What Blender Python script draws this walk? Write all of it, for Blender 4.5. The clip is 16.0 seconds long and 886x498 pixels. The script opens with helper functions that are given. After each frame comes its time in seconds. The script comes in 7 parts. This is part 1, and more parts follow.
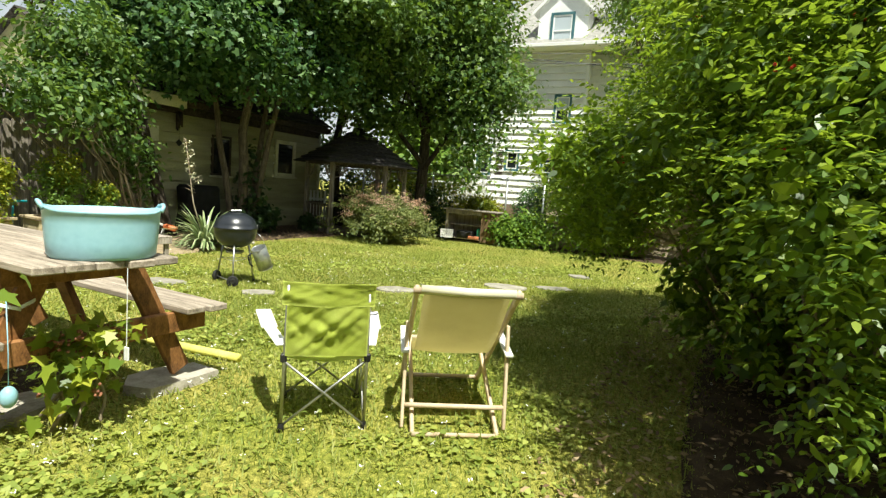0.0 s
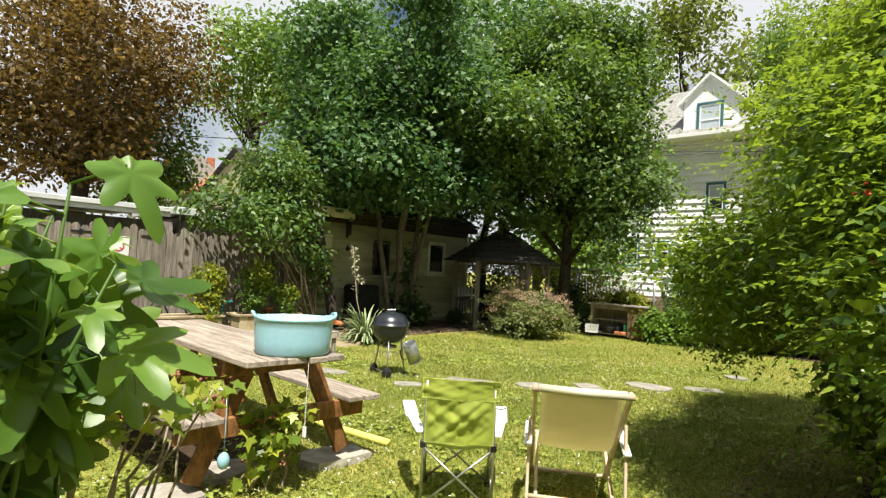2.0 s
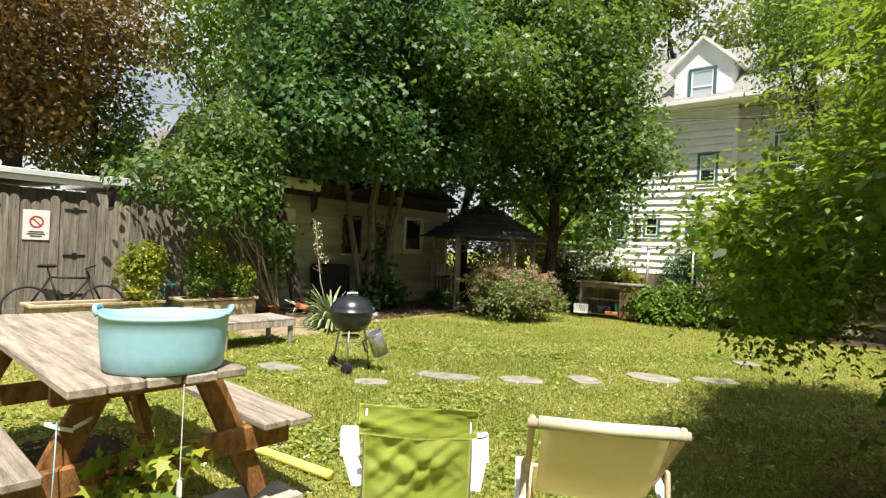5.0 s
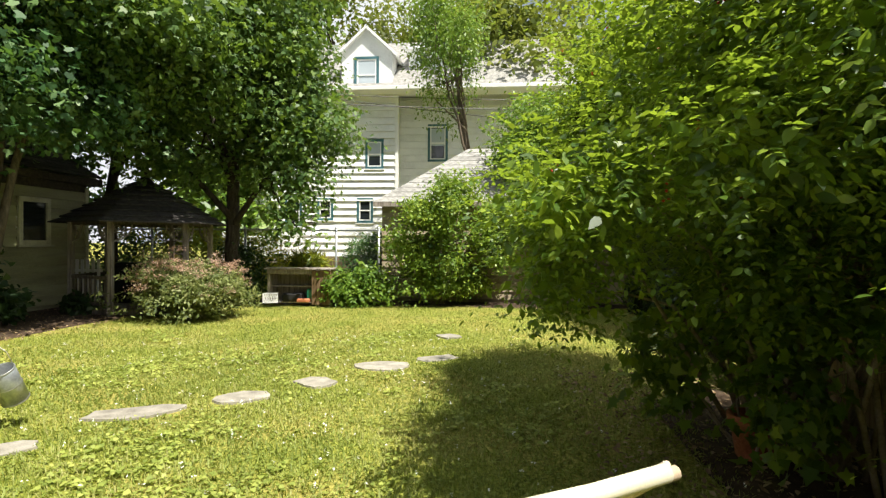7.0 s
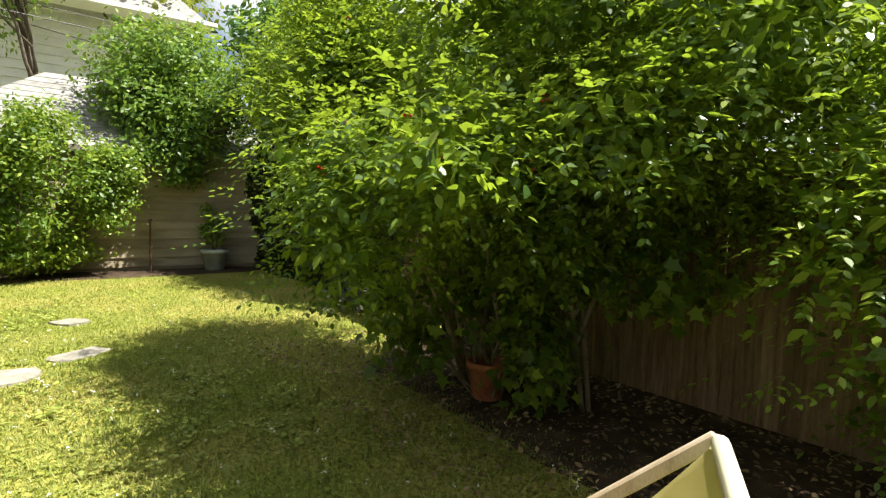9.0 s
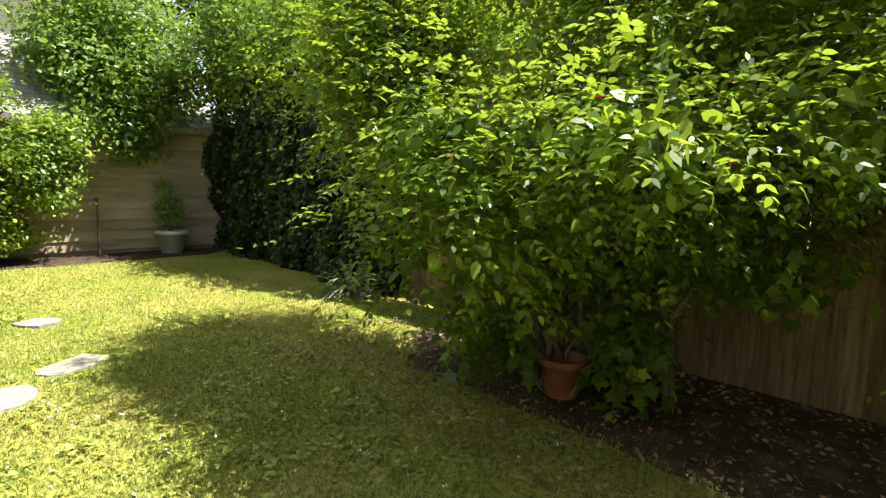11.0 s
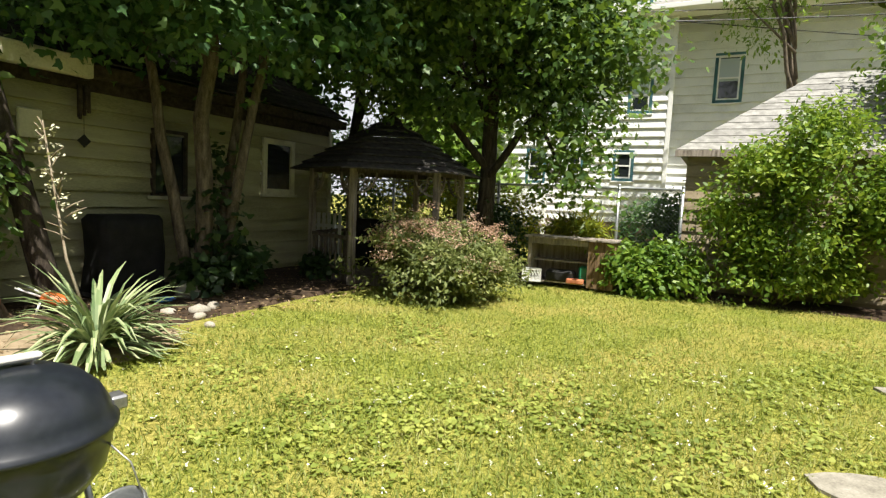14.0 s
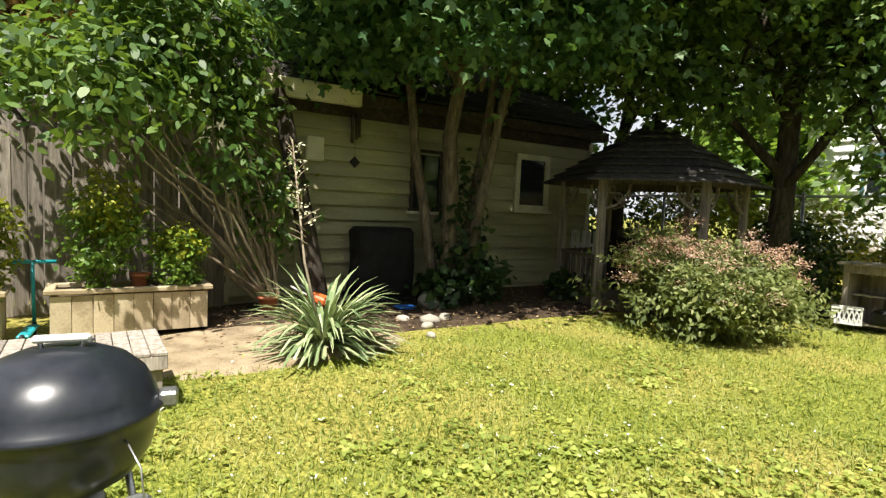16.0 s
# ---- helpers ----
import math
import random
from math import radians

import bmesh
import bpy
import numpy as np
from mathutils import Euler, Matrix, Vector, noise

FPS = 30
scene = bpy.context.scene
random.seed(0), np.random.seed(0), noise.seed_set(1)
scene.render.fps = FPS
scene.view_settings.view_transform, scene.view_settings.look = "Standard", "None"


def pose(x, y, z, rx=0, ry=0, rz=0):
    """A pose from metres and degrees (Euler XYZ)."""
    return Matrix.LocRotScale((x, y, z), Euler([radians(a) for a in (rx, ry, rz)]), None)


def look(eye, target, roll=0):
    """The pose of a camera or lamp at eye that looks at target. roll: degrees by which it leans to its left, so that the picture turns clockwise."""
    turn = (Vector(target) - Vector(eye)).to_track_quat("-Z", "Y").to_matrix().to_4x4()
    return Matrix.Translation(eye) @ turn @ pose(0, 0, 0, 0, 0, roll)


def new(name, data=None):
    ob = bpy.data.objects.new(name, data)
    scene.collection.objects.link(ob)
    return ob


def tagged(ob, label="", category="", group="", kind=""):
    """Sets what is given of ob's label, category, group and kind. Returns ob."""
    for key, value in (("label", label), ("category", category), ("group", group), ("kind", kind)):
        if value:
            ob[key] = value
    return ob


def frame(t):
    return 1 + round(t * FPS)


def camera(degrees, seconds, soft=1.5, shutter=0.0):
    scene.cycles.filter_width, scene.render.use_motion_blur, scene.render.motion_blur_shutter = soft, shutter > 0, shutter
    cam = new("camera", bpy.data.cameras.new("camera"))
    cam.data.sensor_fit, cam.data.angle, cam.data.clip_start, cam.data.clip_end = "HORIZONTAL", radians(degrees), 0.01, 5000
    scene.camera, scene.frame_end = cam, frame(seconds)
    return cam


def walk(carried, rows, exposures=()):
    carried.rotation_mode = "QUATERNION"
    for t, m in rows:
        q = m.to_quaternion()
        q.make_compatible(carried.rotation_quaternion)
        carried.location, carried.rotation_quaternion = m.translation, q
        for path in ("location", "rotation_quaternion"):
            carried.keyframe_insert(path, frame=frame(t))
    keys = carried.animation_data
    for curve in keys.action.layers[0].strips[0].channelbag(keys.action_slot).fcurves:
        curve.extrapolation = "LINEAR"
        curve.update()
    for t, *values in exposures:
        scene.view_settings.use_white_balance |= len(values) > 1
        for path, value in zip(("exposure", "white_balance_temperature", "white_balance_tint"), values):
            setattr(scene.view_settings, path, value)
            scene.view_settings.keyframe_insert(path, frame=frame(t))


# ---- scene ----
cam = camera(78.1, 16.0, soft=1.3)
PATH = [
    (0, (0.939, 0.402, 1.447), (0.704, 2.375, 1.226), 4.4),
    (0.5, (0.94, 0.27, 1.5), (0.516, 2.217, 1.325), 3.5),
    (1, (0.993, 0.163, 1.543), (0.481, 2.091, 1.398), 3.3),
    (1.5, (1.152, 0.012, 1.565), (0.454, 1.885, 1.531), 4.9),
    (2, (1.232, -0.091, 1.588), (0.452, 1.749, 1.664), 3.2),
    (2.5, (1.258, -0.113, 1.587), (0.463, 1.72, 1.675), 2.3),
    (3, (1.269, -0.06, 1.577), (0.448, 1.763, 1.635), 2.6),
    (3.2, (1.223, 0.034, 1.564), (0.409, 1.861, 1.583), 2.7),
    (5.5, (0.758, 1.418, 1.545), (0.13, 3.317, 1.539), 2.4),
    (6, (0.571, 1.656, 1.529), (0.388, 3.648, 1.535), 1.1),
    (6.5, (0.36, 1.916, 1.513), (0.545, 3.908, 1.493), 0.7),
    (7, (0.07, 2.135, 1.505), (0.549, 4.077, 1.486), 0.4),
    (7.5, (-0.146, 2.408, 1.5), (0.672, 4.23, 1.392), 0.7),
    (8, (-0.308, 2.766, 1.502), (0.673, 4.502, 1.346), 1.0),
    (8.2, (-0.387, 2.875, 1.491), (0.793, 4.482, 1.339), 1.2),
    (10.3, (-0.846, 3.851, 1.591), (0.931, 4.746, 1.391), 2.6),
    (10.5, (-0.77, 3.973, 1.58), (0.972, 4.93, 1.358), 1.7),
    (11, (-0.853, 4.361, 1.608), (0.924, 5.244, 1.361), 1.5),
    (11.5, (-1.037, 4.642, 1.605), (0.768, 5.451, 1.314), -0.1),
    (12, (-0.972, 4.896, 1.567), (0.607, 6.101, 1.332), 1.1),
    (12.5, (-0.897, 5.202, 1.539), (0.25, 6.824, 1.304), 0.7),
    (13, (-0.953, 5.349, 1.538), (-0.196, 7.191, 1.356), 2.3),
    (13.5, (-1.011, 5.507, 1.516), (-0.742, 7.48, 1.333), 1.9),
    (14, (-1.092, 5.654, 1.5), (-1.355, 7.627, 1.314), 2.7),
    (14.5, (-1.199, 5.855, 1.432), (-1.941, 7.702, 1.239), 3.1),
    (15, (-1.216, 6.057, 1.398), (-2.252, 7.76, 1.233), 2.5),
    (15.5, (-1.026, 6.24, 1.385), (-2.166, 7.875, 1.221), 3.4),
    (16, (-0.682, 6.48, 1.398), (-1.898, 8.061, 1.249), 2.5),
]
EXPOSURES = [(0.0, 0.86, 6500, 2), (1.5, 0.84, 6500, 8), (3.2, 0.78, 6500, 10), (5.5, 0.86, 6500, 10), (7.5, 1.04, 6500, 10), (8.2, 1.10, 6500, 10), (10.3, 1.58, 6500, 9), (11.5, 1.55, 6500, 9), (12.5, 1.2, 6500, 10), (13.0, 1.02, 6500, 10), (14.0, 0.87, 6500, 10), (16.0, 1.02, 6500, 10)]
walk(cam, [(t, look(eye, target, roll)) for t, eye, target, roll in PATH], EXPOSURES)

# ---- light ----
SUN_TO = Vector((0.22, -0.40, 0.89)).normalized()
world = bpy.data.worlds.new("sky_world")
scene.world = world
world.use_nodes = True
wn = world.node_tree.nodes
sky = wn.new("ShaderNodeTexSky")
sky.sky_type = "NISHITA"
sky.sun_disc = False
sky.sun_elevation = math.asin(SUN_TO.z)
sky.sun_rotation = math.atan2(SUN_TO.x, SUN_TO.y)
sky.air_density, sky.dust_density = 1.0, 1.6
wn["Background"].inputs["Strength"].default_value = 0.05
sky_co = wn.new("ShaderNodeTexCoord")
sky_noise = wn.new("ShaderNodeTexNoise")
sky_noise.inputs["Scale"].default_value, sky_noise.inputs["Detail"].default_value = 2.3, 7
sky_ramp = wn.new("ShaderNodeValToRGB")
sky_ramp.color_ramp.elements[0].position, sky_ramp.color_ramp.elements[1].position = 0.41, 0.52
sky_mix = wn.new("ShaderNodeMixRGB")
sky_mix.inputs[2].default_value = (9.6, 9.8, 10.2, 1)
wl = world.node_tree.links
sky_map = wn.new("ShaderNodeMapping")
sky_map.inputs["Location"].default_value = (3.1, 0.7, 1.4)
wl.new(sky_co.outputs["Generated"], sky_map.inputs["Vector"])
wl.new(sky_map.outputs[0], sky_noise.inputs["Vector"])
wl.new(sky_noise.outputs[0], sky_ramp.inputs[0])
wl.new(sky_ramp.outputs[0], sky_mix.inputs[0])
wl.new(sky.outputs[0], sky_mix.inputs[1])
wl.new(sky_mix.outputs[0], wn["Background"].inputs["Color"])
sun_data = bpy.data.lights.new("sun", "SUN")
sun_data.energy, sun_data.angle, sun_data.color = 5.0, radians(0.53), (1.0, 0.95, 0.86)
sun = new("sun", sun_data)
sun.matrix_world = look((0, 0, 30), Vector((0, 0, 30)) - SUN_TO)

# ---- the lot's own axes: u across it, v into its depth ----
TURN = math.atan2(-0.33, 0.944)
AX = Vector((math.cos(TURN), math.sin(TURN), 0))
AY = Vector((-math.sin(TURN), math.cos(TURN), 0))
LOT = math.degrees(TURN)


def lot(u, v, z=0.0):
    p = AX * u + AY * v
    return Vector((p.x, p.y, z))


# ---- mesh helpers ----
def mesh_ob(name, bm, mat, parent=None, smooth=False):
    me = bpy.data.meshes.new(name)
    bmesh.ops.recalc_face_normals(bm, faces=bm.faces)
    bm.to_mesh(me)
    bm.free()
    if smooth:
        me.shade_smooth()
    for m in (mat if isinstance(mat, (list, tuple)) else [mat]):
        me.materials.append(m)
    ob = new(name, me)
    ob.parent = parent
    return ob


def part(name, bm, mat, parent, label="", smooth=False):
    ob = mesh_ob(name, bm, mat, parent, smooth)
    if label:
        ob["label"] = label
    return ob


def share(name, me, parent, m):
    ob = new(name, me)
    ob.parent = parent
    ob.matrix_basis = m
    return ob


def thing(name, m, label, category, group="", kind=""):
    ob = new(name)
    ob.empty_display_size = 0.2
    ob.matrix_basis = m
    return tagged(ob, label, category, group, kind)


def at(p, turn=0.0):
    return Matrix.Translation(p) @ Matrix.Rotation(radians(turn), 4, "Z")


def box(bm, c, s, m=None, bevel=0.0):
    got = bmesh.ops.create_cube(bm, size=1, matrix=(m or Matrix()) @ Matrix.LocRotScale(c, None, s))
    if bevel:
        edges = list({e for v in got["verts"] for e in v.link_edges})
        bmesh.ops.bevel(bm, geom=edges, offset=bevel, segments=1, affect="EDGES", profile=0.5)


def tube(bm, points, radii, n=8):
    """A tapered tube along points."""
    rings = []
    side = None
    for i, p in enumerate(points):
        a = points[max(i - 1, 0)]
        b = points[min(i + 1, len(points) - 1)]
        way = (Vector(b) - Vector(a)).normalized()
        if side is None:
            side = way.orthogonal().normalized()
        side = (side - way * side.dot(way)).normalized()
        up = way.cross(side)
        r = radii[i] if isinstance(radii, (list, tuple)) else radii
        rings.append([bm.verts.new(Vector(p) + side * (r * math.cos(k * 2 * math.pi / n)) + up * (r * math.sin(k * 2 * math.pi / n))) for k in range(n)])
    for a, b in zip(rings, rings[1:]):
        for k in range(n):
            bm.faces.new((a[k], a[(k + 1) % n], b[(k + 1) % n], b[k]))
    bm.faces.new(rings[0][::-1])
    bm.faces.new(rings[-1])


def lathe(bm, profile, n=32, c=(0, 0, 0), sx=1.0, sy=1.0):
    rings = []
    for r, z in profile:
        rings.append([bm.verts.new((c[0] + sx * r * math.cos(k * 2 * math.pi / n), c[1] + sy * r * math.sin(k * 2 * math.pi / n), c[2] + z)) for k in range(n)])
    for a, b in zip(rings, rings[1:]):
        for k in range(n):
            bm.faces.new((a[k], a[(k + 1) % n], b[(k + 1) % n], b[k]))
    return rings


def beam(bm, a, b, w, h, up=(0, 0, 1), bevel=0.0):
    """A board of width w and depth h from a to b."""
    a, b = Vector(a), Vector(b)
    way = (b - a).normalized()
    side = way.cross(Vector(up)).normalized()
    top = side.cross(way)
    m = Matrix((side, way, top)).transposed().to_4x4()
    m.translation = (a + b) / 2
    box(bm, (0, 0, 0), (w, (b - a).length, h), m, bevel)


def boxed(c, s, m=None, bevel=0.0):
    bm = bmesh.new()
    box(bm, c, s, m, bevel)
    return bm


def board_mesh(name, s, mat, bevel=0.004, wave=0.0, seed=0):
    """One shared board, its origin in its middle."""
    bm = bmesh.new()
    box(bm, (0, 0, 0), s, None, bevel)
    me = bpy.data.meshes.new(name)
    bm.to_mesh(me)
    bm.free()
    me.materials.append(mat)
    return me


# ---- materials ----
def nodes_of(name):
    mat = bpy.data.materials.new(name)
    mat.use_nodes = True
    return mat, mat.node_tree.nodes, mat.node_tree.links, mat.node_tree.nodes["Principled BSDF"]


def ramp(n, stops):
    r = n.new("ShaderNodeValToRGB")
    els = r.color_ramp.elements
    while len(els) < len(stops):
        els.new(0.5)
    for e, (p, c) in zip(els, stops):
        e.position, e.color = p, (*c, 1)
    return r


def surface(name, dark, mid, light, scale=6.0, stretch=(1, 1, 1), rough=0.8, bump=0.3, fine=60.0, metal=0.0, vary=0.25, dirt=None, spec=0.3):
    """Two scales of grain, a per-piece variation and fine relief."""
    mat, n, l, bsdf = nodes_of(name)
    co = n.new("ShaderNodeTexCoord")
    mp = n.new("ShaderNodeMapping")
    mp.inputs["Scale"].default_value = stretch
    l.new(co.outputs["Object"], mp.inputs["Vector"])
    info = n.new("ShaderNodeObjectInfo")
    add = n.new("ShaderNodeVectorMath")
    add.operation = "ADD"
    mul = n.new("ShaderNodeVectorMath")
    mul.operation = "SCALE"
    mul.inputs["Scale"].default_value = 37.0
    l.new(info.outputs["Random"], mul.inputs[0])
    l.new(mp.outputs[0], add.inputs[0])
    l.new(mul.outputs[0], add.inputs[1])
    big = n.new("ShaderNodeTexNoise")
    big.inputs["Scale"].default_value, big.inputs["Detail"].default_value = scale, 6
    small = n.new("ShaderNodeTexNoise")
    small.inputs["Scale"].default_value, small.inputs["Detail"].default_value = fine, 4
    l.new(add.outputs[0], big.inputs["Vector"])
    l.new(add.outputs[0], small.inputs["Vector"])
    mix = n.new("ShaderNodeMath")
    mix.operation = "MULTIPLY_ADD"
    mix.inputs[1].default_value = 0.4
    l.new(small.outputs[0], mix.inputs[0])
    sub = n.new("ShaderNodeMath")
    sub.operation = "MULTIPLY_ADD"
    sub.inputs[1].default_value, sub.inputs[2].default_value = 0.7, -0.06
    l.new(big.outputs[0], sub.inputs[0])
    l.new(sub.outputs[0], mix.inputs[2])
    r = ramp(n, [(0.32, dark), (0.5, mid), (0.7, light)])
    l.new(mix.outputs[0], r.inputs[0])
    hsv = n.new("ShaderNodeHueSaturation")
    val = n.new("ShaderNodeMapRange")
    val.inputs["To Min"].default_value, val.inputs["To Max"].default_value = 1 - vary, 1 + vary
    l.new(info.outputs["Random"], val.inputs["Value"])
    l.new(val.outputs[0], hsv.inputs["Value"])
    l.new(r.outputs[0], hsv.inputs["Color"])
    out = hsv.outputs[0]
    if dirt:
        d = n.new("ShaderNodeTexNoise")
        d.inputs["Scale"].default_value, d.inputs["Detail"].default_value = 2.2, 8
        l.new(add.outputs[0], d.inputs["Vector"])
        dr = ramp(n, [(0.5, (0, 0, 0)), (0.68, (1, 1, 1))])
        l.new(d.outputs[0], dr.inputs[0])
        m2 = n.new("ShaderNodeMixRGB")
        m2.inputs[2].default_value = (*dirt, 1)
        l.new(dr.outputs[0], m2.inputs[0])
        l.new(out, m2.inputs[1])
        out = m2.outputs[0]
    l.new(out, bsdf.inputs["Base Color"])
    bsdf.inputs["Roughness"].default_value = rough
    bsdf.inputs["Metallic"].default_value = metal
    bsdf.inputs["Specular IOR Level"].default_value = spec
    if bump:
        b = n.new("ShaderNodeBump")
        b.inputs["Strength"].default_value, b.inputs["Distance"].default_value = bump, 0.01
        l.new(mix.outputs[0], b.inputs["Height"])
        l.new(b.outputs[0], bsdf.inputs["Normal"])
    return mat


def leafy(name, dark, mid, light, through_col, rough=0.45, through_mix=0.35, patch=0.9, single=False):
    """Leaves: colour by leaf, some light let through."""
    mat, n, l, bsdf = nodes_of(name)
    geo = n.new("ShaderNodeNewGeometry")
    co = n.new("ShaderNodeTexCoord")
    big = n.new("ShaderNodeTexNoise")
    big.inputs["Scale"].default_value = 0.9
    l.new(co.outputs["Object"], big.inputs["Vector"])
    m = n.new("ShaderNodeMath")
    m.operation = "MULTIPLY_ADD"
    each = n.new("ShaderNodeObjectInfo")
    m.inputs[1].default_value = 0.7
    l.new(each.outputs["Random"] if single else geo.outputs["Random Per Island"], m.inputs[0])
    s = n.new("ShaderNodeMath")
    s.operation = "MULTIPLY_ADD"
    s.inputs[1].default_value, s.inputs[2].default_value = patch, 0.15 - patch * 0.5
    l.new(big.outputs[0], s.inputs[0])
    l.new(s.outputs[0], m.inputs[2])
    r = ramp(n, [(0.1, dark), (0.5, mid), (0.92, light)])
    l.new(m.outputs[0], r.inputs[0])
    l.new(r.outputs[0], bsdf.inputs["Base Color"])
    bsdf.inputs["Roughness"].default_value = rough
    bsdf.inputs["Specular IOR Level"].default_value = 0.45
    tr = n.new("ShaderNodeBsdfTranslucent")
    tint = n.new("ShaderNodeMixRGB")
    tint.blend_type = "MIX"
    tint.inputs[0].default_value = 0.6
    tint.inputs[2].default_value = (*through_col, 1)
    l.new(r.outputs[0], tint.inputs[1])
    l.new(tint.outputs[0], tr.inputs["Color"])
    mix = n.new("ShaderNodeMixShader")
    mix.inputs[0].default_value = through_mix
    l.new(bsdf.outputs[0], mix.inputs[1])
    l.new(tr.outputs[0], mix.inputs[2])
    l.new(mix.outputs[0], n["Material Output"].inputs["Surface"])
    return mat


def plain(name, col, rough=0.5, metal=0.0, spec=0.5):
    mat, n, l, bsdf = nodes_of(name)
    bsdf.inputs["Base Color"].default_value = (*col, 1)
    bsdf.inputs["Roughness"].default_value = rough
    bsdf.inputs["Metallic"].default_value = metal
    bsdf.inputs["Specular IOR Level"].default_value = spec
    return mat


def canvas(name, dark, mid, light, glow, through_mix=0.4, fine=160.0):
    """Woven cloth that lets some of the sun through."""
    mat = surface(name, dark, mid, light, scale=4, rough=0.8, bump=0.12, fine=fine, vary=0)
    n, l = mat.node_tree.nodes, mat.node_tree.links
    tr = n.new("ShaderNodeBsdfTranslucent")
    tr.inputs["Color"].default_value = (*glow, 1)
    mix = n.new("ShaderNodeMixShader")
    mix.inputs[0].default_value = through_mix
    l.new(n["Principled BSDF"].outputs[0], mix.inputs[1])
    l.new(tr.outputs[0], mix.inputs[2])
    l.new(mix.outputs[0], n["Material Output"].inputs["Surface"])
    return mat


def ground_material():
    """Lawn: green and straw patches over soil, bare soil and leaf litter by noise."""
    mat, n, l, bsdf = nodes_of("lawn")
    co = n.new("ShaderNodeTexCoord")
    a = n.new("ShaderNodeTexNoise")
    a.inputs["Scale"].default_value, a.inputs["Detail"].default_value = 0.7, 8
    b = n.new("ShaderNodeTexNoise")
    b.inputs["Scale"].default_value, b.inputs["Detail"].default_value = 28, 6
    c = n.new("ShaderNodeTexNoise")
    c.inputs["Scale"].default_value, c.inputs["Detail"].default_value = 140, 3
    for t in (a, b, c):
        l.new(co.outputs["Object"], t.inputs["Vector"])
    m = n.new("ShaderNodeMath")
    m.operation = "MULTIPLY_ADD"
    m.inputs[1].default_value = 0.55
    l.new(b.outputs[0], m.inputs[0])
    m2 = n.new("ShaderNodeMath")
    m2.operation = "MULTIPLY"
    m2.inputs[1].default_value = 0.45
    l.new(c.outputs[0], m2.inputs[0])
    l.new(m2.outputs[0], m.inputs[2])
    green = ramp(n, [(0.34, (0.06, 0.082, 0.013)), (0.47, (0.17, 0.20, 0.028)), (0.62, (0.37, 0.37, 0.07)), (0.78, (0.52, 0.46, 0.17))])
    straw = ramp(n, [(0.34, (0.05, 0.048, 0.013)), (0.47, (0.28, 0.25, 0.055)), (0.62, (0.47, 0.41, 0.12)), (0.78, (0.57, 0.48, 0.21))])
    l.new(m.outputs[0], green.inputs[0])
    l.new(m.outputs[0], straw.inputs[0])
    pick = ramp(n, [(0.42, (0, 0, 0)), (0.62, (1, 1, 1))])
    l.new(a.outputs[0], pick.inputs[0])
    mix = n.new("ShaderNodeMixRGB")
    l.new(pick.outputs[0], mix.inputs[0])
    l.new(green.outputs[0], mix.inputs[1])
    l.new(straw.outputs[0], mix.inputs[2])
    l.new(mix.outputs[0], bsdf.inputs["Base Color"])
    bsdf.inputs["Roughness"].default_value = 0.9
    bsdf.inputs["Specular IOR Level"].default_value = 0.15
    bp = n.new("ShaderNodeBump")
    bp.inputs["Strength"].default_value, bp.inputs["Distance"].default_value = 0.9, 0.03
    l.new(m.outputs[0], bp.inputs["Height"])
    l.new(bp.outputs[0], bsdf.inputs["Normal"])
    return mat


LAWN = ground_material()
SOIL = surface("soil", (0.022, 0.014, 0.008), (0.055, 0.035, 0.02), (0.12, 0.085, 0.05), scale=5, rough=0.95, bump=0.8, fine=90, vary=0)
DIRT = surface("dry_dirt", (0.15, 0.11, 0.065), (0.29, 0.225, 0.14), (0.42, 0.34, 0.23), scale=4, rough=0.95, bump=0.6, fine=80, vary=0)
GREYWOOD = surface("weathered_wood", (0.13, 0.11, 0.09), (0.30, 0.26, 0.22), (0.46, 0.41, 0.35), scale=3, stretch=(9, 9, 0.7), rough=0.85, bump=0.5, fine=22)
FENCEGREY = surface("grey_fence_boards", (0.10, 0.085, 0.068), (0.22, 0.19, 0.155), (0.36, 0.32, 0.27), scale=3, stretch=(9, 9, 0.7), rough=0.88, bump=0.5, fine=22, vary=0.18)
# the posts' wood darkened: shade inside the gazebo is put into this colour
SHADEDWOOD = surface("shaded_weathered_wood", (0.05, 0.042, 0.034), (0.12, 0.10, 0.08), (0.21, 0.18, 0.15), scale=3, stretch=(9, 9, 0.7), rough=0.88, bump=0.5, fine=22)
FENCEWOOD = surface("fence_wood", (0.09, 0.055, 0.03), (0.20, 0.13, 0.07), (0.30, 0.21, 0.12), scale=3, stretch=(9, 9, 0.7), rough=0.85, bump=0.5, fine=22)
TABLETOP = surface("worn_table_wood", (0.14, 0.115, 0.09), (0.31, 0.26, 0.205), (0.46, 0.40, 0.33), scale=3, stretch=(0.7, 9, 9), rough=0.8, bump=0.4, fine=20, vary=0.15)
STAINED = surface("orange_stained_wood", (0.10, 0.046, 0.016), (0.24, 0.11, 0.038), (0.38, 0.19, 0.07), scale=3, stretch=(1.5, 6, 3), rough=0.6, bump=0.3, fine=20, vary=0.15)
BLOCKGREY = surface("sky_block_grey", (0.16, 0.15, 0.13), (0.25, 0.24, 0.21), (0.33, 0.32, 0.28), scale=1.5, stretch=(0.5, 1, 4), rough=0.8, bump=0.15, vary=0.1)
CREAM = surface("cream_painted_siding", (0.22, 0.212, 0.115), (0.365, 0.352, 0.20), (0.46, 0.44, 0.275), scale=1.2, stretch=(0.5, 1, 3), rough=0.6, bump=0.1, fine=40, vary=0.08, dirt=(0.30, 0.285, 0.18))
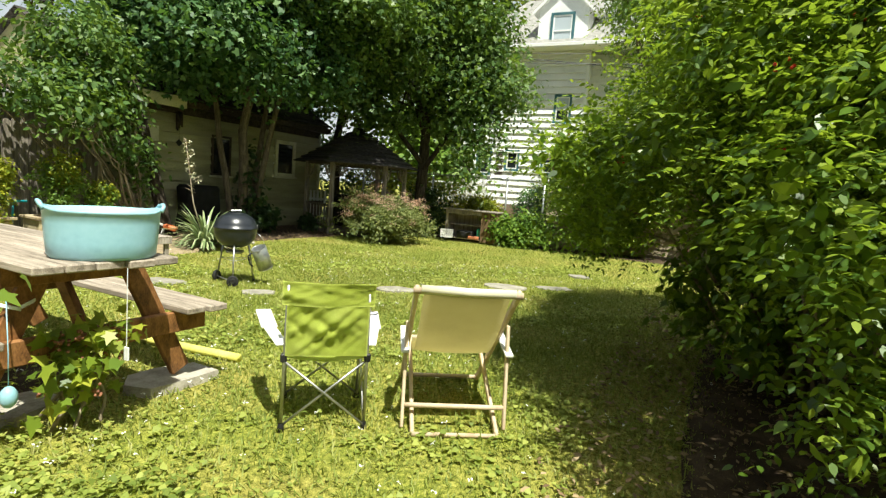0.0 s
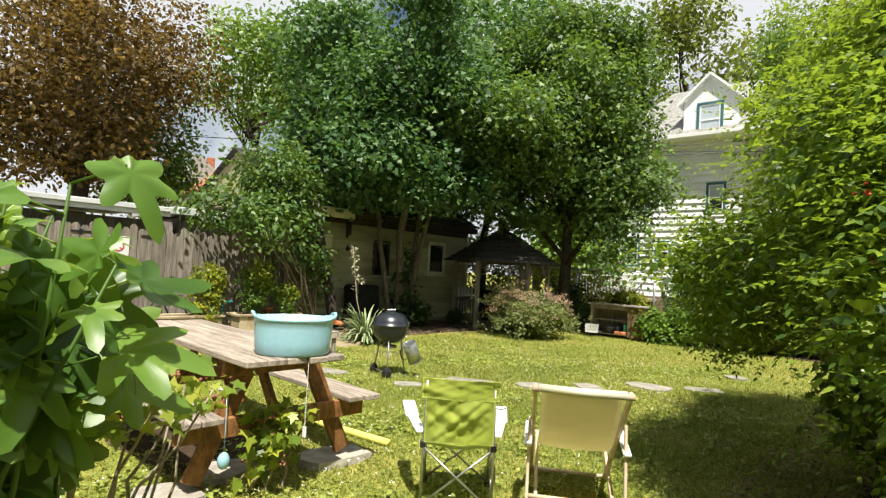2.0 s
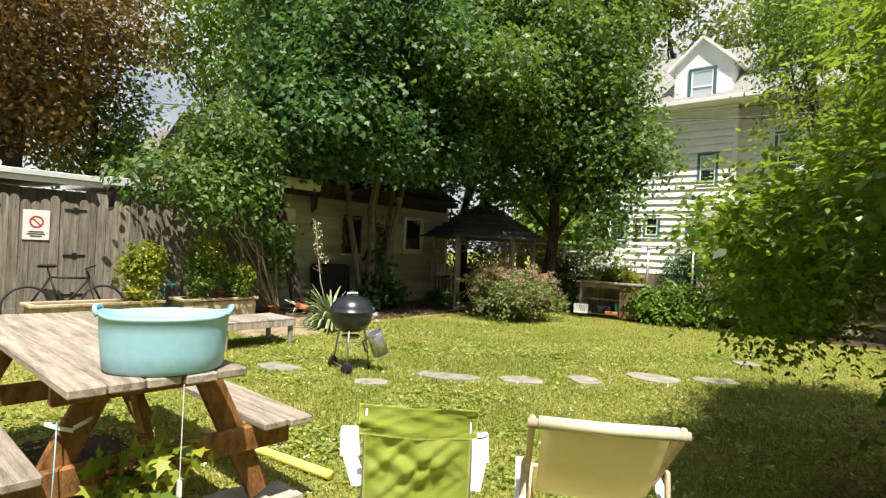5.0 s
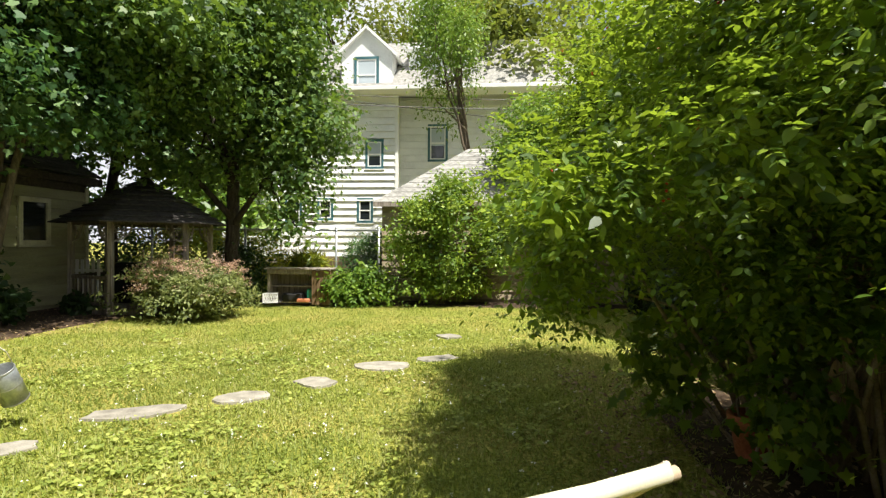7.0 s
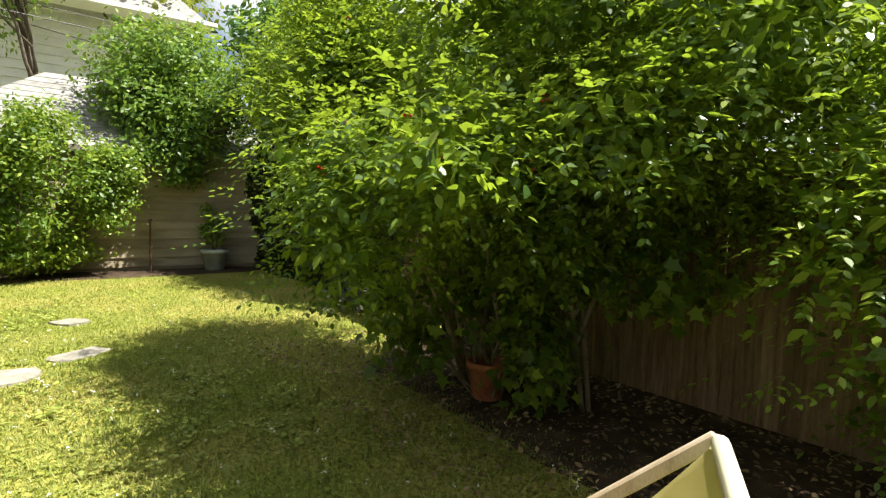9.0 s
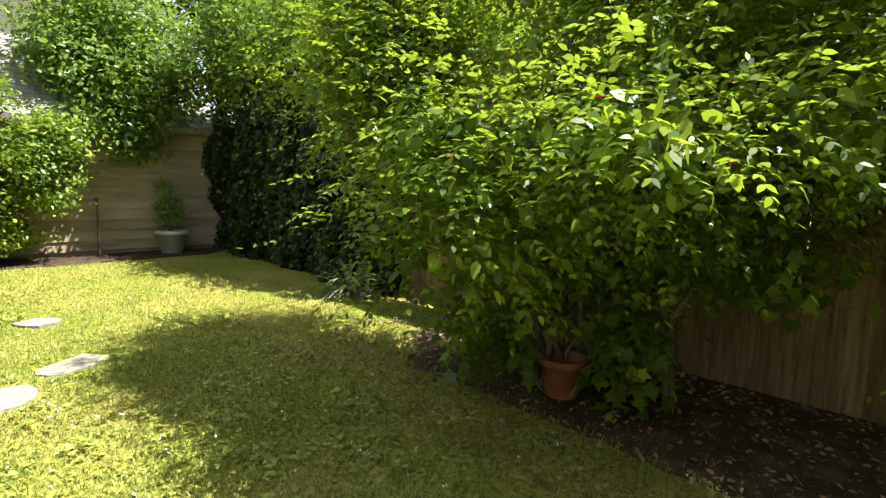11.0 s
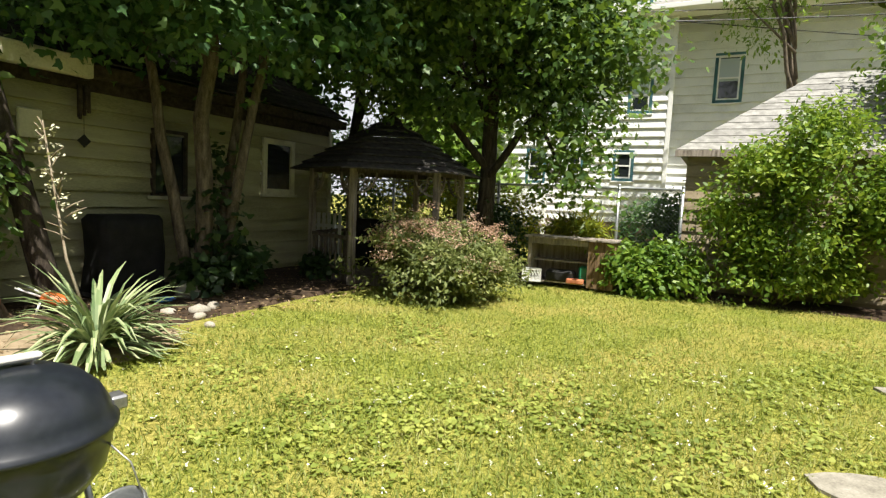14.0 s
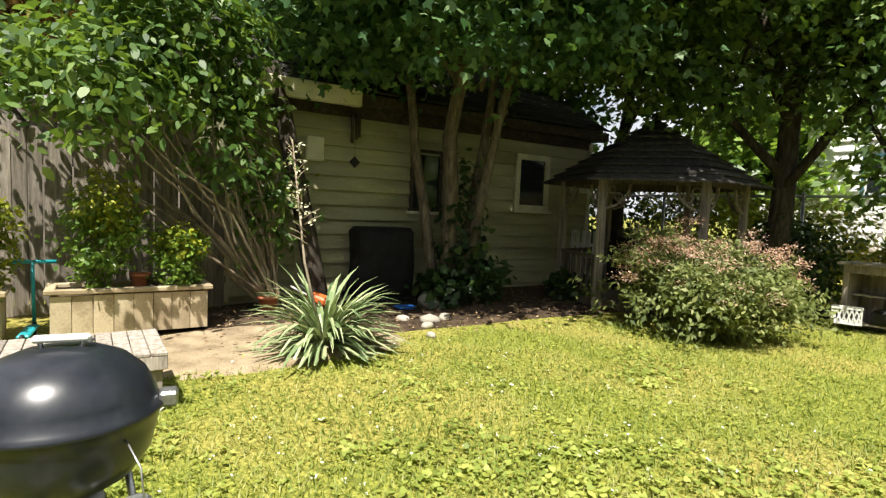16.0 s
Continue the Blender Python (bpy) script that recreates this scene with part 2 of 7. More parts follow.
TRIMCREAM = surface("cream_trim", (0.40, 0.38, 0.25), (0.58, 0.56, 0.40), (0.66, 0.64, 0.47), scale=3, rough=0.6, bump=0.15, fine=40, vary=0.05)
WHITE = surface("white_painted_siding", (0.66, 0.67, 0.66), (0.80, 0.81, 0.80), (0.86, 0.86, 0.85), scale=1.5, rough=0.55, bump=0.1, fine=30, vary=0.03)
BLUETRIM = surface("blue_green_trim", (0.03, 0.085, 0.10), (0.055, 0.14, 0.16), (0.08, 0.18, 0.20), scale=4, rough=0.5, bump=0.1, vary=0.05)
WHITETRIM = plain("white_sash", (0.8, 0.8, 0.78), 0.5)
DARKTIMBER = surface("dark_eave_timber", (0.02, 0.016, 0.012), (0.055, 0.042, 0.03), (0.10, 0.08, 0.055), scale=4, stretch=(4, 1, 4), rough=0.85, bump=0.4, vary=0.15)
SHINGLE = surface("dark_shingle", (0.02, 0.018, 0.017), (0.055, 0.05, 0.046), (0.11, 0.10, 0.09), scale=14, rough=0.95, bump=0.6, fine=120, vary=0.35)
PALESHINGLE = surface("pale_grey_shingle", (0.17, 0.165, 0.15), (0.27, 0.265, 0.245), (0.38, 0.37, 0.34), scale=8, rough=0.95, bump=0.5, fine=120, vary=0.15)
ROOFWHITE = surface("pale_roof_sheet", (0.45, 0.46, 0.46), (0.62, 0.63, 0.62), (0.72, 0.73, 0.72), scale=2, rough=0.5, bump=0.2, vary=0.05, dirt=(0.35, 0.35, 0.33))
TANBOARD = surface("tan_board", (0.20, 0.16, 0.10), (0.33, 0.27, 0.18), (0.44, 0.37, 0.26), scale=2, stretch=(0.6, 3, 3), rough=0.75, bump=0.3, vary=0.12)
PLANTERWOOD = surface("tan_planter_wood", (0.27, 0.20, 0.12), (0.46, 0.37, 0.24), (0.58, 0.49, 0.34), scale=3, stretch=(1, 1, 0.8), rough=0.75, bump=0.35, vary=0.1, dirt=(0.25, 0.19, 0.11))
BARK = surface("maple_bark", (0.05, 0.04, 0.028), (0.13, 0.105, 0.075), (0.24, 0.20, 0.15), scale=5, stretch=(4, 4, 1), rough=0.95, bump=1.0, fine=40, vary=0.1)
DARKBARK = surface("dark_bark", (0.018, 0.014, 0.010), (0.05, 0.04, 0.03), (0.10, 0.08, 0.06), scale=5, stretch=(4, 4, 1), rough=0.95, bump=1.0, fine=40, vary=0.1)
TWIG = surface("pale_twig", (0.14, 0.11, 0.07), (0.28, 0.23, 0.16), (0.42, 0.36, 0.27), scale=8, rough=0.9, bump=0.4, vary=0.1)
STONE = surface("flagstone", (0.17, 0.155, 0.125), (0.28, 0.26, 0.21), (0.38, 0.355, 0.30), scale=7, rough=0.9, bump=0.5, fine=70, vary=0.12)
CONCRETE = surface("concrete_paver", (0.25, 0.22, 0.18), (0.38, 0.35, 0.29), (0.5, 0.46, 0.39), scale=9, rough=0.9, bump=0.4, fine=80, vary=0.1)
TERRACOTTA = surface("terracotta", (0.24, 0.075, 0.035), (0.40, 0.14, 0.065), (0.52, 0.22, 0.11), scale=7, rough=0.85, bump=0.25, vary=0.1)
ENAMEL = surface("black_enamel", (0.009, 0.011, 0.015), (0.015, 0.018, 0.024), (0.026, 0.03, 0.038), scale=3, rough=0.3, bump=0.03, fine=40, vary=0, spec=0.6)
BLACKPLASTIC = surface("black_plastic", (0.008, 0.008, 0.008), (0.016, 0.016, 0.016), (0.03, 0.03, 0.03), scale=8, rough=0.5, bump=0.1, vary=0.1)
COVERCLOTH = surface("black_cover_cloth", (0.004, 0.004, 0.004), (0.009, 0.009, 0.009), (0.016, 0.016, 0.016), scale=6, rough=0.8, bump=0.3, vary=0)
STEEL = surface("grey_steel", (0.30, 0.30, 0.30), (0.45, 0.45, 0.45), (0.58, 0.58, 0.58), scale=9, rough=0.38, bump=0.05, metal=0.85, vary=0.05)
GALV = surface("galvanised_steel", (0.32, 0.34, 0.35), (0.46, 0.48, 0.49), (0.62, 0.63, 0.63), scale=12, rough=0.35, bump=0.08, metal=0.75, vary=0.05)
WIRE = plain("fence_wire", (0.16, 0.19, 0.18), 0.5, 0.6)
TUBBLUE = surface("light_blue_plastic", (0.25, 0.46, 0.54), (0.30, 0.53, 0.61), (0.35, 0.58, 0.66), scale=2.5, rough=0.38, bump=0.03, fine=30, vary=0, spec=0.5)
LIMECLOTH = canvas("lime_green_cloth", (0.42, 0.48, 0.08), (0.56, 0.62, 0.15), (0.68, 0.72, 0.27), (0.62, 0.70, 0.16))
YELLOWCLOTH = canvas("mustard_canvas", (0.46, 0.40, 0.15), (0.58, 0.52, 0.22), (0.66, 0.60, 0.30), (0.66, 0.58, 0.24), 0.5, 200)
# paler copy of the sling canvas, with the sunlight on the hem painted in
SUNLITHEM = canvas("sunlit_canvas_hem", (0.58, 0.54, 0.36), (0.70, 0.66, 0.48), (0.78, 0.75, 0.60), (0.6, 0.55, 0.3), 0.15, 200)
WHITECLOTH = plain("white_cloth", (0.82, 0.82, 0.80), 0.8)
PALEWOOD = surface("pale_chair_wood", (0.42, 0.31, 0.20), (0.58, 0.46, 0.32), (0.70, 0.58, 0.43), scale=4, stretch=(3, 3, 1), rough=0.55, bump=0.15, vary=0.08)
NOODLE = surface("yellow_foam", (0.60, 0.55, 0.09), (0.70, 0.66, 0.16), (0.76, 0.72, 0.22), scale=6, rough=0.8, bump=0.1, vary=0)
GLASSDARK = plain("window_glass", (0.02, 0.025, 0.028), 0.06, 0.0, 0.8)
BLINDGREY = plain("pale_blind", (0.42, 0.48, 0.52), 0.6)
TEAL = plain("teal_plastic", (0.02, 0.32, 0.36), 0.4)
ORANGEPLASTIC = plain("orange_plastic", (0.55, 0.13, 0.03), 0.5)
WHITEPLASTIC = plain("white_plastic", (0.75, 0.75, 0.72), 0.45)
RUBBER = plain("rubber", (0.012, 0.012, 0.012), 0.7)
BLUEPLASTIC = plain("blue_plastic", (0.03, 0.16, 0.55), 0.4)
GREENPLASTIC = plain("green_plastic", (0.02, 0.22, 0.12), 0.5)
REDPAINT = plain("red_paint", (0.45, 0.04, 0.03), 0.5)
ORANGEROOF = surface("orange_roof", (0.26, 0.09, 0.05), (0.36, 0.15, 0.085), (0.44, 0.21, 0.13), scale=6, rough=0.9, bump=0.3, vary=0.05)
GREYHOUSE = surface("grey_house_wall", (0.26, 0.27, 0.28), (0.36, 0.37, 0.38), (0.44, 0.45, 0.46), scale=2, rough=0.8, bump=0.1, vary=0.1)
GLAZE = surface("pale_glazed_pot", (0.30, 0.33, 0.31), (0.42, 0.45, 0.42), (0.52, 0.54, 0.5), scale=6, rough=0.35, bump=0.1, vary=0)

MAPLE = leafy("maple_leaves", (0.02, 0.055, 0.02), (0.062, 0.145, 0.045), (0.19, 0.29, 0.11), (0.20, 0.38, 0.04), rough=0.5)
MAPLE2 = leafy("light_maple_leaves", (0.024, 0.058, 0.015), (0.078, 0.155, 0.032), (0.22, 0.31, 0.08), (0.28, 0.42, 0.03), rough=0.5)
YELLOWMAPLE = leafy("yellowing_maple_leaves", (0.05, 0.075, 0.014), (0.12, 0.16, 0.025), (0.25, 0.27, 0.05), (0.34, 0.40, 0.04))
BERRYLEAF = leafy("arching_shrub_leaves", (0.022, 0.06, 0.012), (0.095, 0.175, 0.022), (0.30, 0.38, 0.04), (0.46, 0.62, 0.04), rough=0.38, through_mix=0.44)
FRESH = leafy("fresh_green_leaves", (0.05, 0.11, 0.018), (0.12, 0.22, 0.03), (0.24, 0.34, 0.05), (0.36, 0.52, 0.05))
BROADLEAF = leafy("broad_lobed_leaves", (0.06, 0.13, 0.02), (0.13, 0.24, 0.035), (0.22, 0.34, 0.06), (0.40, 0.58, 0.06), rough=0.35, through_mix=0.45)
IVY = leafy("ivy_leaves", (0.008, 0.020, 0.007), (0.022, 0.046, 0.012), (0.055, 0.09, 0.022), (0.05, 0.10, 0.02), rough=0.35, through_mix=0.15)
SPIREA = leafy("spirea_leaves", (0.055, 0.085, 0.024), (0.16, 0.20, 0.055), (0.31, 0.33, 0.12), (0.32, 0.38, 0.10), rough=0.6)
BLOSSOM = leafy("faded_pink_blossom", (0.36, 0.20, 0.13), (0.60, 0.40, 0.28), (0.72, 0.56, 0.43), (0.55, 0.36, 0.24), rough=0.8)
FIGLEAF = leafy("fig_leaves", (0.03, 0.08, 0.014), (0.10, 0.20, 0.03), (0.26, 0.38, 0.06), (0.42, 0.56, 0.04), rough=0.38, through_mix=0.4, single=True)
LIMELEAF = leafy("lime_green_leaves", (0.045, 0.10, 0.015), (0.14, 0.24, 0.03), (0.34, 0.42, 0.06), (0.42, 0.56, 0.05))
RASPLEAF = leafy("raspberry_leaves", (0.06, 0.12, 0.014), (0.19, 0.27, 0.026), (0.42, 0.42, 0.05), (0.45, 0.50, 0.04), rough=0.45)
YELLOWLEAF = leafy("yellow_green_leaves", (0.06, 0.12, 0.012), (0.20, 0.25, 0.02), (0.46, 0.44, 0.03), (0.5, 0.5, 0.04))
DARKLEAF = leafy("dark_green_leaves", (0.012, 0.03, 0.010), (0.03, 0.065, 0.018), (0.07, 0.12, 0.03), (0.12, 0.22, 0.03))
BEECH = leafy("copper_leaves", (0.03, 0.024, 0.010), (0.085, 0.058, 0.014), (0.24, 0.145, 0.025), (0.34, 0.20, 0.03))
YUCCALEAF = leafy("yucca_blades", (0.09, 0.15, 0.06), (0.22, 0.29, 0.13), (0.50, 0.52, 0.30), (0.32, 0.42, 0.12), rough=0.4, through_mix=0.12)
STRAP = leafy("dull_strap_leaves", (0.04, 0.055, 0.03), (0.09, 0.11, 0.06), (0.2, 0.2, 0.13), (0.15, 0.2, 0.08), rough=0.5, through_mix=0.1)
BLADE = leafy("grass_blades", (0.155, 0.205, 0.034), (0.27, 0.32, 0.065), (0.44, 0.42, 0.15), (0.40, 0.48, 0.05), rough=0.6, patch=1.7)
CLOVER = leafy("clover_leaves", (0.15, 0.205, 0.034), (0.26, 0.315, 0.058), (0.38, 0.41, 0.10), (0.45, 0.50, 0.05), rough=0.6, patch=1.6)
WEED = leafy("lawn_weed_leaves", (0.15, 0.205, 0.036), (0.29, 0.345, 0.065), (0.46, 0.49, 0.12), (0.45, 0.52, 0.05), rough=0.6)
LITTER = leafy("dead_leaf_litter", (0.10, 0.06, 0.03), (0.24, 0.16, 0.08), (0.42, 0.32, 0.18), (0.2, 0.12, 0.05), rough=0.8, through_mix=0.1)
BERRY = plain("red_berry", (0.62, 0.035, 0.02), 0.3)
BUD = plain("faded_flower_bud", (0.62, 0.60, 0.40), 0.7)
PETAL = plain("white_petal", (0.82, 0.82, 0.74), 0.6)

# ---- foliage helpers ----
SHAPES = {
    "maple": [(0, 0, 0), (0.36, -0.04, 0.03), (0.28, 0.2, 0.02), (0.56, 0.4, -0.04), (0.24, 0.5, 0.02), (0, 1, -0.06), (-0.24, 0.5, 0.02), (-0.56, 0.4, -0.04), (-0.28, 0.2, 0.02), (-0.36, -0.04, 0.03)],
    "lobed": [(0, 0, 0), (0.30, -0.10, 0.02), (0.22, 0.10, 0.03), (0.58, 0.16, -0.05), (0.46, 0.30, 0.0), (0.60, 0.48, -0.06), (0.22, 0.44, 0.02), (0.30, 0.72, -0.03), (0.10, 0.68, 0.02), (0, 1, -0.08), (-0.10, 0.68, 0.02), (-0.30, 0.72, -0.03), (-0.22, 0.44, 0.02), (-0.60, 0.48, -0.06), (-0.46, 0.30, 0.0), (-0.58, 0.16, -0.05), (-0.22, 0.10, 0.03), (-0.30, -0.10, 0.02)],
    "palm": [(0, 0, 0), (0.42, 0.06, 0.03), (0.52, 0.42, -0.04), (0.2, 0.5, 0.03), (0, 1, -0.08), (-0.2, 0.5, 0.03), (-0.52, 0.42, -0.04), (-0.42, 0.06, 0.03)],
    "oval": [(0, 0, 0), (0.24, 0.28, 0.05), (0.22, 0.62, 0.03), (0, 1, -0.06), (-0.22, 0.62, 0.03), (-0.24, 0.28, 0.05)],
    "diamond": [(0, 0, 0), (0.22, 0.45, 0.05), (0, 1, -0.04), (-0.22, 0.45, 0.05)],
    "heart": [(0, 0, 0), (0.4, 0.0, 0.04), (0.42, 0.4, 0.02), (0, 1, -0.08), (-0.42, 0.4, 0.02), (-0.4, 0.0, 0.04)],
    "blade": [(-0.06, 0, 0), (0.06, 0, 0), (0.035, 0.6, 0.05), (0, 1, 0.16)],
}


def leaf_object(name, pos, out, size, shape, mat, parent=None, seed=1, up=0.5, loose=0.8, hang=0.0):
    """One mesh of many single leaves at pos, turned mostly along out and upwards."""
    g = np.random.default_rng(seed)
    n = len(pos)
    s = np.array(SHAPES[shape], dtype=float)
    k = len(s)
    nor = out * (1 - up) + np.array([0, 0, 1.0]) * up + g.normal(0, loose, (n, 3)) * 0.6
    nor /= np.linalg.norm(nor, axis=1)[:, None] + 1e-9
    way = g.normal(0, 1, (n, 3)) + out * 0.6 + np.array([0, 0, -1.0]) * hang
    way -= nor * (way * nor).sum(1)[:, None]
    way /= np.linalg.norm(way, axis=1)[:, None] + 1e-9
    side = np.cross(way, nor)
    size = np.broadcast_to(size, (n,)) * g.uniform(0.6, 1.25, n)
    v = pos[:, None, :] + size[:, None, None] * (s[None, :, 0:1] * side[:, None, :] + s[None, :, 1:2] * way[:, None, :] + s[None, :, 2:3] * nor[:, None, :])
    return poly_object(name, v, mat, parent)


def poly_object(name, v, mat, parent=None):
    """A mesh of n polygons with k corners each: v has the shape n, k, 3."""
    n, k = v.shape[:2]
    me = bpy.data.meshes.new(name)
    me.vertices.add(n * k)
    me.vertices.foreach_set("co", v.reshape(-1).astype(np.float32))
    me.loops.add(n * k)
    me.loops.foreach_set("vertex_index", np.arange(n * k, dtype=np.int32))
    me.polygons.add(n)
    me.polygons.foreach_set("loop_start", np.arange(0, n * k, k, dtype=np.int32))
    me.update(calc_edges=True)
    me.materials.append(mat)
    ob = new(name, me)
    ob.parent = parent
    return ob


def lumps(center, radii, count, size, seed):
    """Smaller rounded masses over a large one, so that the outline is uneven."""
    g = np.random.default_rng(seed)
    out = []
    for _ in range(count):
        d = g.normal(0, 1, 3)
        d /= np.linalg.norm(d)
        r = g.uniform(0.55, 0.95)
        c = np.array(center) + d * np.array(radii) * r
        out.append((c, np.array(radii) * size * g.uniform(0.7, 1.25)))
    return out


def cloud(blobs, twigs, per, spread, seed, floor=0.15, inner=0.4):
    """Leaf places and outward ways: leaves in sprays round twig ends on the blobs."""
    g = np.random.default_rng(seed)
    w = np.array([float(np.prod(r) ** (2 / 3)) for _, r in blobs])
    pick = g.choice(len(blobs), twigs, p=w / w.sum())
    c = np.array([b[0] for b in blobs])[pick]
    r = np.array([b[1] for b in blobs])[pick]
    d = g.normal(0, 1, (twigs, 3))
    d /= np.linalg.norm(d, axis=1)[:, None]
    f = 1 - inner * g.random(twigs) ** 1.6 + 0.12 * g.normal(0, 1, twigs)
    tip = c + d * r * f[:, None]
    wave = np.array([noise.noise(Vector(p * 1.3)) + 0.6 * noise.noise(Vector(p * 3.1)) for p in tip])
    tip = c + d * r * (f * (1 + 0.5 * wave))[:, None]
    stay = wave > -0.45
    tip, d = tip[stay], d[stay]
    twigs = len(tip)
    pos = np.repeat(tip, per, 0) + g.normal(0, 1, (twigs * per, 3)) * np.array([1, 1, 0.6]) * spread
    out = np.repeat(d, per, 0)
    keep = pos[:, 2] > floor
    return pos[keep], out[keep]


def woody(bm, base, tip, r0, r1, seed, bend=0.15, steps=6, n=8):
    g = np.random.default_rng(seed)
    base, tip = Vector(base), Vector(tip)
    length = (tip - base).length
    pts, rad = [], []
    off = Vector((0, 0, 0))
    for i in range(steps + 1):
        k = i / steps
        if 0 < i:
            off += Vector(g.normal(0, 1, 3)) * bend * length / steps * 0.5
        pts.append(base.lerp(tip, k) + off * math.sin(k * math.pi))
        rad.append(r0 + (r1 - r0) * k)
    tube(bm, pts, rad, n)


def tree(name, base, stems, blobs, leaves, mat, bark, label, category="tree", leaf=("maple", 0.16), seed=1, limbs=14, hang=0.2, up=0.5, floor=2.0, local=False, inner=0.45):
    """stems: tips of the trunks with their radii; leaves: twigs, leaves a twig, spread."""
    top = thing(name, at(base), label, category)
    b = Vector(base)
    g = np.random.default_rng(seed + 50)
    for i, (foot, tip, r0, r1) in enumerate(stems):
        bm = bmesh.new()
        woody(bm, Vector(foot) - b, Vector(tip) - b, r0, r1, seed + i, 0.10, 8, 10)
        if foot[2] < 0.2:
            tube(bm, [Vector(foot) - b + Vector((0, 0, -0.1)), Vector(foot) - b + Vector((0, 0, 0.22))], [r0 * 1.55, r0 * 1.02], 10)
        part("trunk", bm, bark, top, smooth=True)
    for i in range(limbs):
        bm = bmesh.new()
        c, r = blobs[int(g.integers(len(blobs)))]
        foot, tip, r0, r1 = stems[i % len(stems)]
        k = g.uniform(0.45, 0.95)
        start = Vector(foot).lerp(Vector(tip), k)
        woody(bm, start - b, Vector(c) - b, max(r1, 0.02) * g.uniform(0.5, 0.9) + 0.01, 0.012, seed + 100 + i, 0.3, 6, 6)
        part("limb", bm, bark, top, smooth=True)
    pos, out = cloud(blobs, leaves[0], leaves[1], leaves[2], seed, floor, inner)
    crown = leaf_object("crown", pos - np.array(b), out, leaf[1], leaf[0], mat, top, seed, up=up, hang=hang)
    return top

# ---- ground ----
def sheet(name, outline_fn, rings, n, mat, z):
    """A ground sheet with an uneven outline; outline_fn(angle) gives a place."""
    bm = bmesh.new()
    c = sum((outline_fn(i * 2 * math.pi / n) for i in range(n)), Vector((0, 0, 0))) / n
    mid = bm.verts.new((c.x, c.y, z))
    last = None
    for j in range(1, rings + 1):
        ring = []
        for i in range(n):
            p = c.lerp(outline_fn(i * 2 * math.pi / n), j / rings)
            ring.append(bm.verts.new((p.x, p.y, z if j < rings else -0.012)))
        for i in range(n):
            if last is None:
                bm.faces.new((mid, ring[i], ring[(i + 1) % n]))
            else:
                bm.faces.new((last[i], ring[i], ring[(i + 1) % n], last[(i + 1) % n]))
        last = ring
    return mesh_ob(name, bm, mat)


def lawn_height(x, y):
    return 0.018 * noise.noise((x * 0.5, y * 0.5, 3.1)) + 0.008 * noise.noise((x * 2.1, y * 2.1, 1.7))


bm = bmesh.new()
xs = [-600, -60, -20] + [-12 + 0.5 * i for i in range(49)] + [20, 60, 600]
ys = [-600, -60, -12] + [-4 + 0.5 * i for i in range(49)] + [30, 60, 600]
grid = [[bm.verts.new((x, y, lawn_height(x, y) if -12 <= x <= 12 and -4 <= y <= 20 else 0.0)) for y in ys] for x in xs]
for i in range(len(xs) - 1):
    for j in range(len(ys) - 1):
        bm.faces.new((grid[i][j], grid[i + 1][j], grid[i + 1][j + 1], grid[i][j + 1]))
ground = tagged(mesh_ob("ground", bm, LAWN, smooth=True), "sunlit lawn of grass and clover", "lawn", kind="structure")


def rough_box(u0, u1, v0, v1, wob, seed):
    def f(a):
        cx, cy = (u0 + u1) / 2, (v0 + v1) / 2
        c, s = math.cos(a), math.sin(a)
        k = 1 / max(abs(c) ** 4 + abs(s) ** 4, 1e-6) ** 0.25
        w = 1 + wob * noise.noise((c * 1.7 + seed, s * 1.7, seed)) + 0.5 * wob * noise.noise((c * 6 + seed, s * 6, seed))
        return lot(cx + (u1 - u0) / 2 * c * k * w, cy + (v1 - v0) / 2 * s * k * w)
    return f


tagged(sheet("ground_soil_bed", rough_box(-10.6, -7.9, 6.6, 15.5, 0.14, 3), 8, 60, SOIL, 0.034), "bare shaded soil beside the garage", "soil", kind="structure")
tagged(sheet("ground_dry_dirt", rough_box(-8.9, -7.2, 6.1, 8.7, 0.2, 7), 6, 48, DIRT, 0.046), "dry sandy soil round the yucca", "soil", kind="structure")
tagged(sheet("ground_shrub_litter", rough_box(0.75, 2.9, 2.0, 8.2, 0.2, 11), 8, 60, SOIL, 0.034), "dark soil with dead leaves under the shrub", "soil", kind="structure")
tagged(sheet("ground_back_bed", rough_box(-7.6, 2.9, 14.9, 16.6, 0.1, 5), 5, 60, SOIL, 0.03), "dark soil of the back bed", "soil", kind="structure")
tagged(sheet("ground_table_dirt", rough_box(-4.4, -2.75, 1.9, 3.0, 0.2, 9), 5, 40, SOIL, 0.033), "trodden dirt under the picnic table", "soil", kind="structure")


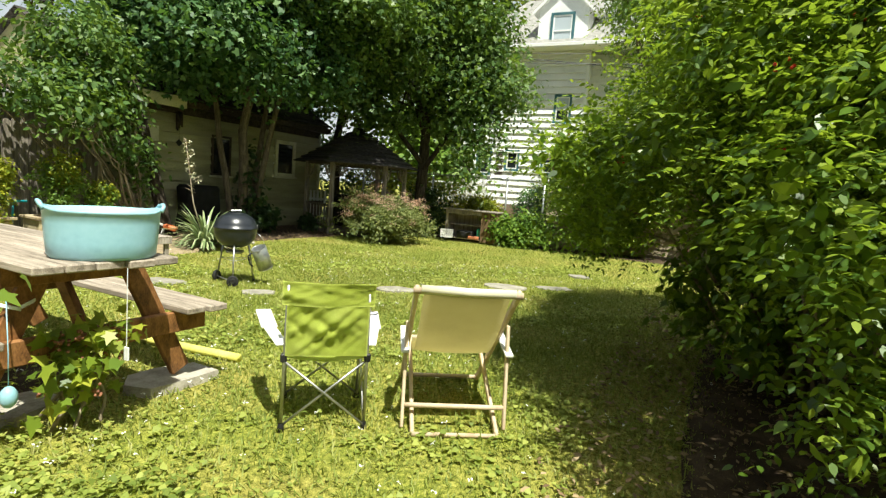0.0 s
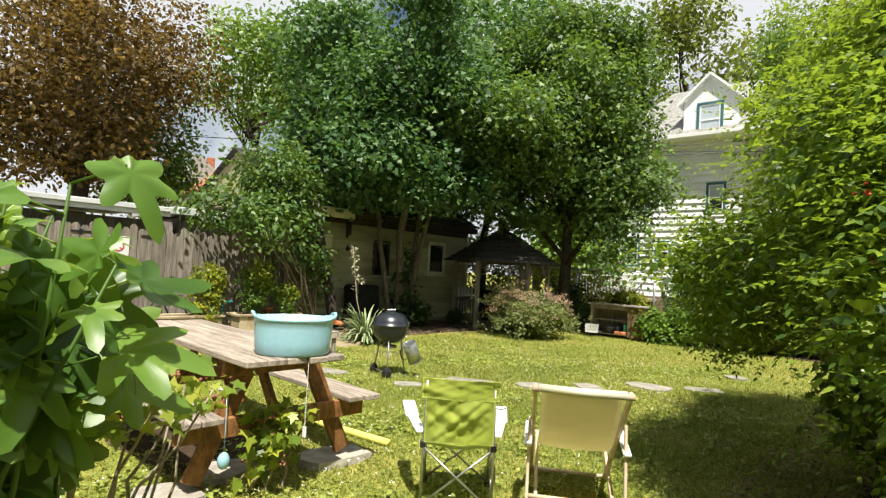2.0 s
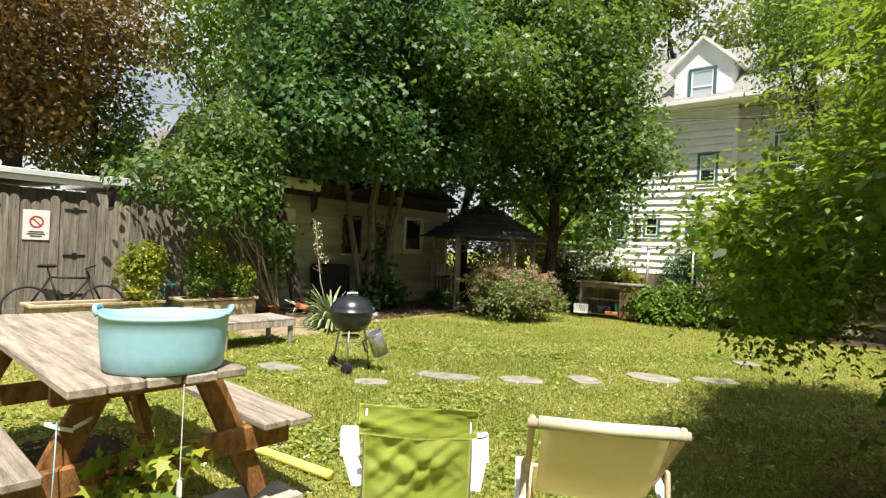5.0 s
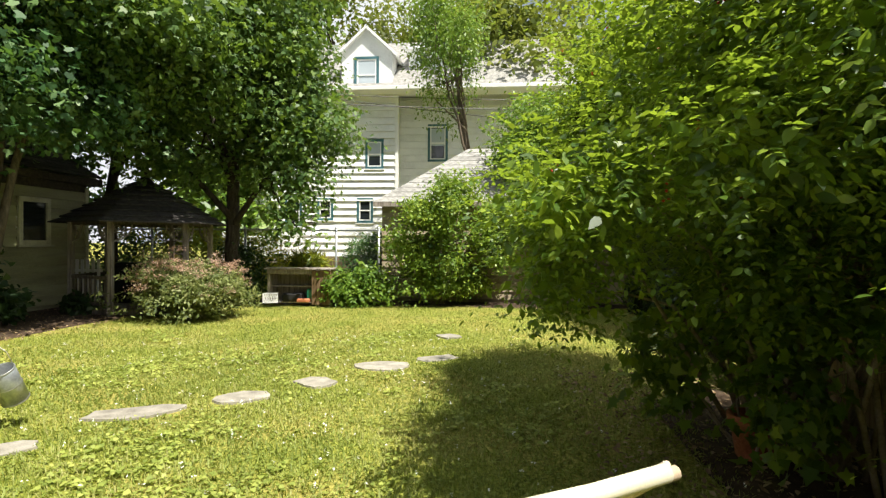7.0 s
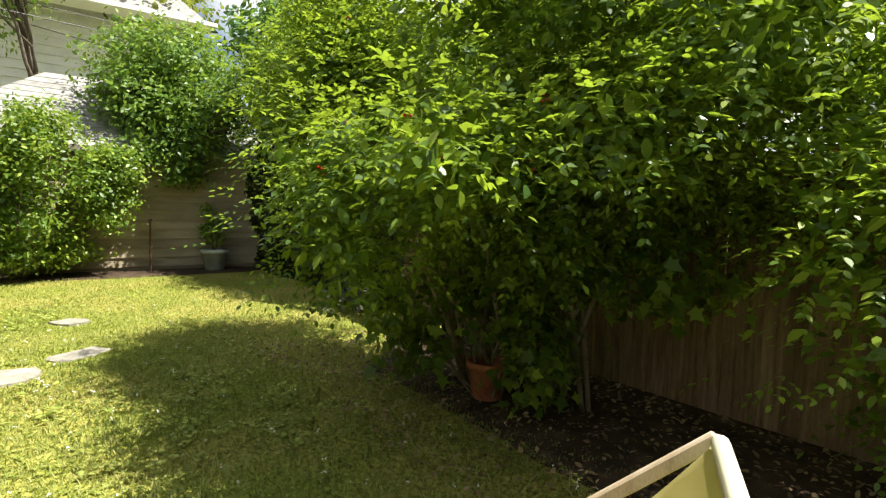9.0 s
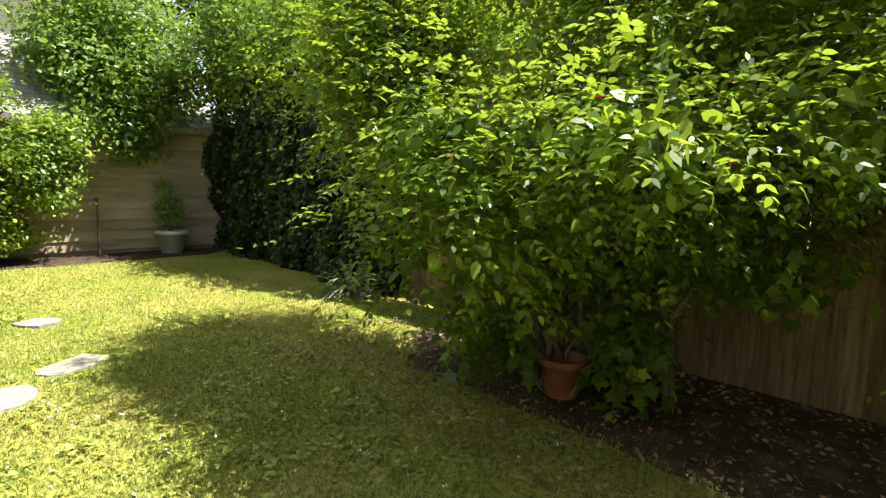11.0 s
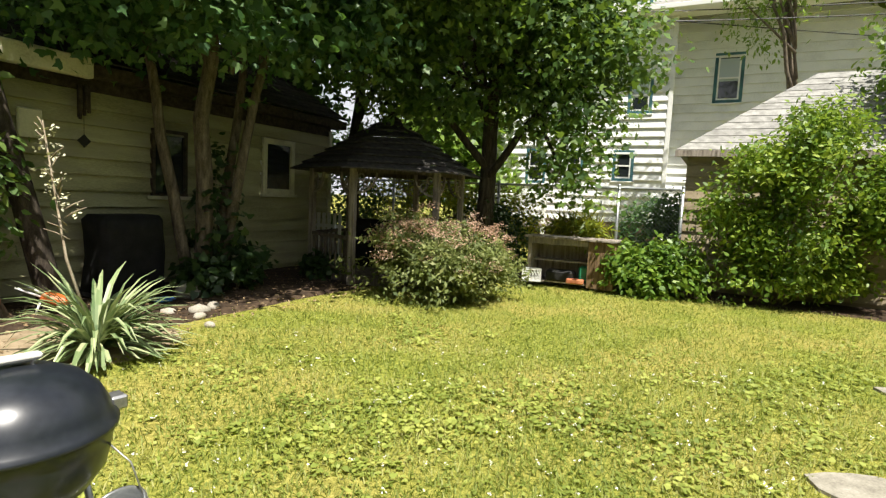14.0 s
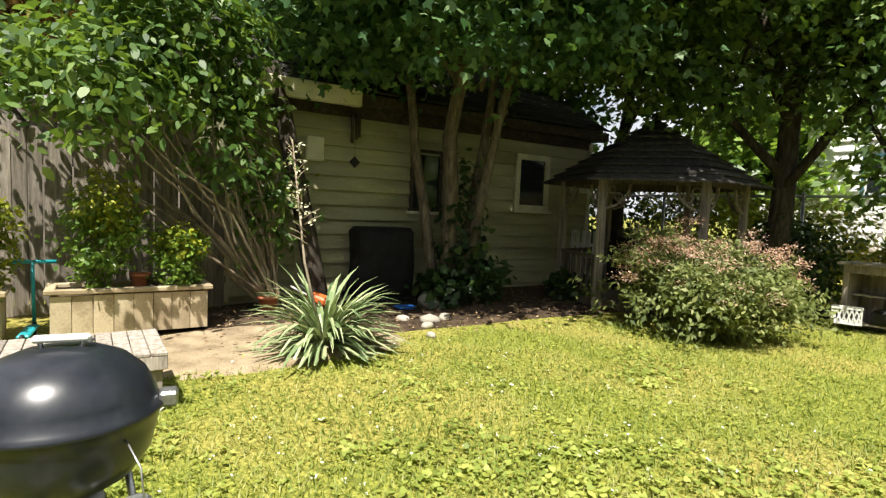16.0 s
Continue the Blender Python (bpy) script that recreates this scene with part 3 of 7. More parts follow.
# ---- windows ----
def window(parent, x0, x1, z0, z1, y, face, glass_mat=GLASSDARK, trim=0.09, trim_mat=BLUETRIM, sash=True, sill=True, shade_mat=None):
    """Under a wall whose face is at y, looking along -y (face=-1)."""
    cx, cz, w, h = (x0 + x1) / 2, (z0 + z1) / 2, x1 - x0, z1 - z0
    win = thing("window", Matrix(), "", "")
    for key in ("label", "category"):
        if key in win:
            del win[key]
    win.parent = parent
    bm = bmesh.new()
    for c, s in (((x0 + trim / 2, y + face * 0.03, cz), (trim, 0.06, h)), ((x1 - trim / 2, y + face * 0.03, cz), (trim, 0.06, h)), ((cx, y + face * 0.032, z1 - trim / 2), (w, 0.064, trim)), ((cx, y + face * 0.032, z0 + trim / 2), (w, 0.064, trim))):
        box(bm, c, s, None, 0.006)
    part("frame", bm, trim_mat, win)
    part("pane", boxed((cx, y + face * 0.012, cz), (w - trim, 0.01, h - trim)), glass_mat, win)
    if sash:
        bm = bmesh.new()
        b = trim * 0.5
        iw, ih = w - 2 * trim, h - 2 * trim
        for c, s in (((cx, y + face * 0.035, cz), (iw, 0.03, b)), ((cx, y + face * 0.03, cz + ih / 2 - b / 2), (iw, 0.03, b)), ((cx, y + face * 0.03, cz - ih / 2 + b / 2), (iw, 0.03, b)), ((cx - iw / 2 + b / 2, y + face * 0.028, cz), (b, 0.03, ih)), ((cx + iw / 2 - b / 2, y + face * 0.028, cz), (b, 0.03, ih))):
            box(bm, c, s)
        part("sash", bm, WHITETRIM, win)
    if shade_mat:
        part("blind", boxed((cx, y + face * 0.022, cz + h * 0.16), (w - 2 * trim, 0.006, h * 0.45)), shade_mat, win)
    if sill:
        part("sill", boxed((cx, y + face * 0.05, z0 - 0.02), (w + 0.08, 0.10, 0.04), None, 0.006), trim_mat if not sash else WHITETRIM, win)
    return win


def clapboards(parent, x0, x1, z0, z1, y, face, step, mat, holes=(), thick=0.022):
    """Lapped boards, each one its own piece; holes are x0, x1, z0, z1."""
    rows = int(round((z1 - z0) / step))
    made = {}
    for i in range(rows):
        za = z0 + i * step
        spans = [(x0, x1)]
        for hx0, hx1, hz0, hz1 in holes:
            if hz0 < za + step * 0.5 < hz1:
                nxt = []
                for a, b in spans:
                    if hx0 > a:
                        nxt.append((a, min(b, hx0)))
                    if hx1 < b:
                        nxt.append((max(a, hx1), b))
                spans = [s for s in nxt if s[1] - s[0] > 0.02]
        for a, b in spans:
            key = round(b - a, 3)
            if key not in made:
                bm = bmesh.new()
                v = []
                for sx in (-0.5, 0.5):
                    v.append([bm.verts.new((sx * (b - a), face * d, zz)) for d, zz in ((0, 0), (thick * 1.7, 0), (thick * 1.6, step * 0.08), (0.004, step * 1.05), (0, step * 1.05))])
                k = len(v[0])
                for j in range(k):
                    bm.faces.new((v[0][j], v[0][(j + 1) % k], v[1][(j + 1) % k], v[1][j]))
                bm.faces.new(v[0])
                bm.faces.new(v[1][::-1])
                bmesh.ops.recalc_face_normals(bm, faces=bm.faces)
                me = bpy.data.meshes.new("siding_board")
                bm.to_mesh(me)
                bm.free()
                me.materials.append(mat)
                made[key] = me
            share("siding_board", made[key], parent, Matrix.Translation(((a + b) / 2, y, za)))


def wall_panels(bm, x0, x1, z0, z1, y0, y1, holes):
    """A thick wall along x with openings through it."""
    xs = sorted({x0, x1, *[h[0] for h in holes], *[h[1] for h in holes]})
    for a, b in zip(xs, xs[1:]):
        cuts = sorted((h[2], h[3]) for h in holes if h[0] < (a + b) / 2 < h[1])
        z = z0
        for c, d in cuts + [(z1, z1)]:
            if c > z + 1e-4:
                box(bm, ((a + b) / 2, (y0 + y1) / 2, (z + c) / 2), (b - a, y1 - y0, c - z))
            z = d


# ---- garage, its long wall along the lot's side ----
def garage():
    # local x runs along v, local y points away from the yard
    g = thing("garage", at(lot(-10.3, 0.0), LOT + 90), "cream clapboard garage with dark shingle roof in tree shade", "garage")
    v0, v1, top = 7.45, 14.1, 2.86
    holes = [(10.1, 10.68, 1.33, 2.3), (12.22, 13.02, 1.42, 2.42)]
    bm = bmesh.new()
    wall_panels(bm, v0, v1, 0, top, 0.0, 0.12, holes)
    box(bm, (v1 - 0.06, 2.6, top / 2), (0.12, 4.96, top))
    box(bm, (v0 + 0.06, 2.6, top / 2), (0.12, 4.96, top))
    box(bm, ((v0 + v1) / 2, 5.14, top / 2), (v1 - v0, 0.12, top))
    wall = part("wall", bm, CREAM, g)
    clapboards(wall, v0, v1, 0.12, top - 0.12, -0.002, -1, 0.21, CREAM, holes, thick=0.042)
    # the dark inside
    part("inner_floor", boxed(((v0 + v1) / 2, 2.6, 0.02), (v1 - v0 - 0.26, 4.8, 0.04)), CONCRETE, g)
    for x0, x1, z0, z1, wide in ((10.1, 10.68, 1.33, 2.3, 0.05), (12.22, 13.02, 1.42, 2.42, 0.1)):
        w = window(g, x0, x1, z0, z1, -0.035, -1, trim=wide, trim_mat=DARKTIMBER if wide < 0.06 else TRIMCREAM, sash=False, sill=False)
        part("sill", boxed(((x0 + x1) / 2, -0.09, z0 - 0.02), (x1 - x0 + 0.1, 0.09, 0.05), None, 0.008), TRIMCREAM, w)
    part("shelf", boxed((12.55, 0.35, 1.95), (0.4, 0.15, 0.35)), WHITEPLASTIC, g, "pale box seen through the window")
    bm = bmesh.new()
    box(bm, ((v0 + v1) / 2, -0.12, top + 0.03), (v1 - v0 + 0.5, 0.30, 0.16), None, 0.01)
    box(bm, ((v0 + v1) / 2, -0.02, top - 0.12), (v1 - v0 + 0.02, 0.06, 0.18), None, 0.006)
    part("eave", bm, DARKTIMBER, g)
    part("corner_board", boxed((v1 + 0.0, -0.045, 1.4), (0.10, 0.05, 2.7), None, 0.006), TRIMCREAM, g)
    # roof: courses of shingles rising away from the yard to a ridge, and down behind
    roof = part("roof", boxed(((v0 + v1) / 2, 2.5, top + 0.09), (v1 - v0 + 0.3, 4.6, 0.06)), DARKTIMBER, g)
    rise, run = 1.55, 2.8
    L = math.hypot(rise, run)
    me = board_mesh("shingle_course", (v1 - v0 + 0.5, 0.24, 0.022), SHINGLE, 0.004)
    for i in range(15):
        k = (i + 0.5) / 15
        share("shingle_course", me, roof, Matrix.Translation(((v0 + v1) / 2, -0.3 + run * k, top + 0.14 + rise * k)) @ Matrix.Rotation(math.atan2(rise, run) - 0.05, 4, "X"))
        share("shingle_course", me, roof, Matrix.Translation(((v0 + v1) / 2, -0.3 + 2 * run - run * k, top + 0.14 + rise * k)) @ Matrix.Rotation(-math.atan2(rise, run) + 0.05, 4, "X"))
    bm = bmesh.new()
    for x in (v0 - 0.1, v1 + 0.1):
        bm = bmesh.new()
        a, b, c = (bm.verts.new(p) for p in ((x, -0.25, top + 0.1), (x, 2 * run - 0.35, top + 0.1), (x, run - 0.3, top + rise + 0.1)))
        bm.faces.new((a, b, c))
        got = bmesh.ops.extrude_face_region(bm, geom=list(bm.faces))
        bmesh.ops.translate(bm, verts=[e for e in got["geom"] if isinstance(e, bmesh.types.BMVert)], vec=(0.05, 0, 0))
        part("gable", bm, CREAM, g)
    bm = bmesh.new()
    box(bm, (7.72, -0.42, 2.86), (2.7, 0.12, 0.24), None, 0.012)
    part("awning_box", bm, TRIMCREAM, g, "pale cream box beam at the eave")
    return g


garage()


# ---- fences ----
def board_fence(name, m, length, height, board, mat, label, seed, dog=True, gap=0.006, rails=True, rail_side=1):
    f = thing(name, m, label, "fence")
    rng = random.Random(seed)
    meshes = []
    for k in range(5):
        h = height * (1 - 0.012 * k)
        bm = bmesh.new()
        w = board - gap
        cut = 0.05 if dog else 0.005
        lean = rng.uniform(-0.006, 0.006)
        pts = [(-w / 2, 0.02), (w / 2, 0.02 + 0.01 * rng.random()), (w / 2 + lean, h - cut), (w / 2 - cut * 0.8 + lean, h), (-w / 2 + cut * 0.8 + lean, h), (-w / 2 + lean, h - cut)]
        a = [bm.verts.new((x, -0.009, z)) for x, z in pts]
        b = [bm.verts.new((x, 0.009, z)) for x, z in pts]
        bm.faces.new(a)
        bm.faces.new(b[::-1])
        for i in range(6):
            bm.faces.new((a[i], b[i], b[(i + 1) % 6], a[(i + 1) % 6]))
        bmesh.ops.recalc_face_normals(bm, faces=bm.faces)
        me = bpy.data.meshes.new("board")
        bm.to_mesh(me)
        bm.free()
        me.materials.append(mat)
        meshes.append(me)
    n = int(length / board)
    for i in range(n):
        share("board", rng.choice(meshes), f, Matrix.Translation((board * (i + 0.5), rng.uniform(-0.004, 0.004), rng.uniform(-0.02, 0.015))) @ Matrix.Rotation(rng.uniform(-0.003, 0.003), 4, "Y"))
    if rails:
        for z in (0.35, height - 0.4):
            part("rail", boxed((length / 2, rail_side * 0.034, z), (length, 0.05, 0.09), None, 0.004), mat, f)
        k = 0
        while k <= length:
            part("post", boxed((min(k, length - 0.05), rail_side * 0.105, height / 2 - 0.05), (0.09, 0.09, height - 0.1), None, 0.005), mat, f)
            k += 2.2
    return f


left_fence = board_fence("board_fence", at(lot(-10.22, -4.5), LOT + 90), 11.9, 2.13, 0.135, FENCEGREY, "weathered grey board fence with a wide gate", 4)
for z in (1.92, 1.16, 0.5):
    for v in (4.36, 3.2):
        bm = bmesh.new()
        box(bm, (v + 4.5, -0.016, z), (0.06, 0.012, 0.09), None, 0.002)
        beam(bm, (v + 4.5, -0.018, z), (v + 4.5 + 0.16, -0.016, z), 0.012, 0.03)
        beam(bm, (v + 4.5, -0.018, z), (v + 4.5 - 0.16, -0.016, z), 0.012, 0.03)
        part("hinge", bm, BLACKPLASTIC, left_fence, "black strap hinge")
sign = thing("warning_sign", at(lot(-10.195, 3.82, 1.64), LOT + 90), "white sign with a red ring on the grey fence", "sign")
part("plate", boxed((0, 0, 0), (0.36, 0.006, 0.48), None, 0.002), WHITEPLASTIC, sign)
bm = bmesh.new()
for k in range(24):
    a, b = k * math.pi / 12, (k + 1) * math.pi / 12
    beam(bm, (0.085 * math.cos(a), -0.006, 0.05 + 0.085 * math.sin(a)), (0.085 * math.cos(b), -0.006, 0.05 + 0.085 * math.sin(b)), 0.004, 0.022)
beam(bm, (-0.06, -0.0065, 0.11), (0.06, -0.0065, -0.01), 0.004, 0.02)
part("ring", bm, REDPAINT, sign)
bm = bmesh.new()
for i, w in enumerate((0.2, 0.24, 0.16)):
    box(bm, (0, -0.0055, -0.11 - 0.035 * i), (w, 0.004, 0.016))
part("lettering", bm, BLACKPLASTIC, sign, "unreadable lines of small print")

board_fence("board_fence", at(lot(2.42, -3.0), LOT + 90), 12.27, 2.06, 0.142, FENCEWOOD, "tan wooden board fence behind the arching shrub", 9, dog=False, gap=-0.003, rail_side=-1)
# added unseen wall: closes the near end and cuts sky light in the shade
bm = boxed((0, 0, 3.9), (17.0, 0.3, 7.9), None, 0.01)
near_wall = mesh_ob("wall_south", bm, BLOCKGREY)
near_wall.matrix_basis = at(lot(-3.8, -4.9), LOT)
tagged(near_wall, "plain grey wall added unseen behind the camera to cut sky light", "wall", kind="structure")
# the lot's near ends, out of sight behind the camera
board_fence("board_fence", at(lot(-10.2, -4.6), LOT), 12.7, 2.0, 0.18, GREYWOOD, "plain grey board fence closing the yard", 12)


# ---- hedge wall grown over with ivy ----
def ivy_wall():
    h = thing("ivy_hedge", at(lot(2.55, 9.35), LOT + 90), "tall dark hedge wall overgrown with ivy", "hedge")
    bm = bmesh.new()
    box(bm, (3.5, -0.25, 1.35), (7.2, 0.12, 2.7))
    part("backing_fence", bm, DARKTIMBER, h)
    g = np.random.default_rng(21)
    n = 27000
    x, z = g.uniform(-0.1, 7.2, n), g.uniform(0.02, 3.9, n)
    bulge = np.array([noise.noise((a * 0.9, b * 0.8, 4.0)) for a, b in zip(x, z)])
    fine = np.array([noise.noise((a * 4.1, b * 2.2, 9.0)) for a, b in zip(x, z)])
    y = 0.02 + 0.26 * bulge + 0.16 * fine + g.normal(0, 0.04, n)
    keep = (fine > -0.28) & (z < 3.35 + 0.9 * bulge)
    pos = np.stack([x, y, z], 1)[keep]
    out = np.tile(np.array([0, 1.0, 0.1]), (len(pos), 1))
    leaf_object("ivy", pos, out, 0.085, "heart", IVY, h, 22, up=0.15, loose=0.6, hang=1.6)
    for i in range(26):
        bm = bmesh.new()
        a = g.uniform(0, 7)
        woody(bm, (a, -0.12, 0), (a + g.normal(0, 0.4), -0.1, g.uniform(1.6, 2.7)), 0.018, 0.006, 300 + i, 0.2, 6, 5)
        part("stem", bm, DARKBARK, h)
    return h


ivy_wall()


# ---- shed with a hipped roof behind the back bed ----
def back_shed():
    s = thing("shed", at(lot(-3.55, 16.0), LOT), "tan boarded shed with pale hipped shingle roof", "shed")
    L, D, top = 6.9, 4.5, 2.55
    bm = bmesh.new()
    box(bm, (L / 2, D / 2, top / 2), (L, D, top))
    wall = part("wall", bm, TANBOARD, s)
    clapboards(wall, 0, L, 0.1, top - 0.05, 0.0, -1, 0.2, TANBOARD)
    bm = bmesh.new()
    o, rise = 0.2, 1.75
    pts = [(-o, -o, top), (L + o, -o, top), (L + o, D + o, top), (-o, D + o, top), (2.1, D / 2, top + rise), (L - 2.1, D / 2, top + rise)]
    v = [bm.verts.new(p) for p in pts]
    for f in ((0, 1, 5, 4), (1, 2, 5), (2, 3, 4, 5), (3, 0, 4), (3, 2, 1, 0)):
        bm.faces.new([v[i] for i in f])
    roof = part("roof", bm, PALESHINGLE, s)
    slope = math.atan2(rise, D / 2 + o)
    run = math.hypot(rise, D / 2 + o)
    for i in range(12):
        k = i / 12
        a, b = -o + (2.1 + o) * k, L + o - (2.1 + o) * k
        h = 0.5 * (b - a)
        cut = (2.1 + o) / 12 * 1.1
        bm = bmesh.new()
        lo = [(-h, 0, 0.012), (h, 0, 0.012), (h - cut, run / 12 * 1.1, 0), (-h + cut, run / 12 * 1.1, 0)]
        v0 = [bm.verts.new(p) for p in lo]
        v1 = [bm.verts.new((x, y, z + 0.014)) for x, y, z in lo]
        bm.faces.new(v0[::-1])
        bm.faces.new(v1)
        for q in range(4):
            bm.faces.new((v0[q], v0[(q + 1) % 4], v1[(q + 1) % 4], v1[q]))
        c = part("shingle_course", bm, PALESHINGLE, roof)
        c.matrix_basis = Matrix.Translation(((a + b) / 2, -o + (D / 2 + o) * k, top + rise * k)) @ Matrix.Rotation(slope, 4, "X")
    part("fascia", boxed((L / 2, -o - 0.012, top - 0.05), (L + 2 * o, 0.025, 0.11), None, 0.003), GREYWOOD, s)
    return s


back_shed()


# ---- white house behind ----
def white_house():
    h = thing("house", at(lot(0, 24.5), LOT), "tall white clapboard house with blue-green window trim", "house")
    x0, x1, z0, eave = -10.9, -4.74, 0.95, 7.62
    holes = [(-6.4, -5.7, 2.35, 3.4), (-6.05, -5.27, 4.6, 5.84), (-9.5, -8.75, 2.2, 3.45), (-8.1, -7.4, 2.45, 3.4), (-9.3, -8.5, 4.6, 5.84)]
    bm = bmesh.new()
    wall_panels(bm, x0, x1, 0, eave, 0.02, 0.25, holes)
    box(bm, (x1 - 0.125, 4.6, eave / 2), (0.25, 8.7, eave))
    box(bm, (x0 + 0.125, 4.6, eave / 2), (0.25, 8.7, eave))
    wall = part("wall", bm, WHITE, h)
    clapboards(wall, x0, x1, z0, eave, 0.0, -1, 0.29, WHITE, holes, thick=0.045)
    part("foundation", boxed(((x0 + x1) / 2, -0.02, 0.45), (x1 - x0 + 0.1, 0.1, 0.98)), surface("brown_foundation", (0.12, 0.08, 0.055), (0.2, 0.14, 0.1), (0.28, 0.2, 0.15), scale=8, vary=0), h)
    for i, (a, b, c, d) in enumerate(holes):
        window(h, a, b, c, d, 0.0, -1, trim=0.10, shade_mat=BLINDGREY if i in (1, 4) else None)
    # shutters beside the lower left window
    bm = bmesh.new()
    for i in range(14):
        box(bm, (-8.35, -0.05, 2.3 + i * 0.08), (0.34, 0.03, 0.05), Matrix.Rotation(0, 4, "X"))
    part("shutter", bm, DARKTIMBER, h, "dark louvred shutter")
    # set-back wing
    bm = bmesh.new()
    whole = [(-3.52, -2.66, 5.0, 6.6)]
    wall_panels(bm, x1, 3.2, 0, 7.9, 0.8, 1.05, whole)
    wing = part("wing_wall", bm, WHITE, h)
    clapboards(wing, x1, 3.2, z0, 7.9, 0.78, -1, 0.29, WHITE, whole, thick=0.045)
    window(h, -3.52, -2.66, 5.0, 6.6, 0.78, -1, trim=0.10, shade_mat=BLINDGREY)
    part("corner_board", boxed((x1 + 0.02, -0.02, 4.2), (0.14, 0.12, 6.9), None, 0.006), WHITETRIM, h)
    part("corner_board", boxed((x0, -0.02, 4.2), (0.14, 0.12, 6.9), None, 0.006), WHITETRIM, h)
    # eave, roof and dormer
    bm = bmesh.new()
    box(bm, ((x0 + 3.4) / 2, -0.36, eave + 0.12), (3.4 - x0 + 0.5, 1.08, 0.14), None, 0.01)
    box(bm, ((x0 + x1) / 2, -0.05, eave - 0.1), (x1 - x0, 0.07, 0.28))
    part("cornice", bm, WHITETRIM, h)
    bm = bmesh.new()
    v = [bm.verts.new(p) for p in ((x0 - 0.3, -0.4, eave + 0.2), (3.6, -0.4, eave + 0.2), (3.6, 9.2, eave + 0.2), (x0 - 0.3, 9.2, eave + 0.2), (x0 + 2.2, 3.2, 11.0), (1.2, 3.2, 11.0), (1.2, 5.6, 11.0), (x0 + 2.2, 5.6, 11.0))]
    for f in ((0, 1, 5, 4), (1, 2, 6, 5), (2, 3, 7, 6), (3, 0, 4, 7), (4, 5, 6, 7), (3, 2, 1, 0)):
        bm.faces.new([v[i] for i in f])
    part("roof", bm, PALESHINGLE, h)
    dx0, dx1, dz, peak = -7.1, -4.95, 9.45, 10.42
    bm = bmesh.new()
    pts = [(dx0, eave + 0.2), (dx1, eave + 0.2), (dx1, dz), ((dx0 + dx1) / 2, peak), (dx0, dz)]
    a = [bm.verts.new((x, 0.05, z)) for x, z in pts]
    b = [bm.verts.new((x, 3.0, z)) for x, z in pts]
    bm.faces.new(a)
    bm.faces.new(b[::-1])
    for i in range(5):
        bm.faces.new((a[i], a[(i + 1) % 5], b[(i + 1) % 5], b[i]))
    dormer = part("dormer", bm, WHITE, h)
    window(h, -6.55, -5.5, 7.78, 9.3, 0.05, -1, trim=0.11, sash=True, shade_mat=BLINDGREY, sill=False, glass_mat=BLINDGREY)
    bm = bmesh.new()
    c = (dx0 + dx1) / 2
    for sx, ex in ((dx0 - 0.25, c), (dx1 + 0.25, c)):
        beam(bm, (sx, 1.4, dz - 0.17), (ex, 1.4, peak + 0.08), 3.1, 0.1)
    part("dormer_roof", bm, WHITETRIM, h)
    part("side_dormer", boxed((-3.6, 2.2, 9.3), (1.6, 2.4, 1.0), None, 0.01), WHITE, h)
    bm = bmesh.new()
    box(bm, (-3.6, 2.1, 9.85), (1.9, 2.9, 0.1), None, 0.01)
    part("side_dormer_roof", bm, WHITETRIM, h)
    part("side_dormer_window", boxed((-3.75, 0.985, 9.4), (0.3, 0.03, 0.5)), GLASSDARK, h)
    # back porch with a white balustrade
    bm = bmesh.new()
    box(bm, (-9.4, -1.4, 0.78), (3.0, 2.6, 0.12), None, 0.01)
    part("porch_floor", bm, GREYWOOD, h)
    bm = bmesh.new()
    box(bm, (-9.4, -2.64, 1.72), (3.0, 0.07, 0.06), None, 0.008)
    box(bm, (-9.4, -2.64, 0.98), (3.0, 0.06, 0.05), None, 0.008)
    part("porch_rail", bm, WHITETRIM, h)
    me = board_mesh("baluster", (0.035, 0.035, 0.72), WHITETRIM, 0.004)
    for i in range(21):
        share("baluster", me, h, Matrix.Translation((-10.8 + 0.14 * i, -2.64, 1.35)))
    for x in (-10.85, -7.95):
        part("porch_post", boxed((x, -2.64, 0.95), (0.1, 0.1, 1.9), None, 0.008), WHITETRIM, h)
    return h


white_house()


# ---- low pale-roofed outbuilding and far houses over the left fence ----
def outbuilding():
    o = thing("outbuilding", at(lot(-10.9, 0), LOT + 90), "low grey outbuilding with a pale flat roof", "building")
    part("wall", boxed((2.1, 2.2, 1.15), (6.2, 3.6, 2.3)), GREYWOOD, o)
    bm = bmesh.new()
    box(bm, (1.6, 2.0, 2.52), (6.6, 4.4, 0.10), Matrix.Rotation(0.02, 4, "X"), 0.01)
    part("roof", bm, ROOFWHITE, o)
    part("fascia", boxed((1.6, -0.19, 2.44), (6.6, 0.04, 0.14), None, 0.004), WHITETRIM, o)
    bm = bmesh.new()
    box(bm, (6.2, 1.4, 2.55), (2.2, 2.6, 0.16), None, 0.01)
    part("lower_roof", bm, ROOFWHITE, o)
    part("lower_wall", boxed((6.25, 1.45, 1.2), (1.9, 2.2, 2.4)), GREYWOOD, o)


outbuilding()


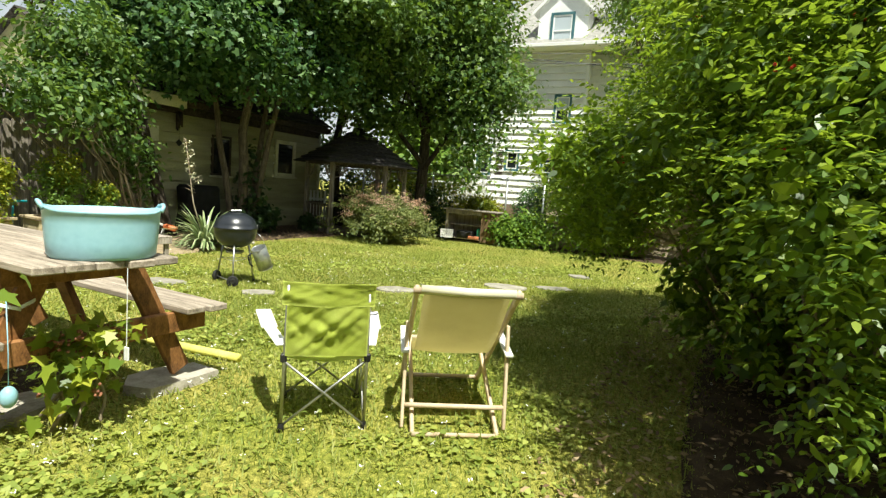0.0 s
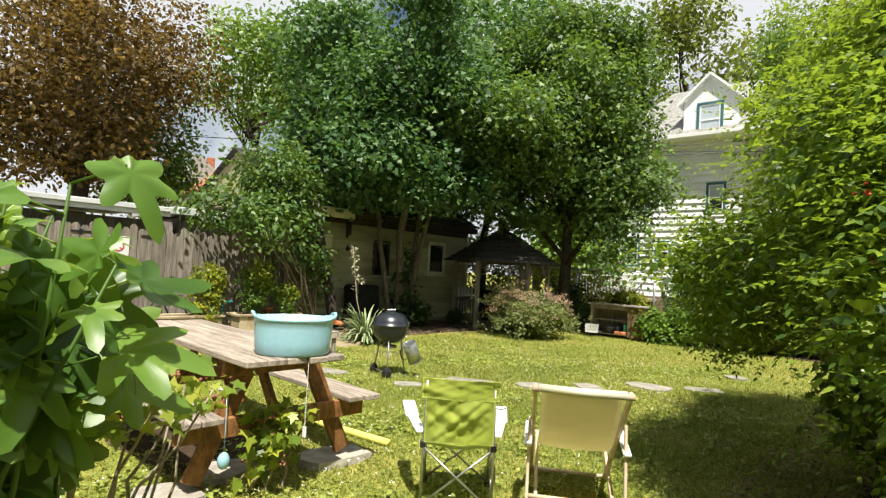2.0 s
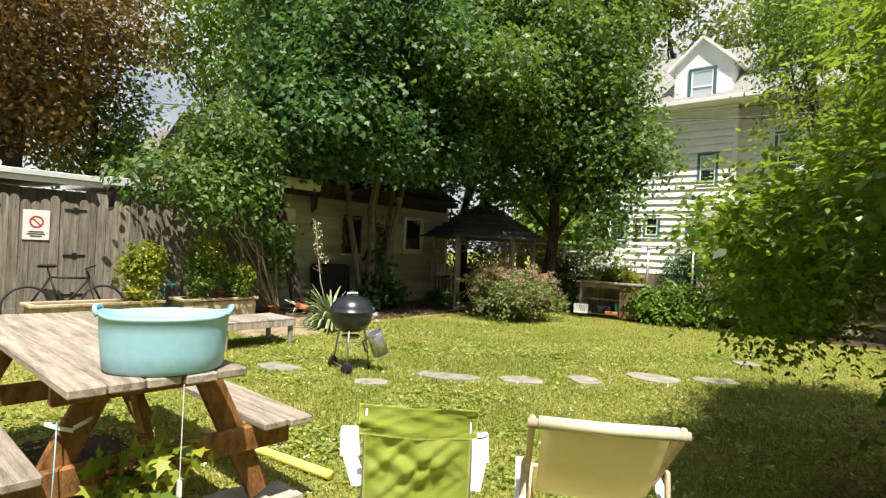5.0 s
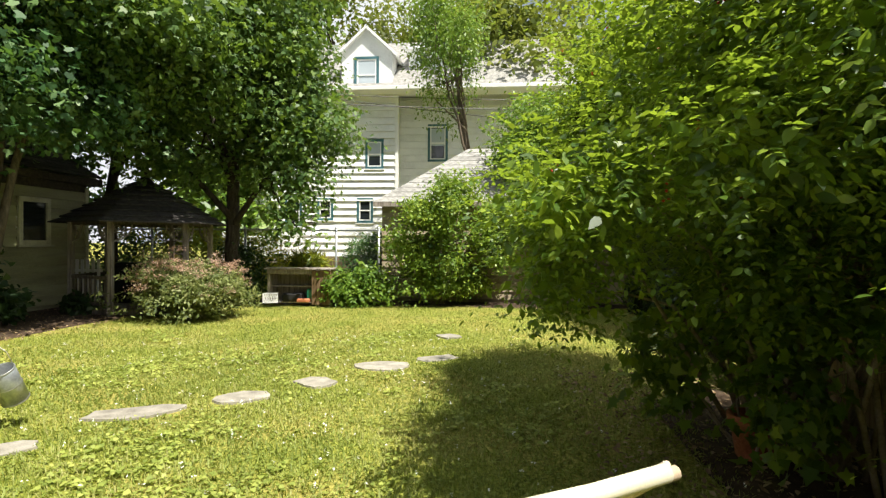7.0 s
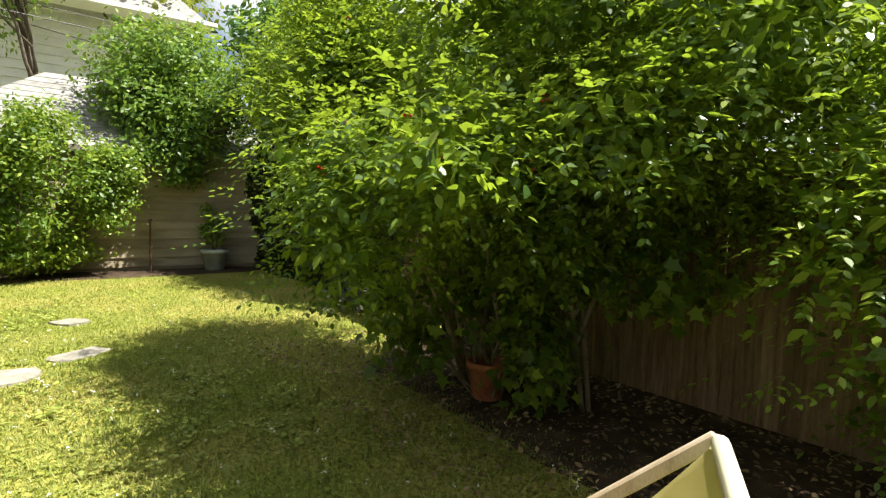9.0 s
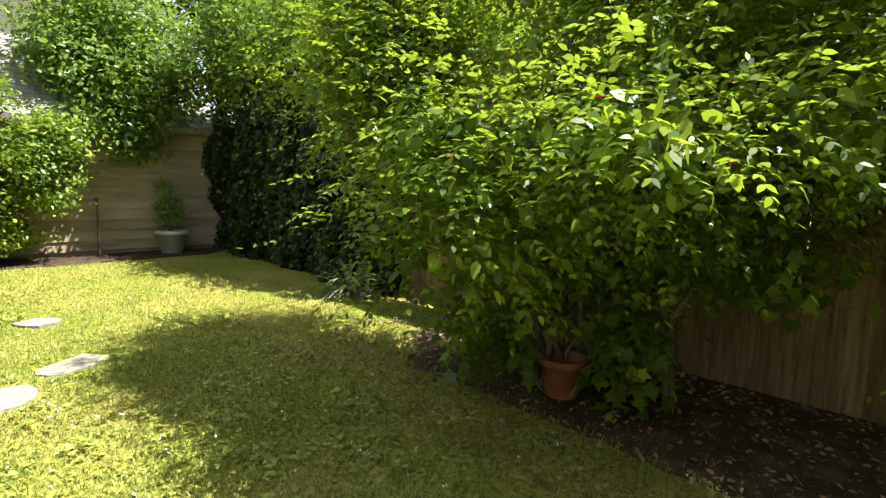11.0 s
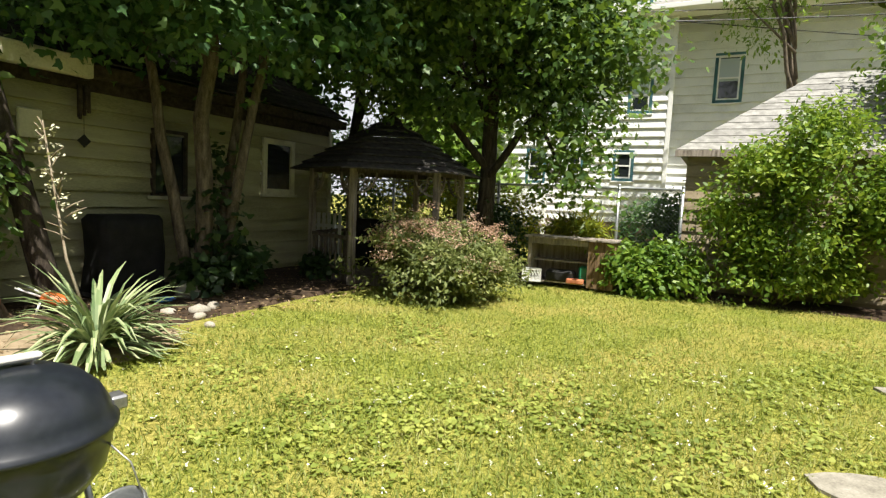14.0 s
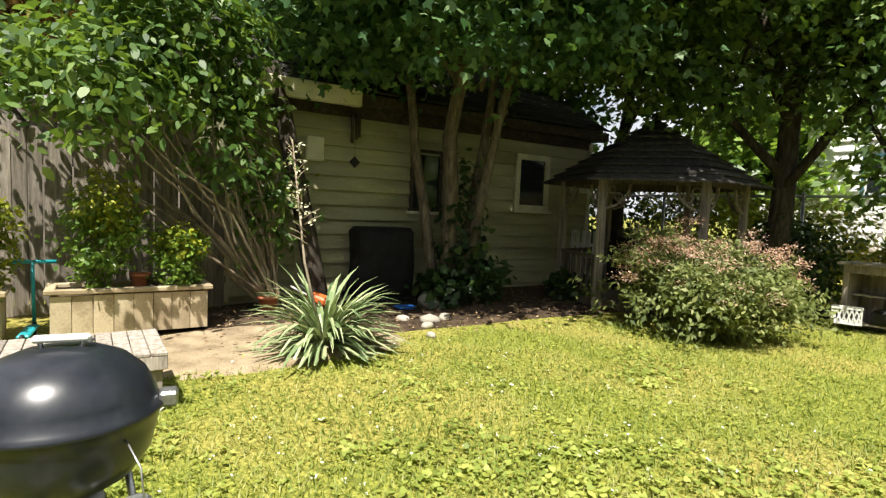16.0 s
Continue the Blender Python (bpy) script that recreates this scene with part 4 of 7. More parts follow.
def far_house(m, w, d, eave, ridge, wall_mat, roof_mat, label):
    h = thing("house", m, label, "house")
    part("wall", boxed((0, 0, eave / 2), (w, d, eave)), wall_mat, h)
    bm = bmesh.new()
    pts = [(-w / 2 - 0.3, eave - 0.1), (0, ridge), (w / 2 + 0.3, eave - 0.1)]
    a = [bm.verts.new((x, -d / 2 - 0.3, z)) for x, z in pts]
    b = [bm.verts.new((x, d / 2 + 0.3, z)) for x, z in pts]
    bm.faces.new(a)
    bm.faces.new(b[::-1])
    for i in range(3):
        bm.faces.new((a[i], a[(i + 1) % 3], b[(i + 1) % 3], b[i]))
    part("roof", bm, roof_mat, h)
    part("chimney", boxed((w * 0.2, 0, ridge), (0.6, 0.6, 1.4), None, 0.02), TERRACOTTA, h)
    for x in (-w / 4, w / 4):
        for z in (eave * 0.3, eave * 0.72):
            window(h, x - 0.45, x + 0.45, z - 0.7, z + 0.7, -d / 2, -1, trim=0.1, trim_mat=WHITETRIM)
    return h


far_house(at((-28, 30, 0), 62), 5.6, 8, 6.0, 8.6, GREYHOUSE, ORANGEROOF, "distant grey house with an orange tiled roof")
far_house(at((-36, 33, 0), 55), 8, 10, 5.6, 9.2, GREYHOUSE, PALESHINGLE, "distant grey house with a pale roof")


# ---- chain-link fence behind the back bed ----
def chain_fence():
    f = thing("chain_link_fence", at(lot(-12.0, 15.6), LOT), "grey-green chain-link fence with a top rail", "fence")
    xs = [-0.2, 2.4, 4.95, 7.35, 8.45]
    for x in xs:
        bm = bmesh.new()
        tube(bm, [(x, 0, -0.1), (x, 0, 1.88)], 0.03, 10)
        bmesh.ops.create_uvsphere(bm, u_segments=8, v_segments=5, radius=0.036, matrix=Matrix.Translation((x, 0, 1.88)))
        part("post", bm, GALV, f, smooth=True)
    bm = bmesh.new()
    tube(bm, [(xs[0], 0, 1.84), (xs[-1], 0, 1.84)], 0.021, 8)
    part("top_rail", bm, GALV, f, smooth=True)
    w, v = 0.0016, []
    L, H, s = xs[-1], 1.82, 0.075
    for sgn in (1, -1):
        k = -H
        while k < L:
            a = (k, 0.0) if sgn > 0 else (k, H)
            b = (k + H, H) if sgn > 0 else (k + H, 0.0)
            pts = []
            for (x, z) in (a, b):
                pts.append((x, z))
            (xa, za), (xb, zb) = pts
            if xa < xs[0]:
                t = (xs[0] - xa) / H
                xa, za = xs[0], za + (zb - za) * t
            if xb > L:
                t = (L - xa) / (xb - xa)
                xb, zb = L, za + (zb - za) * t
            if xb > xa:
                v.append([(xa - w, -0.004 * sgn, za), (xa + w, -0.004 * sgn, za + w), (xb + w, -0.004 * sgn, zb), (xb - w, -0.004 * sgn, zb - w)])
            k += s
    poly_object("wire_mesh", np.array(v), WIRE, f)


chain_fence()


# ---- gazebo ----
def gazebo():
    g = thing("gazebo", at(lot(-8.35, 13.45), LOT + 8), "weathered six-sided gazebo with shingled roof and fretwork, shade painted into floor, lintels and rails", "gazebo")
    R, eave, peak, n = 1.35, 1.98, 2.95, 6
    ring = [(R * math.cos(math.pi * (k * 2 + 1) / n), R * math.sin(math.pi * (k * 2 + 1) / n)) for k in range(n)]
    part("floor", boxed((0, 0, 0.07), (2.2, 2.2, 0.14), None, 0.01), SHADEDWOOD, g)
    for x, y in ring:
        part("post", boxed((x, y, eave / 2), (0.10, 0.10, eave), None, 0.008), GREYWOOD, g)
    Re = 1.75
    roof = part("roof", boxed((0, 0, eave + 0.02), (0.3, 0.3, 0.05)), DARKTIMBER, g)
    lift = (peak - eave + 0.1)
    for k in range(n):
        a0, a1 = math.pi * (k * 2 + 1) / n, math.pi * (k * 2 + 3) / n
        rows = 9
        for i in range(rows):
            r0, r1 = Re * (1 - i / rows), Re * (1 - (i + 1) / rows - 0.02)
            z0, z1 = eave - 0.1 + lift * i / rows + 0.03, eave - 0.1 + lift * (i + 1) / rows
            bm = bmesh.new()
            c = [(r0 * math.cos(a0), r0 * math.sin(a0), z0), (r0 * math.cos(a1), r0 * math.sin(a1), z0), (max(r1, 0.02) * math.cos(a1), max(r1, 0.02) * math.sin(a1), z1), (max(r1, 0.02) * math.cos(a0), max(r1, 0.02) * math.sin(a0), z1)]
            lo = [bm.verts.new((x, y, z - 0.025)) for x, y, z in c]
            hi = [bm.verts.new(p) for p in c]
            bm.faces.new(lo[::-1])
            bm.faces.new(hi)
            for j in range(4):
                bm.faces.new((lo[j], lo[(j + 1) % 4], hi[(j + 1) % 4], hi[j]))
            part("shingle_course", bm, SHINGLE, roof)
        (xa, ya), (xb, yb) = ring[k], ring[(k + 1) % n]
        bm = bmesh.new()
        beam(bm, (xa, ya, eave - 0.07), (xb, yb, eave - 0.07), 0.05, 0.12)
        part("lintel", bm, SHADEDWOOD, g)
        # fretwork brackets
        for (px, py), (qx, qy) in (((xa, ya), (xb, yb)), ((xb, yb), (xa, ya))):
            bm = bmesh.new()
            d = Vector((qx - px, qy - py, 0)).normalized()
            p = Vector((px, py, eave - 0.13))
            prev = None
            for s in range(7):
                t = s / 6 * math.pi / 2
                q = p + d * (0.34 * math.sin(t) + 0.03) + Vector((0, 0, -0.34 * math.cos(t)))
                if prev is not None:
                    beam(bm, prev, q, 0.03, 0.035, up=(d.y, -d.x, 0.01))
                prev = q
            for s in (0.12, 0.22):
                c = p + d * s + Vector((0, 0, -s + 0.04))
                for j in range(8):
                    e0, e1 = j * math.pi / 4, (j + 1) * math.pi / 4
                    beam(bm, c + d * (0.055 * math.cos(e0)) + Vector((0, 0, 0.055 * math.sin(e0))), c + d * (0.055 * math.cos(e1)) + Vector((0, 0, 0.055 * math.sin(e1))), 0.02, 0.018, up=(d.y, -d.x, 0.01))
            part("fretwork", bm, GREYWOOD, g)
        if k not in (4,):
            for z in (0.25, 0.78):
                bm = bmesh.new()
                beam(bm, (xa, ya, z), (xb, yb, z), 0.05, 0.06)
                part("rail", bm, SHADEDWOOD, g)
            for s in range(1, 8):
                t = s / 8
                part("baluster", boxed((xa + (xb - xa) * t, ya + (yb - ya) * t, 0.51), (0.03, 0.03, 0.5)), SHADEDWOOD, g)
    bm = bmesh.new()
    bmesh.ops.create_uvsphere(bm, u_segments=12, v_segments=8, radius=0.07, matrix=Matrix.Translation((0, 0, peak + 0.03)))
    part("finial", bm, DARKTIMBER, g, smooth=True)


gazebo()
dark_seat = thing("covered_armchair", at(lot(-8.5, 13.3, 0.14), LOT), "armchair under a dark cover inside the gazebo", "armchair")
bm = bmesh.new()
box(bm, (0, 0.3, 0.45), (1.3, 0.5, 0.9), None, 0.12)
part("cover", bm, COVERCLOTH, dark_seat, smooth=False)

# ---- trees ----
A = Vector((-5.45, 12.85, 0))
crownA = lumps((-5.7, 12.6, 6.4), (3.0, 3.0, 3.3), 44, 0.30, 5) + [((-7.2, 12.6, 4.4), (1.5, 1.4, 0.9)), ((-6.3, 14.4, 4.6), (1.6, 1.3, 1.0)), ((-4.6, 10.6, 4.2), (1.0, 0.9, 0.7)), ((-4.5, 11.6, 3.5), (1.0, 0.9, 0.6)), ((-6.0, 11.3, 3.5), (0.9, 0.9, 0.55)), ((-5.0, 12.0, 4.3), (1.6, 1.4, 0.9)), ((-3.7, 13.0, 3.7), (1.1, 1.0, 0.7)), ((-6.9, 11.6, 4.2), (1.2, 1.1, 0.8)), ((-4.2, 13.4, 4.6), (1.2, 1.0, 0.8)), ((-4.8, 14.5, 5.2), (1.2, 1.1, 0.9))]
tree("maple_tree", A, [(A + Vector((-0.05, 0.0, 0)), A + Vector((0.05, 0.1, 6.5)), 0.13, 0.06), (A + Vector((0.12, 0.1, 0)), A + Vector((0.95, 0.8, 5.6)), 0.09, 0.04), (A + Vector((-0.16, -0.06, 0)), A + Vector((-1.0, -0.5, 5.6)), 0.09, 0.04), (A + Vector((0.05, 0.15, 0)), A + Vector((0.25, 0.6, 6.4)), 0.08, 0.04)],
     crownA, (5200, 13, 0.24), MAPLE, BARK, "tall multi-stemmed maple tree shading the garage", seed=3, limbs=22, floor=2.6, leaf=("palm", 0.125), inner=0.75)
B = Vector((-1.72, 16.05, 0))
crownB = lumps((-2.0, 16.0, 6.2), (2.7, 2.5, 3.5), 46, 0.28, 8) + [((-3.4, 14.6, 4.0), (1.3, 1.2, 0.7)), ((-3.2, 13.6, 4.6), (1.2, 1.1, 0.8)), ((-0.1, 15.7, 3.2), (0.8, 0.8, 0.8)), ((-0.35, 15.2, 2.3), (0.62, 0.6, 0.55)), ((-0.1, 15.0, 1.75), (0.4, 0.4, 0.35)), ((-3.0, 15.2, 3.3), (1.1, 0.9, 0.6)), ((0.5, 16.0, 4.2), (0.8, 0.9, 0.9)), ((-3.3, 14.0, 5.0), (1.2, 1.0, 0.9)), ((-0.9, 15.7, 3.4), (0.9, 0.8, 0.7)), ((-0.3, 16.4, 4.3), (1.0, 0.9, 0.8)), ((-3.0, 12.6, 5.2), (1.2, 1.1, 0.8)), ((-2.2, 13.3, 5.6), (1.2, 1.1, 0.9)), ((-3.7, 12.2, 5.5), (1.1, 1.0, 0.8)), ((-2.3, 11.8, 5.4), (0.9, 0.8, 0.6))]
tree("maple_tree", B, [(B, B + Vector((0.15, 0.1, 5.6)), 0.19, 0.09), (B + Vector((0.02, 0, 1.9)), B + Vector((1.7, -0.4, 4.2)), 0.08, 0.03), (B + Vector((0, 0, 2.1)), B + Vector((-1.9, -0.3, 4.4)), 0.08, 0.03)],
     crownB, (5000, 13, 0.24), MAPLE2, DARKBARK, "dark-trunked maple tree beside the gazebo", seed=7, limbs=22, floor=1.4, leaf=("palm", 0.125), inner=0.75)
C = Vector((-4.9, 18.0, 0))
tree("maple_tree", C, [(C, C + Vector((0.2, 0.1, 7.0)), 0.16, 0.07)], lumps((-4.6, 18.4, 7.8), (3.4, 3.0, 3.8), 32, 0.32, 15), (2600, 8, 0.34), MAPLE, DARKBARK, "tall maple tree behind the gazebo", seed=15, limbs=12, leaf=("palm", 0.2), floor=2.8)
D = Vector((-13.5, 19.0, 0))
tree("tree", D, [(D, D + Vector((-2.6, -1.4, 8.6)), 0.26, 0.10), (D + Vector((0.0, 0, 3.2)), D + Vector((2.6, 1.0, 8.0)), 0.13, 0.05), (D + Vector((-0.8, -0.4, 4.0)), D + Vector((-4.0, -0.4, 7.6)), 0.10, 0.03)],
     lumps((-14.0, 18.5, 9.0), (4.4, 4.0, 2.6), 34, 0.27, 19) + [((-11.5, 18.6, 6.2), (1.3, 1.3, 1.0))], (2100, 8, 0.36), FRESH, DARKBARK, "tree with a leaning dark limb behind the outbuilding", seed=19, limbs=20, leaf=("oval", 0.2), floor=3.0)
E_ = Vector((-14.5, 10.0, 0))
tree("copper_beech", E_, [(E_, E_ + Vector((0.2, 0.1, 6.5)), 0.3, 0.12)], lumps((-14.2, 9.7, 6.7), (3.1, 3.1, 3.5), 38, 0.32, 23), (3600, 9, 0.28), BEECH, DARKBARK, "copper-leaved tree beyond the grey fence", seed=23, limbs=12, leaf=("oval", 0.16), floor=2.7)
F_ = Vector((-15.2, 12.7, 0))
tree("tree", F_, [(F_, F_ + Vector((0.1, 0.1, 5.0)), 0.16, 0.07)], lumps((-15.1, 12.6, 4.7), (1.5, 1.5, 1.9), 22, 0.36, 27), (1100, 8, 0.26), MAPLE2, DARKBARK, "green tree beside the copper-leaved tree", seed=27, limbs=10, leaf=("oval", 0.16), floor=2.0)
H_ = Vector((-8.2, 18.6, 0))
tree("tree", H_, [(H_, H_ + Vector((0.2, 0.1, 5.5)), 0.2, 0.08)], lumps((-7.6, 18.4, 4.6), (2.2, 2.0, 2.6), 24, 0.34, 36), (1300, 7, 0.3), MAPLE, DARKBARK, "dark leafy tree behind the garage corner", seed=36, limbs=10, leaf=("oval", 0.22), floor=1.4)
# airy pale tree between the shed and the house
G_ = Vector((6.3, 20.9, 0))
tree("birch_tree", G_, [(G_, Vector((5.0, 20.3, 8.2)), 0.12, 0.05)], lumps((4.7, 20.2, 8.3), (1.15, 1.2, 2.7), 26, 0.34, 31), (1150, 8, 0.28), FRESH, BARK, "airy pale-leaved tree in front of the house", seed=31, limbs=14, leaf=("diamond", 0.15), floor=4.0, hang=1.5)
for i, (x, y, r, z, m) in enumerate(((10.5, 27.5, 4.2, 10.0, YELLOWMAPLE), (16.5, 19.5, 4.0, 7.0, MAPLE), (-6.5, 33.0, 4.8, 11.5, MAPLE2), (1.5, 38.0, 5.6, 14.5, YELLOWMAPLE), (13.0, 37.0, 6.0, 14.5, YELLOWMAPLE), (-23.0, 24.0, 2.2, 3.2, DARKLEAF), (15.5, 9.5, 3.6, 6.5, MAPLE2), (-3.5, 28.0, 2.4, 3.5, FRESH), (-30.0, 42.0, 6.0, 8.0, MAPLE), (14.0, 1.0, 4.0, 6.5, MAPLE))):
    b = Vector((x, y, 0))
    tree("tree", b, [(b, b + Vector((0.1, 0.2, z)), 0.25, 0.1)], lumps((x, y, z), (r, r, r * 0.85), 26, 0.36, 40 + i), (1500, 7, 0.42), m, DARKBARK, "leafy tree in a neighbouring garden", seed=40 + i, limbs=10, leaf=("oval", 0.36), floor=1.2)


# ---- shrubs ----
def shrub(name, base, blobs, leaves, mat, label, leaf, seed, stems=12, bark=TWIG, hang=0.0, up=0.5, floor=0.03, category="shrub", inner=0.5, stem_r=0.012):
    top = thing(name, at(base), label, category)
    b = Vector(base)
    g = np.random.default_rng(seed)
    if stems:
        for i in range(stems):
            bm = bmesh.new()
            c, r = blobs[i % len(blobs)]
            tip = Vector(c) + Vector(g.normal(0, 0.3, 3) * np.array(r))
            a = Vector((g.normal(0, 0.06), g.normal(0, 0.06), -0.02))
            woody(bm, a, tip - b, stem_r, stem_r * 0.35, seed + i, 0.35, 7, 5)
            part("stem", bm, bark, top, smooth=True)
    pos, out = cloud(blobs, leaves[0], leaves[1], leaves[2], seed, floor, inner)
    leaf_object("leaves", pos - np.array(b), out, leaf[1], leaf[0], mat, top, seed, up=up, hang=hang)
    return top


# arching shrub with compound leaves and red berries over the right fence
ARCH = (2.95, 5.1, 0.0)
arch_blobs = lumps((3.1, 5.15, 2.65), (1.25, 2.2, 1.4), 30, 0.40, 61) + [((1.55, 5.35, 1.35), (0.38, 0.5, 0.6)), ((1.9, 5.9, 1.35), (0.45, 0.6, 0.6)), ((1.6, 4.7, 1.85), (0.4, 0.55, 0.45)), ((3.6, 3.2, 2.2), (0.7, 0.8, 0.8)), ((4.0, 4.4, 1.6), (0.5, 0.8, 0.5)), ((2.6, 6.8, 2.4), (0.6, 0.7, 0.8)), ((2.2, 3.0, 1.5), (0.45, 0.5, 0.8)), ((2.5, 2.6, 2.0), (0.7, 0.6, 0.8)), ((2.5, 2.75, 0.85), (0.32, 0.32, 0.55)), ((3.2, 5.7, 1.2), (0.5, 0.5, 0.35)), ((2.6, 4.6, 1.3), (0.45, 0.5, 0.4)), ((3.9, 7.6, 3.0), (0.7, 0.7, 0.8)), ((1.3, 4.6, 1.75), (0.35, 0.45, 0.3)), ((4.4, 7.0, 3.2), (0.9, 0.8, 0.7)), ((3.6, 6.6, 2.9), (0.8, 0.8, 0.7)), ((3.4, 3.5, 2.9), (0.8, 0.9, 0.7)), ((2.6, 3.6, 2.5), (0.6, 0.6, 0.6)), ((3.0, 4.4, 3.5), (0.9, 0.9, 0.5)), ((3.2, 2.5, 2.6), (0.6, 0.6, 0.5)), ((1.75, 5.5, 1.75), (0.5, 0.6, 0.5)), ((2.2, 6.2, 1.9), (0.5, 0.6, 0.6)), ((3.75, 2.7, 1.9), (0.5, 0.6, 0.4)), ((3.3, 1.9, 1.9), (0.5, 0.6, 0.5)), ((3.7, 3.6, 1.6), (0.45, 0.7, 0.35)), ((2.2, 2.45, 1.35), (0.3, 0.35, 0.45)), ((2.3, 2.5, 0.7), (0.2, 0.22, 0.4)), ((2.9, 4.2, 2.2), (0.9, 1.0, 0.7)), ((2.0, 3.5, 2.35), (0.45, 0.5, 0.35)), ((2.1, 4.1, 2.75), (0.5, 0.5, 0.35)), ((1.8, 4.0, 1.95), (0.35, 0.5, 0.35)), ((2.4, 3.2, 2.7), (0.45, 0.45, 0.3))]


def arching_shrub():
    top = thing("arching_shrub", at(ARCH), "large arching green shrub with small red berries", "shrub")
    b = np.array(ARCH)
    g = np.random.default_rng(62)
    for i in range(34):
        bm = bmesh.new()
        c, r = arch_blobs[i % len(arch_blobs)]
        tip = Vector(c) + Vector(g.normal(0, 0.35, 3) * np.array(r))
        foot = Vector((g.normal(0.45, 0.12), g.normal(0.1, 0.35), -0.02))
        mid = foot.lerp(tip - Vector(ARCH), 0.55) + Vector((0, 0, 0.5))
        tube(bm, [foot, foot.lerp(mid, 0.5) + Vector(g.normal(0, 0.05, 3)), mid, mid.lerp(tip - Vector(ARCH), 0.55) + Vector((0, 0, 0.1)), tip - Vector(ARCH)], [0.022, 0.018, 0.013, 0.008, 0.003], 5)
        part("stem", bm, TWIG, top, smooth=True)
    # compound sprays: leaflets in pairs along a drooping stalk
    tips, outs = cloud(arch_blobs, 22500, 1, 0.06, 63, 0.2, 0.6)
    # the skirt hangs lower at the near end than over the pot
    under = np.where(tips[:, 1] > 3.7, 0.95, 0.2) + g.normal(0, 0.14, len(tips))
    tips, outs = tips[tips[:, 2] > under], outs[tips[:, 2] > under]
    n, m = len(tips), 7
    d = (outs + g.normal(0, 0.5, (n, 3))) * np.array([1, 1, 0.6]) + np.array([-0.15, 0, -0.1])
    d /= np.linalg.norm(d, axis=1)[:, None]
    side = np.cross(d, np.array([0, 0, 1.0])) + g.normal(0, 0.15, (n, 3))
    side /= np.linalg.norm(side, axis=1)[:, None]
    nor = np.cross(side, d)
    L = g.uniform(0.13, 0.23, n)
    polys = []
    shape = np.array(SHAPES["oval"])
    for j in range(m):
        k = (j // 2 + 0.6) / 4.0
        sgn = 0.0 if j == m - 1 else (1.0 if j % 2 else -1.0)
        if sgn == 0.0:
            k = 0.95
        root = tips + d * (L * k)[:, None] + np.array([0, 0, -1.0]) * (L * 0.35 * k * k)[:, None]
        way = d * (0.55 if sgn else 1.0) + side * sgn * 0.9 + np.array([0, 0, -0.25]) + g.normal(0, 0.18, (n, 3))
        way /= np.linalg.norm(way, axis=1)[:, None]
        nn = nor + g.normal(0, 0.22, (n, 3))
        nn -= way * (nn * way).sum(1)[:, None]
        nn /= np.linalg.norm(nn, axis=1)[:, None]
        sd = np.cross(way, nn)
        s = g.uniform(0.034, 0.054, n)
        polys.append(root[:, None, :] + s[:, None, None] * (shape[None, :, 0:1] * sd[:, None, :] + shape[None, :, 1:2] * way[:, None, :] + shape[None, :, 2:3] * nn[:, None, :]))
    v = np.concatenate(polys) - b
    poly_object("leaves", v, BERRYLEAF, top)
    ip, io = cloud([(c, np.array(q) * 0.66) for c, q in arch_blobs], 6500, 6, 0.10, 66, 0.25, 0.9)
    deep = ip[:, 2] > np.where(ip[:, 1] > 3.7, 1.1, 0.45)
    leaf_object("inner_foliage", ip[deep] - b, io[deep], 0.085, "oval", BERRYLEAF, top, 67, up=0.5, hang=0.4)
    bm = bmesh.new()
    pick = [i for i in range(n) if tips[i, 2] > 1.7][:]
    for i in g.choice(pick, 110, replace=False):
        p = Vector(tips[i] - b)
        for _ in range(3):
            bmesh.ops.create_icosphere(bm, subdivisions=1, radius=0.009, matrix=Matrix.Translation(p + Vector(g.normal(0, 0.018, 3))))
    tagged(part("berries", bm, BERRY, top, "small red berries", smooth=True), kind="stuff")


arching_shrub()

# lobed-leaf vine hanging low on the shrub, over a clay pot
shrub("lobed_leaf_vine", (3.15, 5.3, 0), [((2.7, 5.8, 0.6), (0.22, 0.26, 0.4)), ((2.85, 4.8, 0.55), (0.2, 0.26, 0.45)), ((3.0, 5.2, 0.95), (0.35, 0.6, 0.3)), ((3.2, 4.2, 1.1), (0.3, 0.5, 0.25))], (330, 6, 0.09), BERRYLEAF, "trailing vine with lobed green leaves", ("maple", 0.10), 70, stems=8, hang=1.5, up=0.3, floor=0.12, category="vine")

# broad shrub in front of the shed
shrub("bushy_shrub", (3.2, 15.2, 0), lumps((3.55, 14.8, 1.75), (1.5, 0.95, 1.4), 40, 0.22, 75) + [((4.6, 14.6, 2.2), (0.5, 0.5, 0.4)), ((2.7, 15.1, 2.3), (0.45, 0.4, 0.4)), ((3.5, 14.9, 2.9), (0.6, 0.5, 0.4)), ((4.35, 14.5, 1.75), (0.55, 0.5, 0.7)), ((2.1, 15.0, 1.6), (0.4, 0.4, 0.5))] + [((3.1, 15.0, 0.6), (1.2, 0.7, 0.5))], (2100, 12, 0.13), LIMELEAF, "large bushy light-green shrub before the shed", ("oval", 0.095), 76, stems=18, inner=0.8)
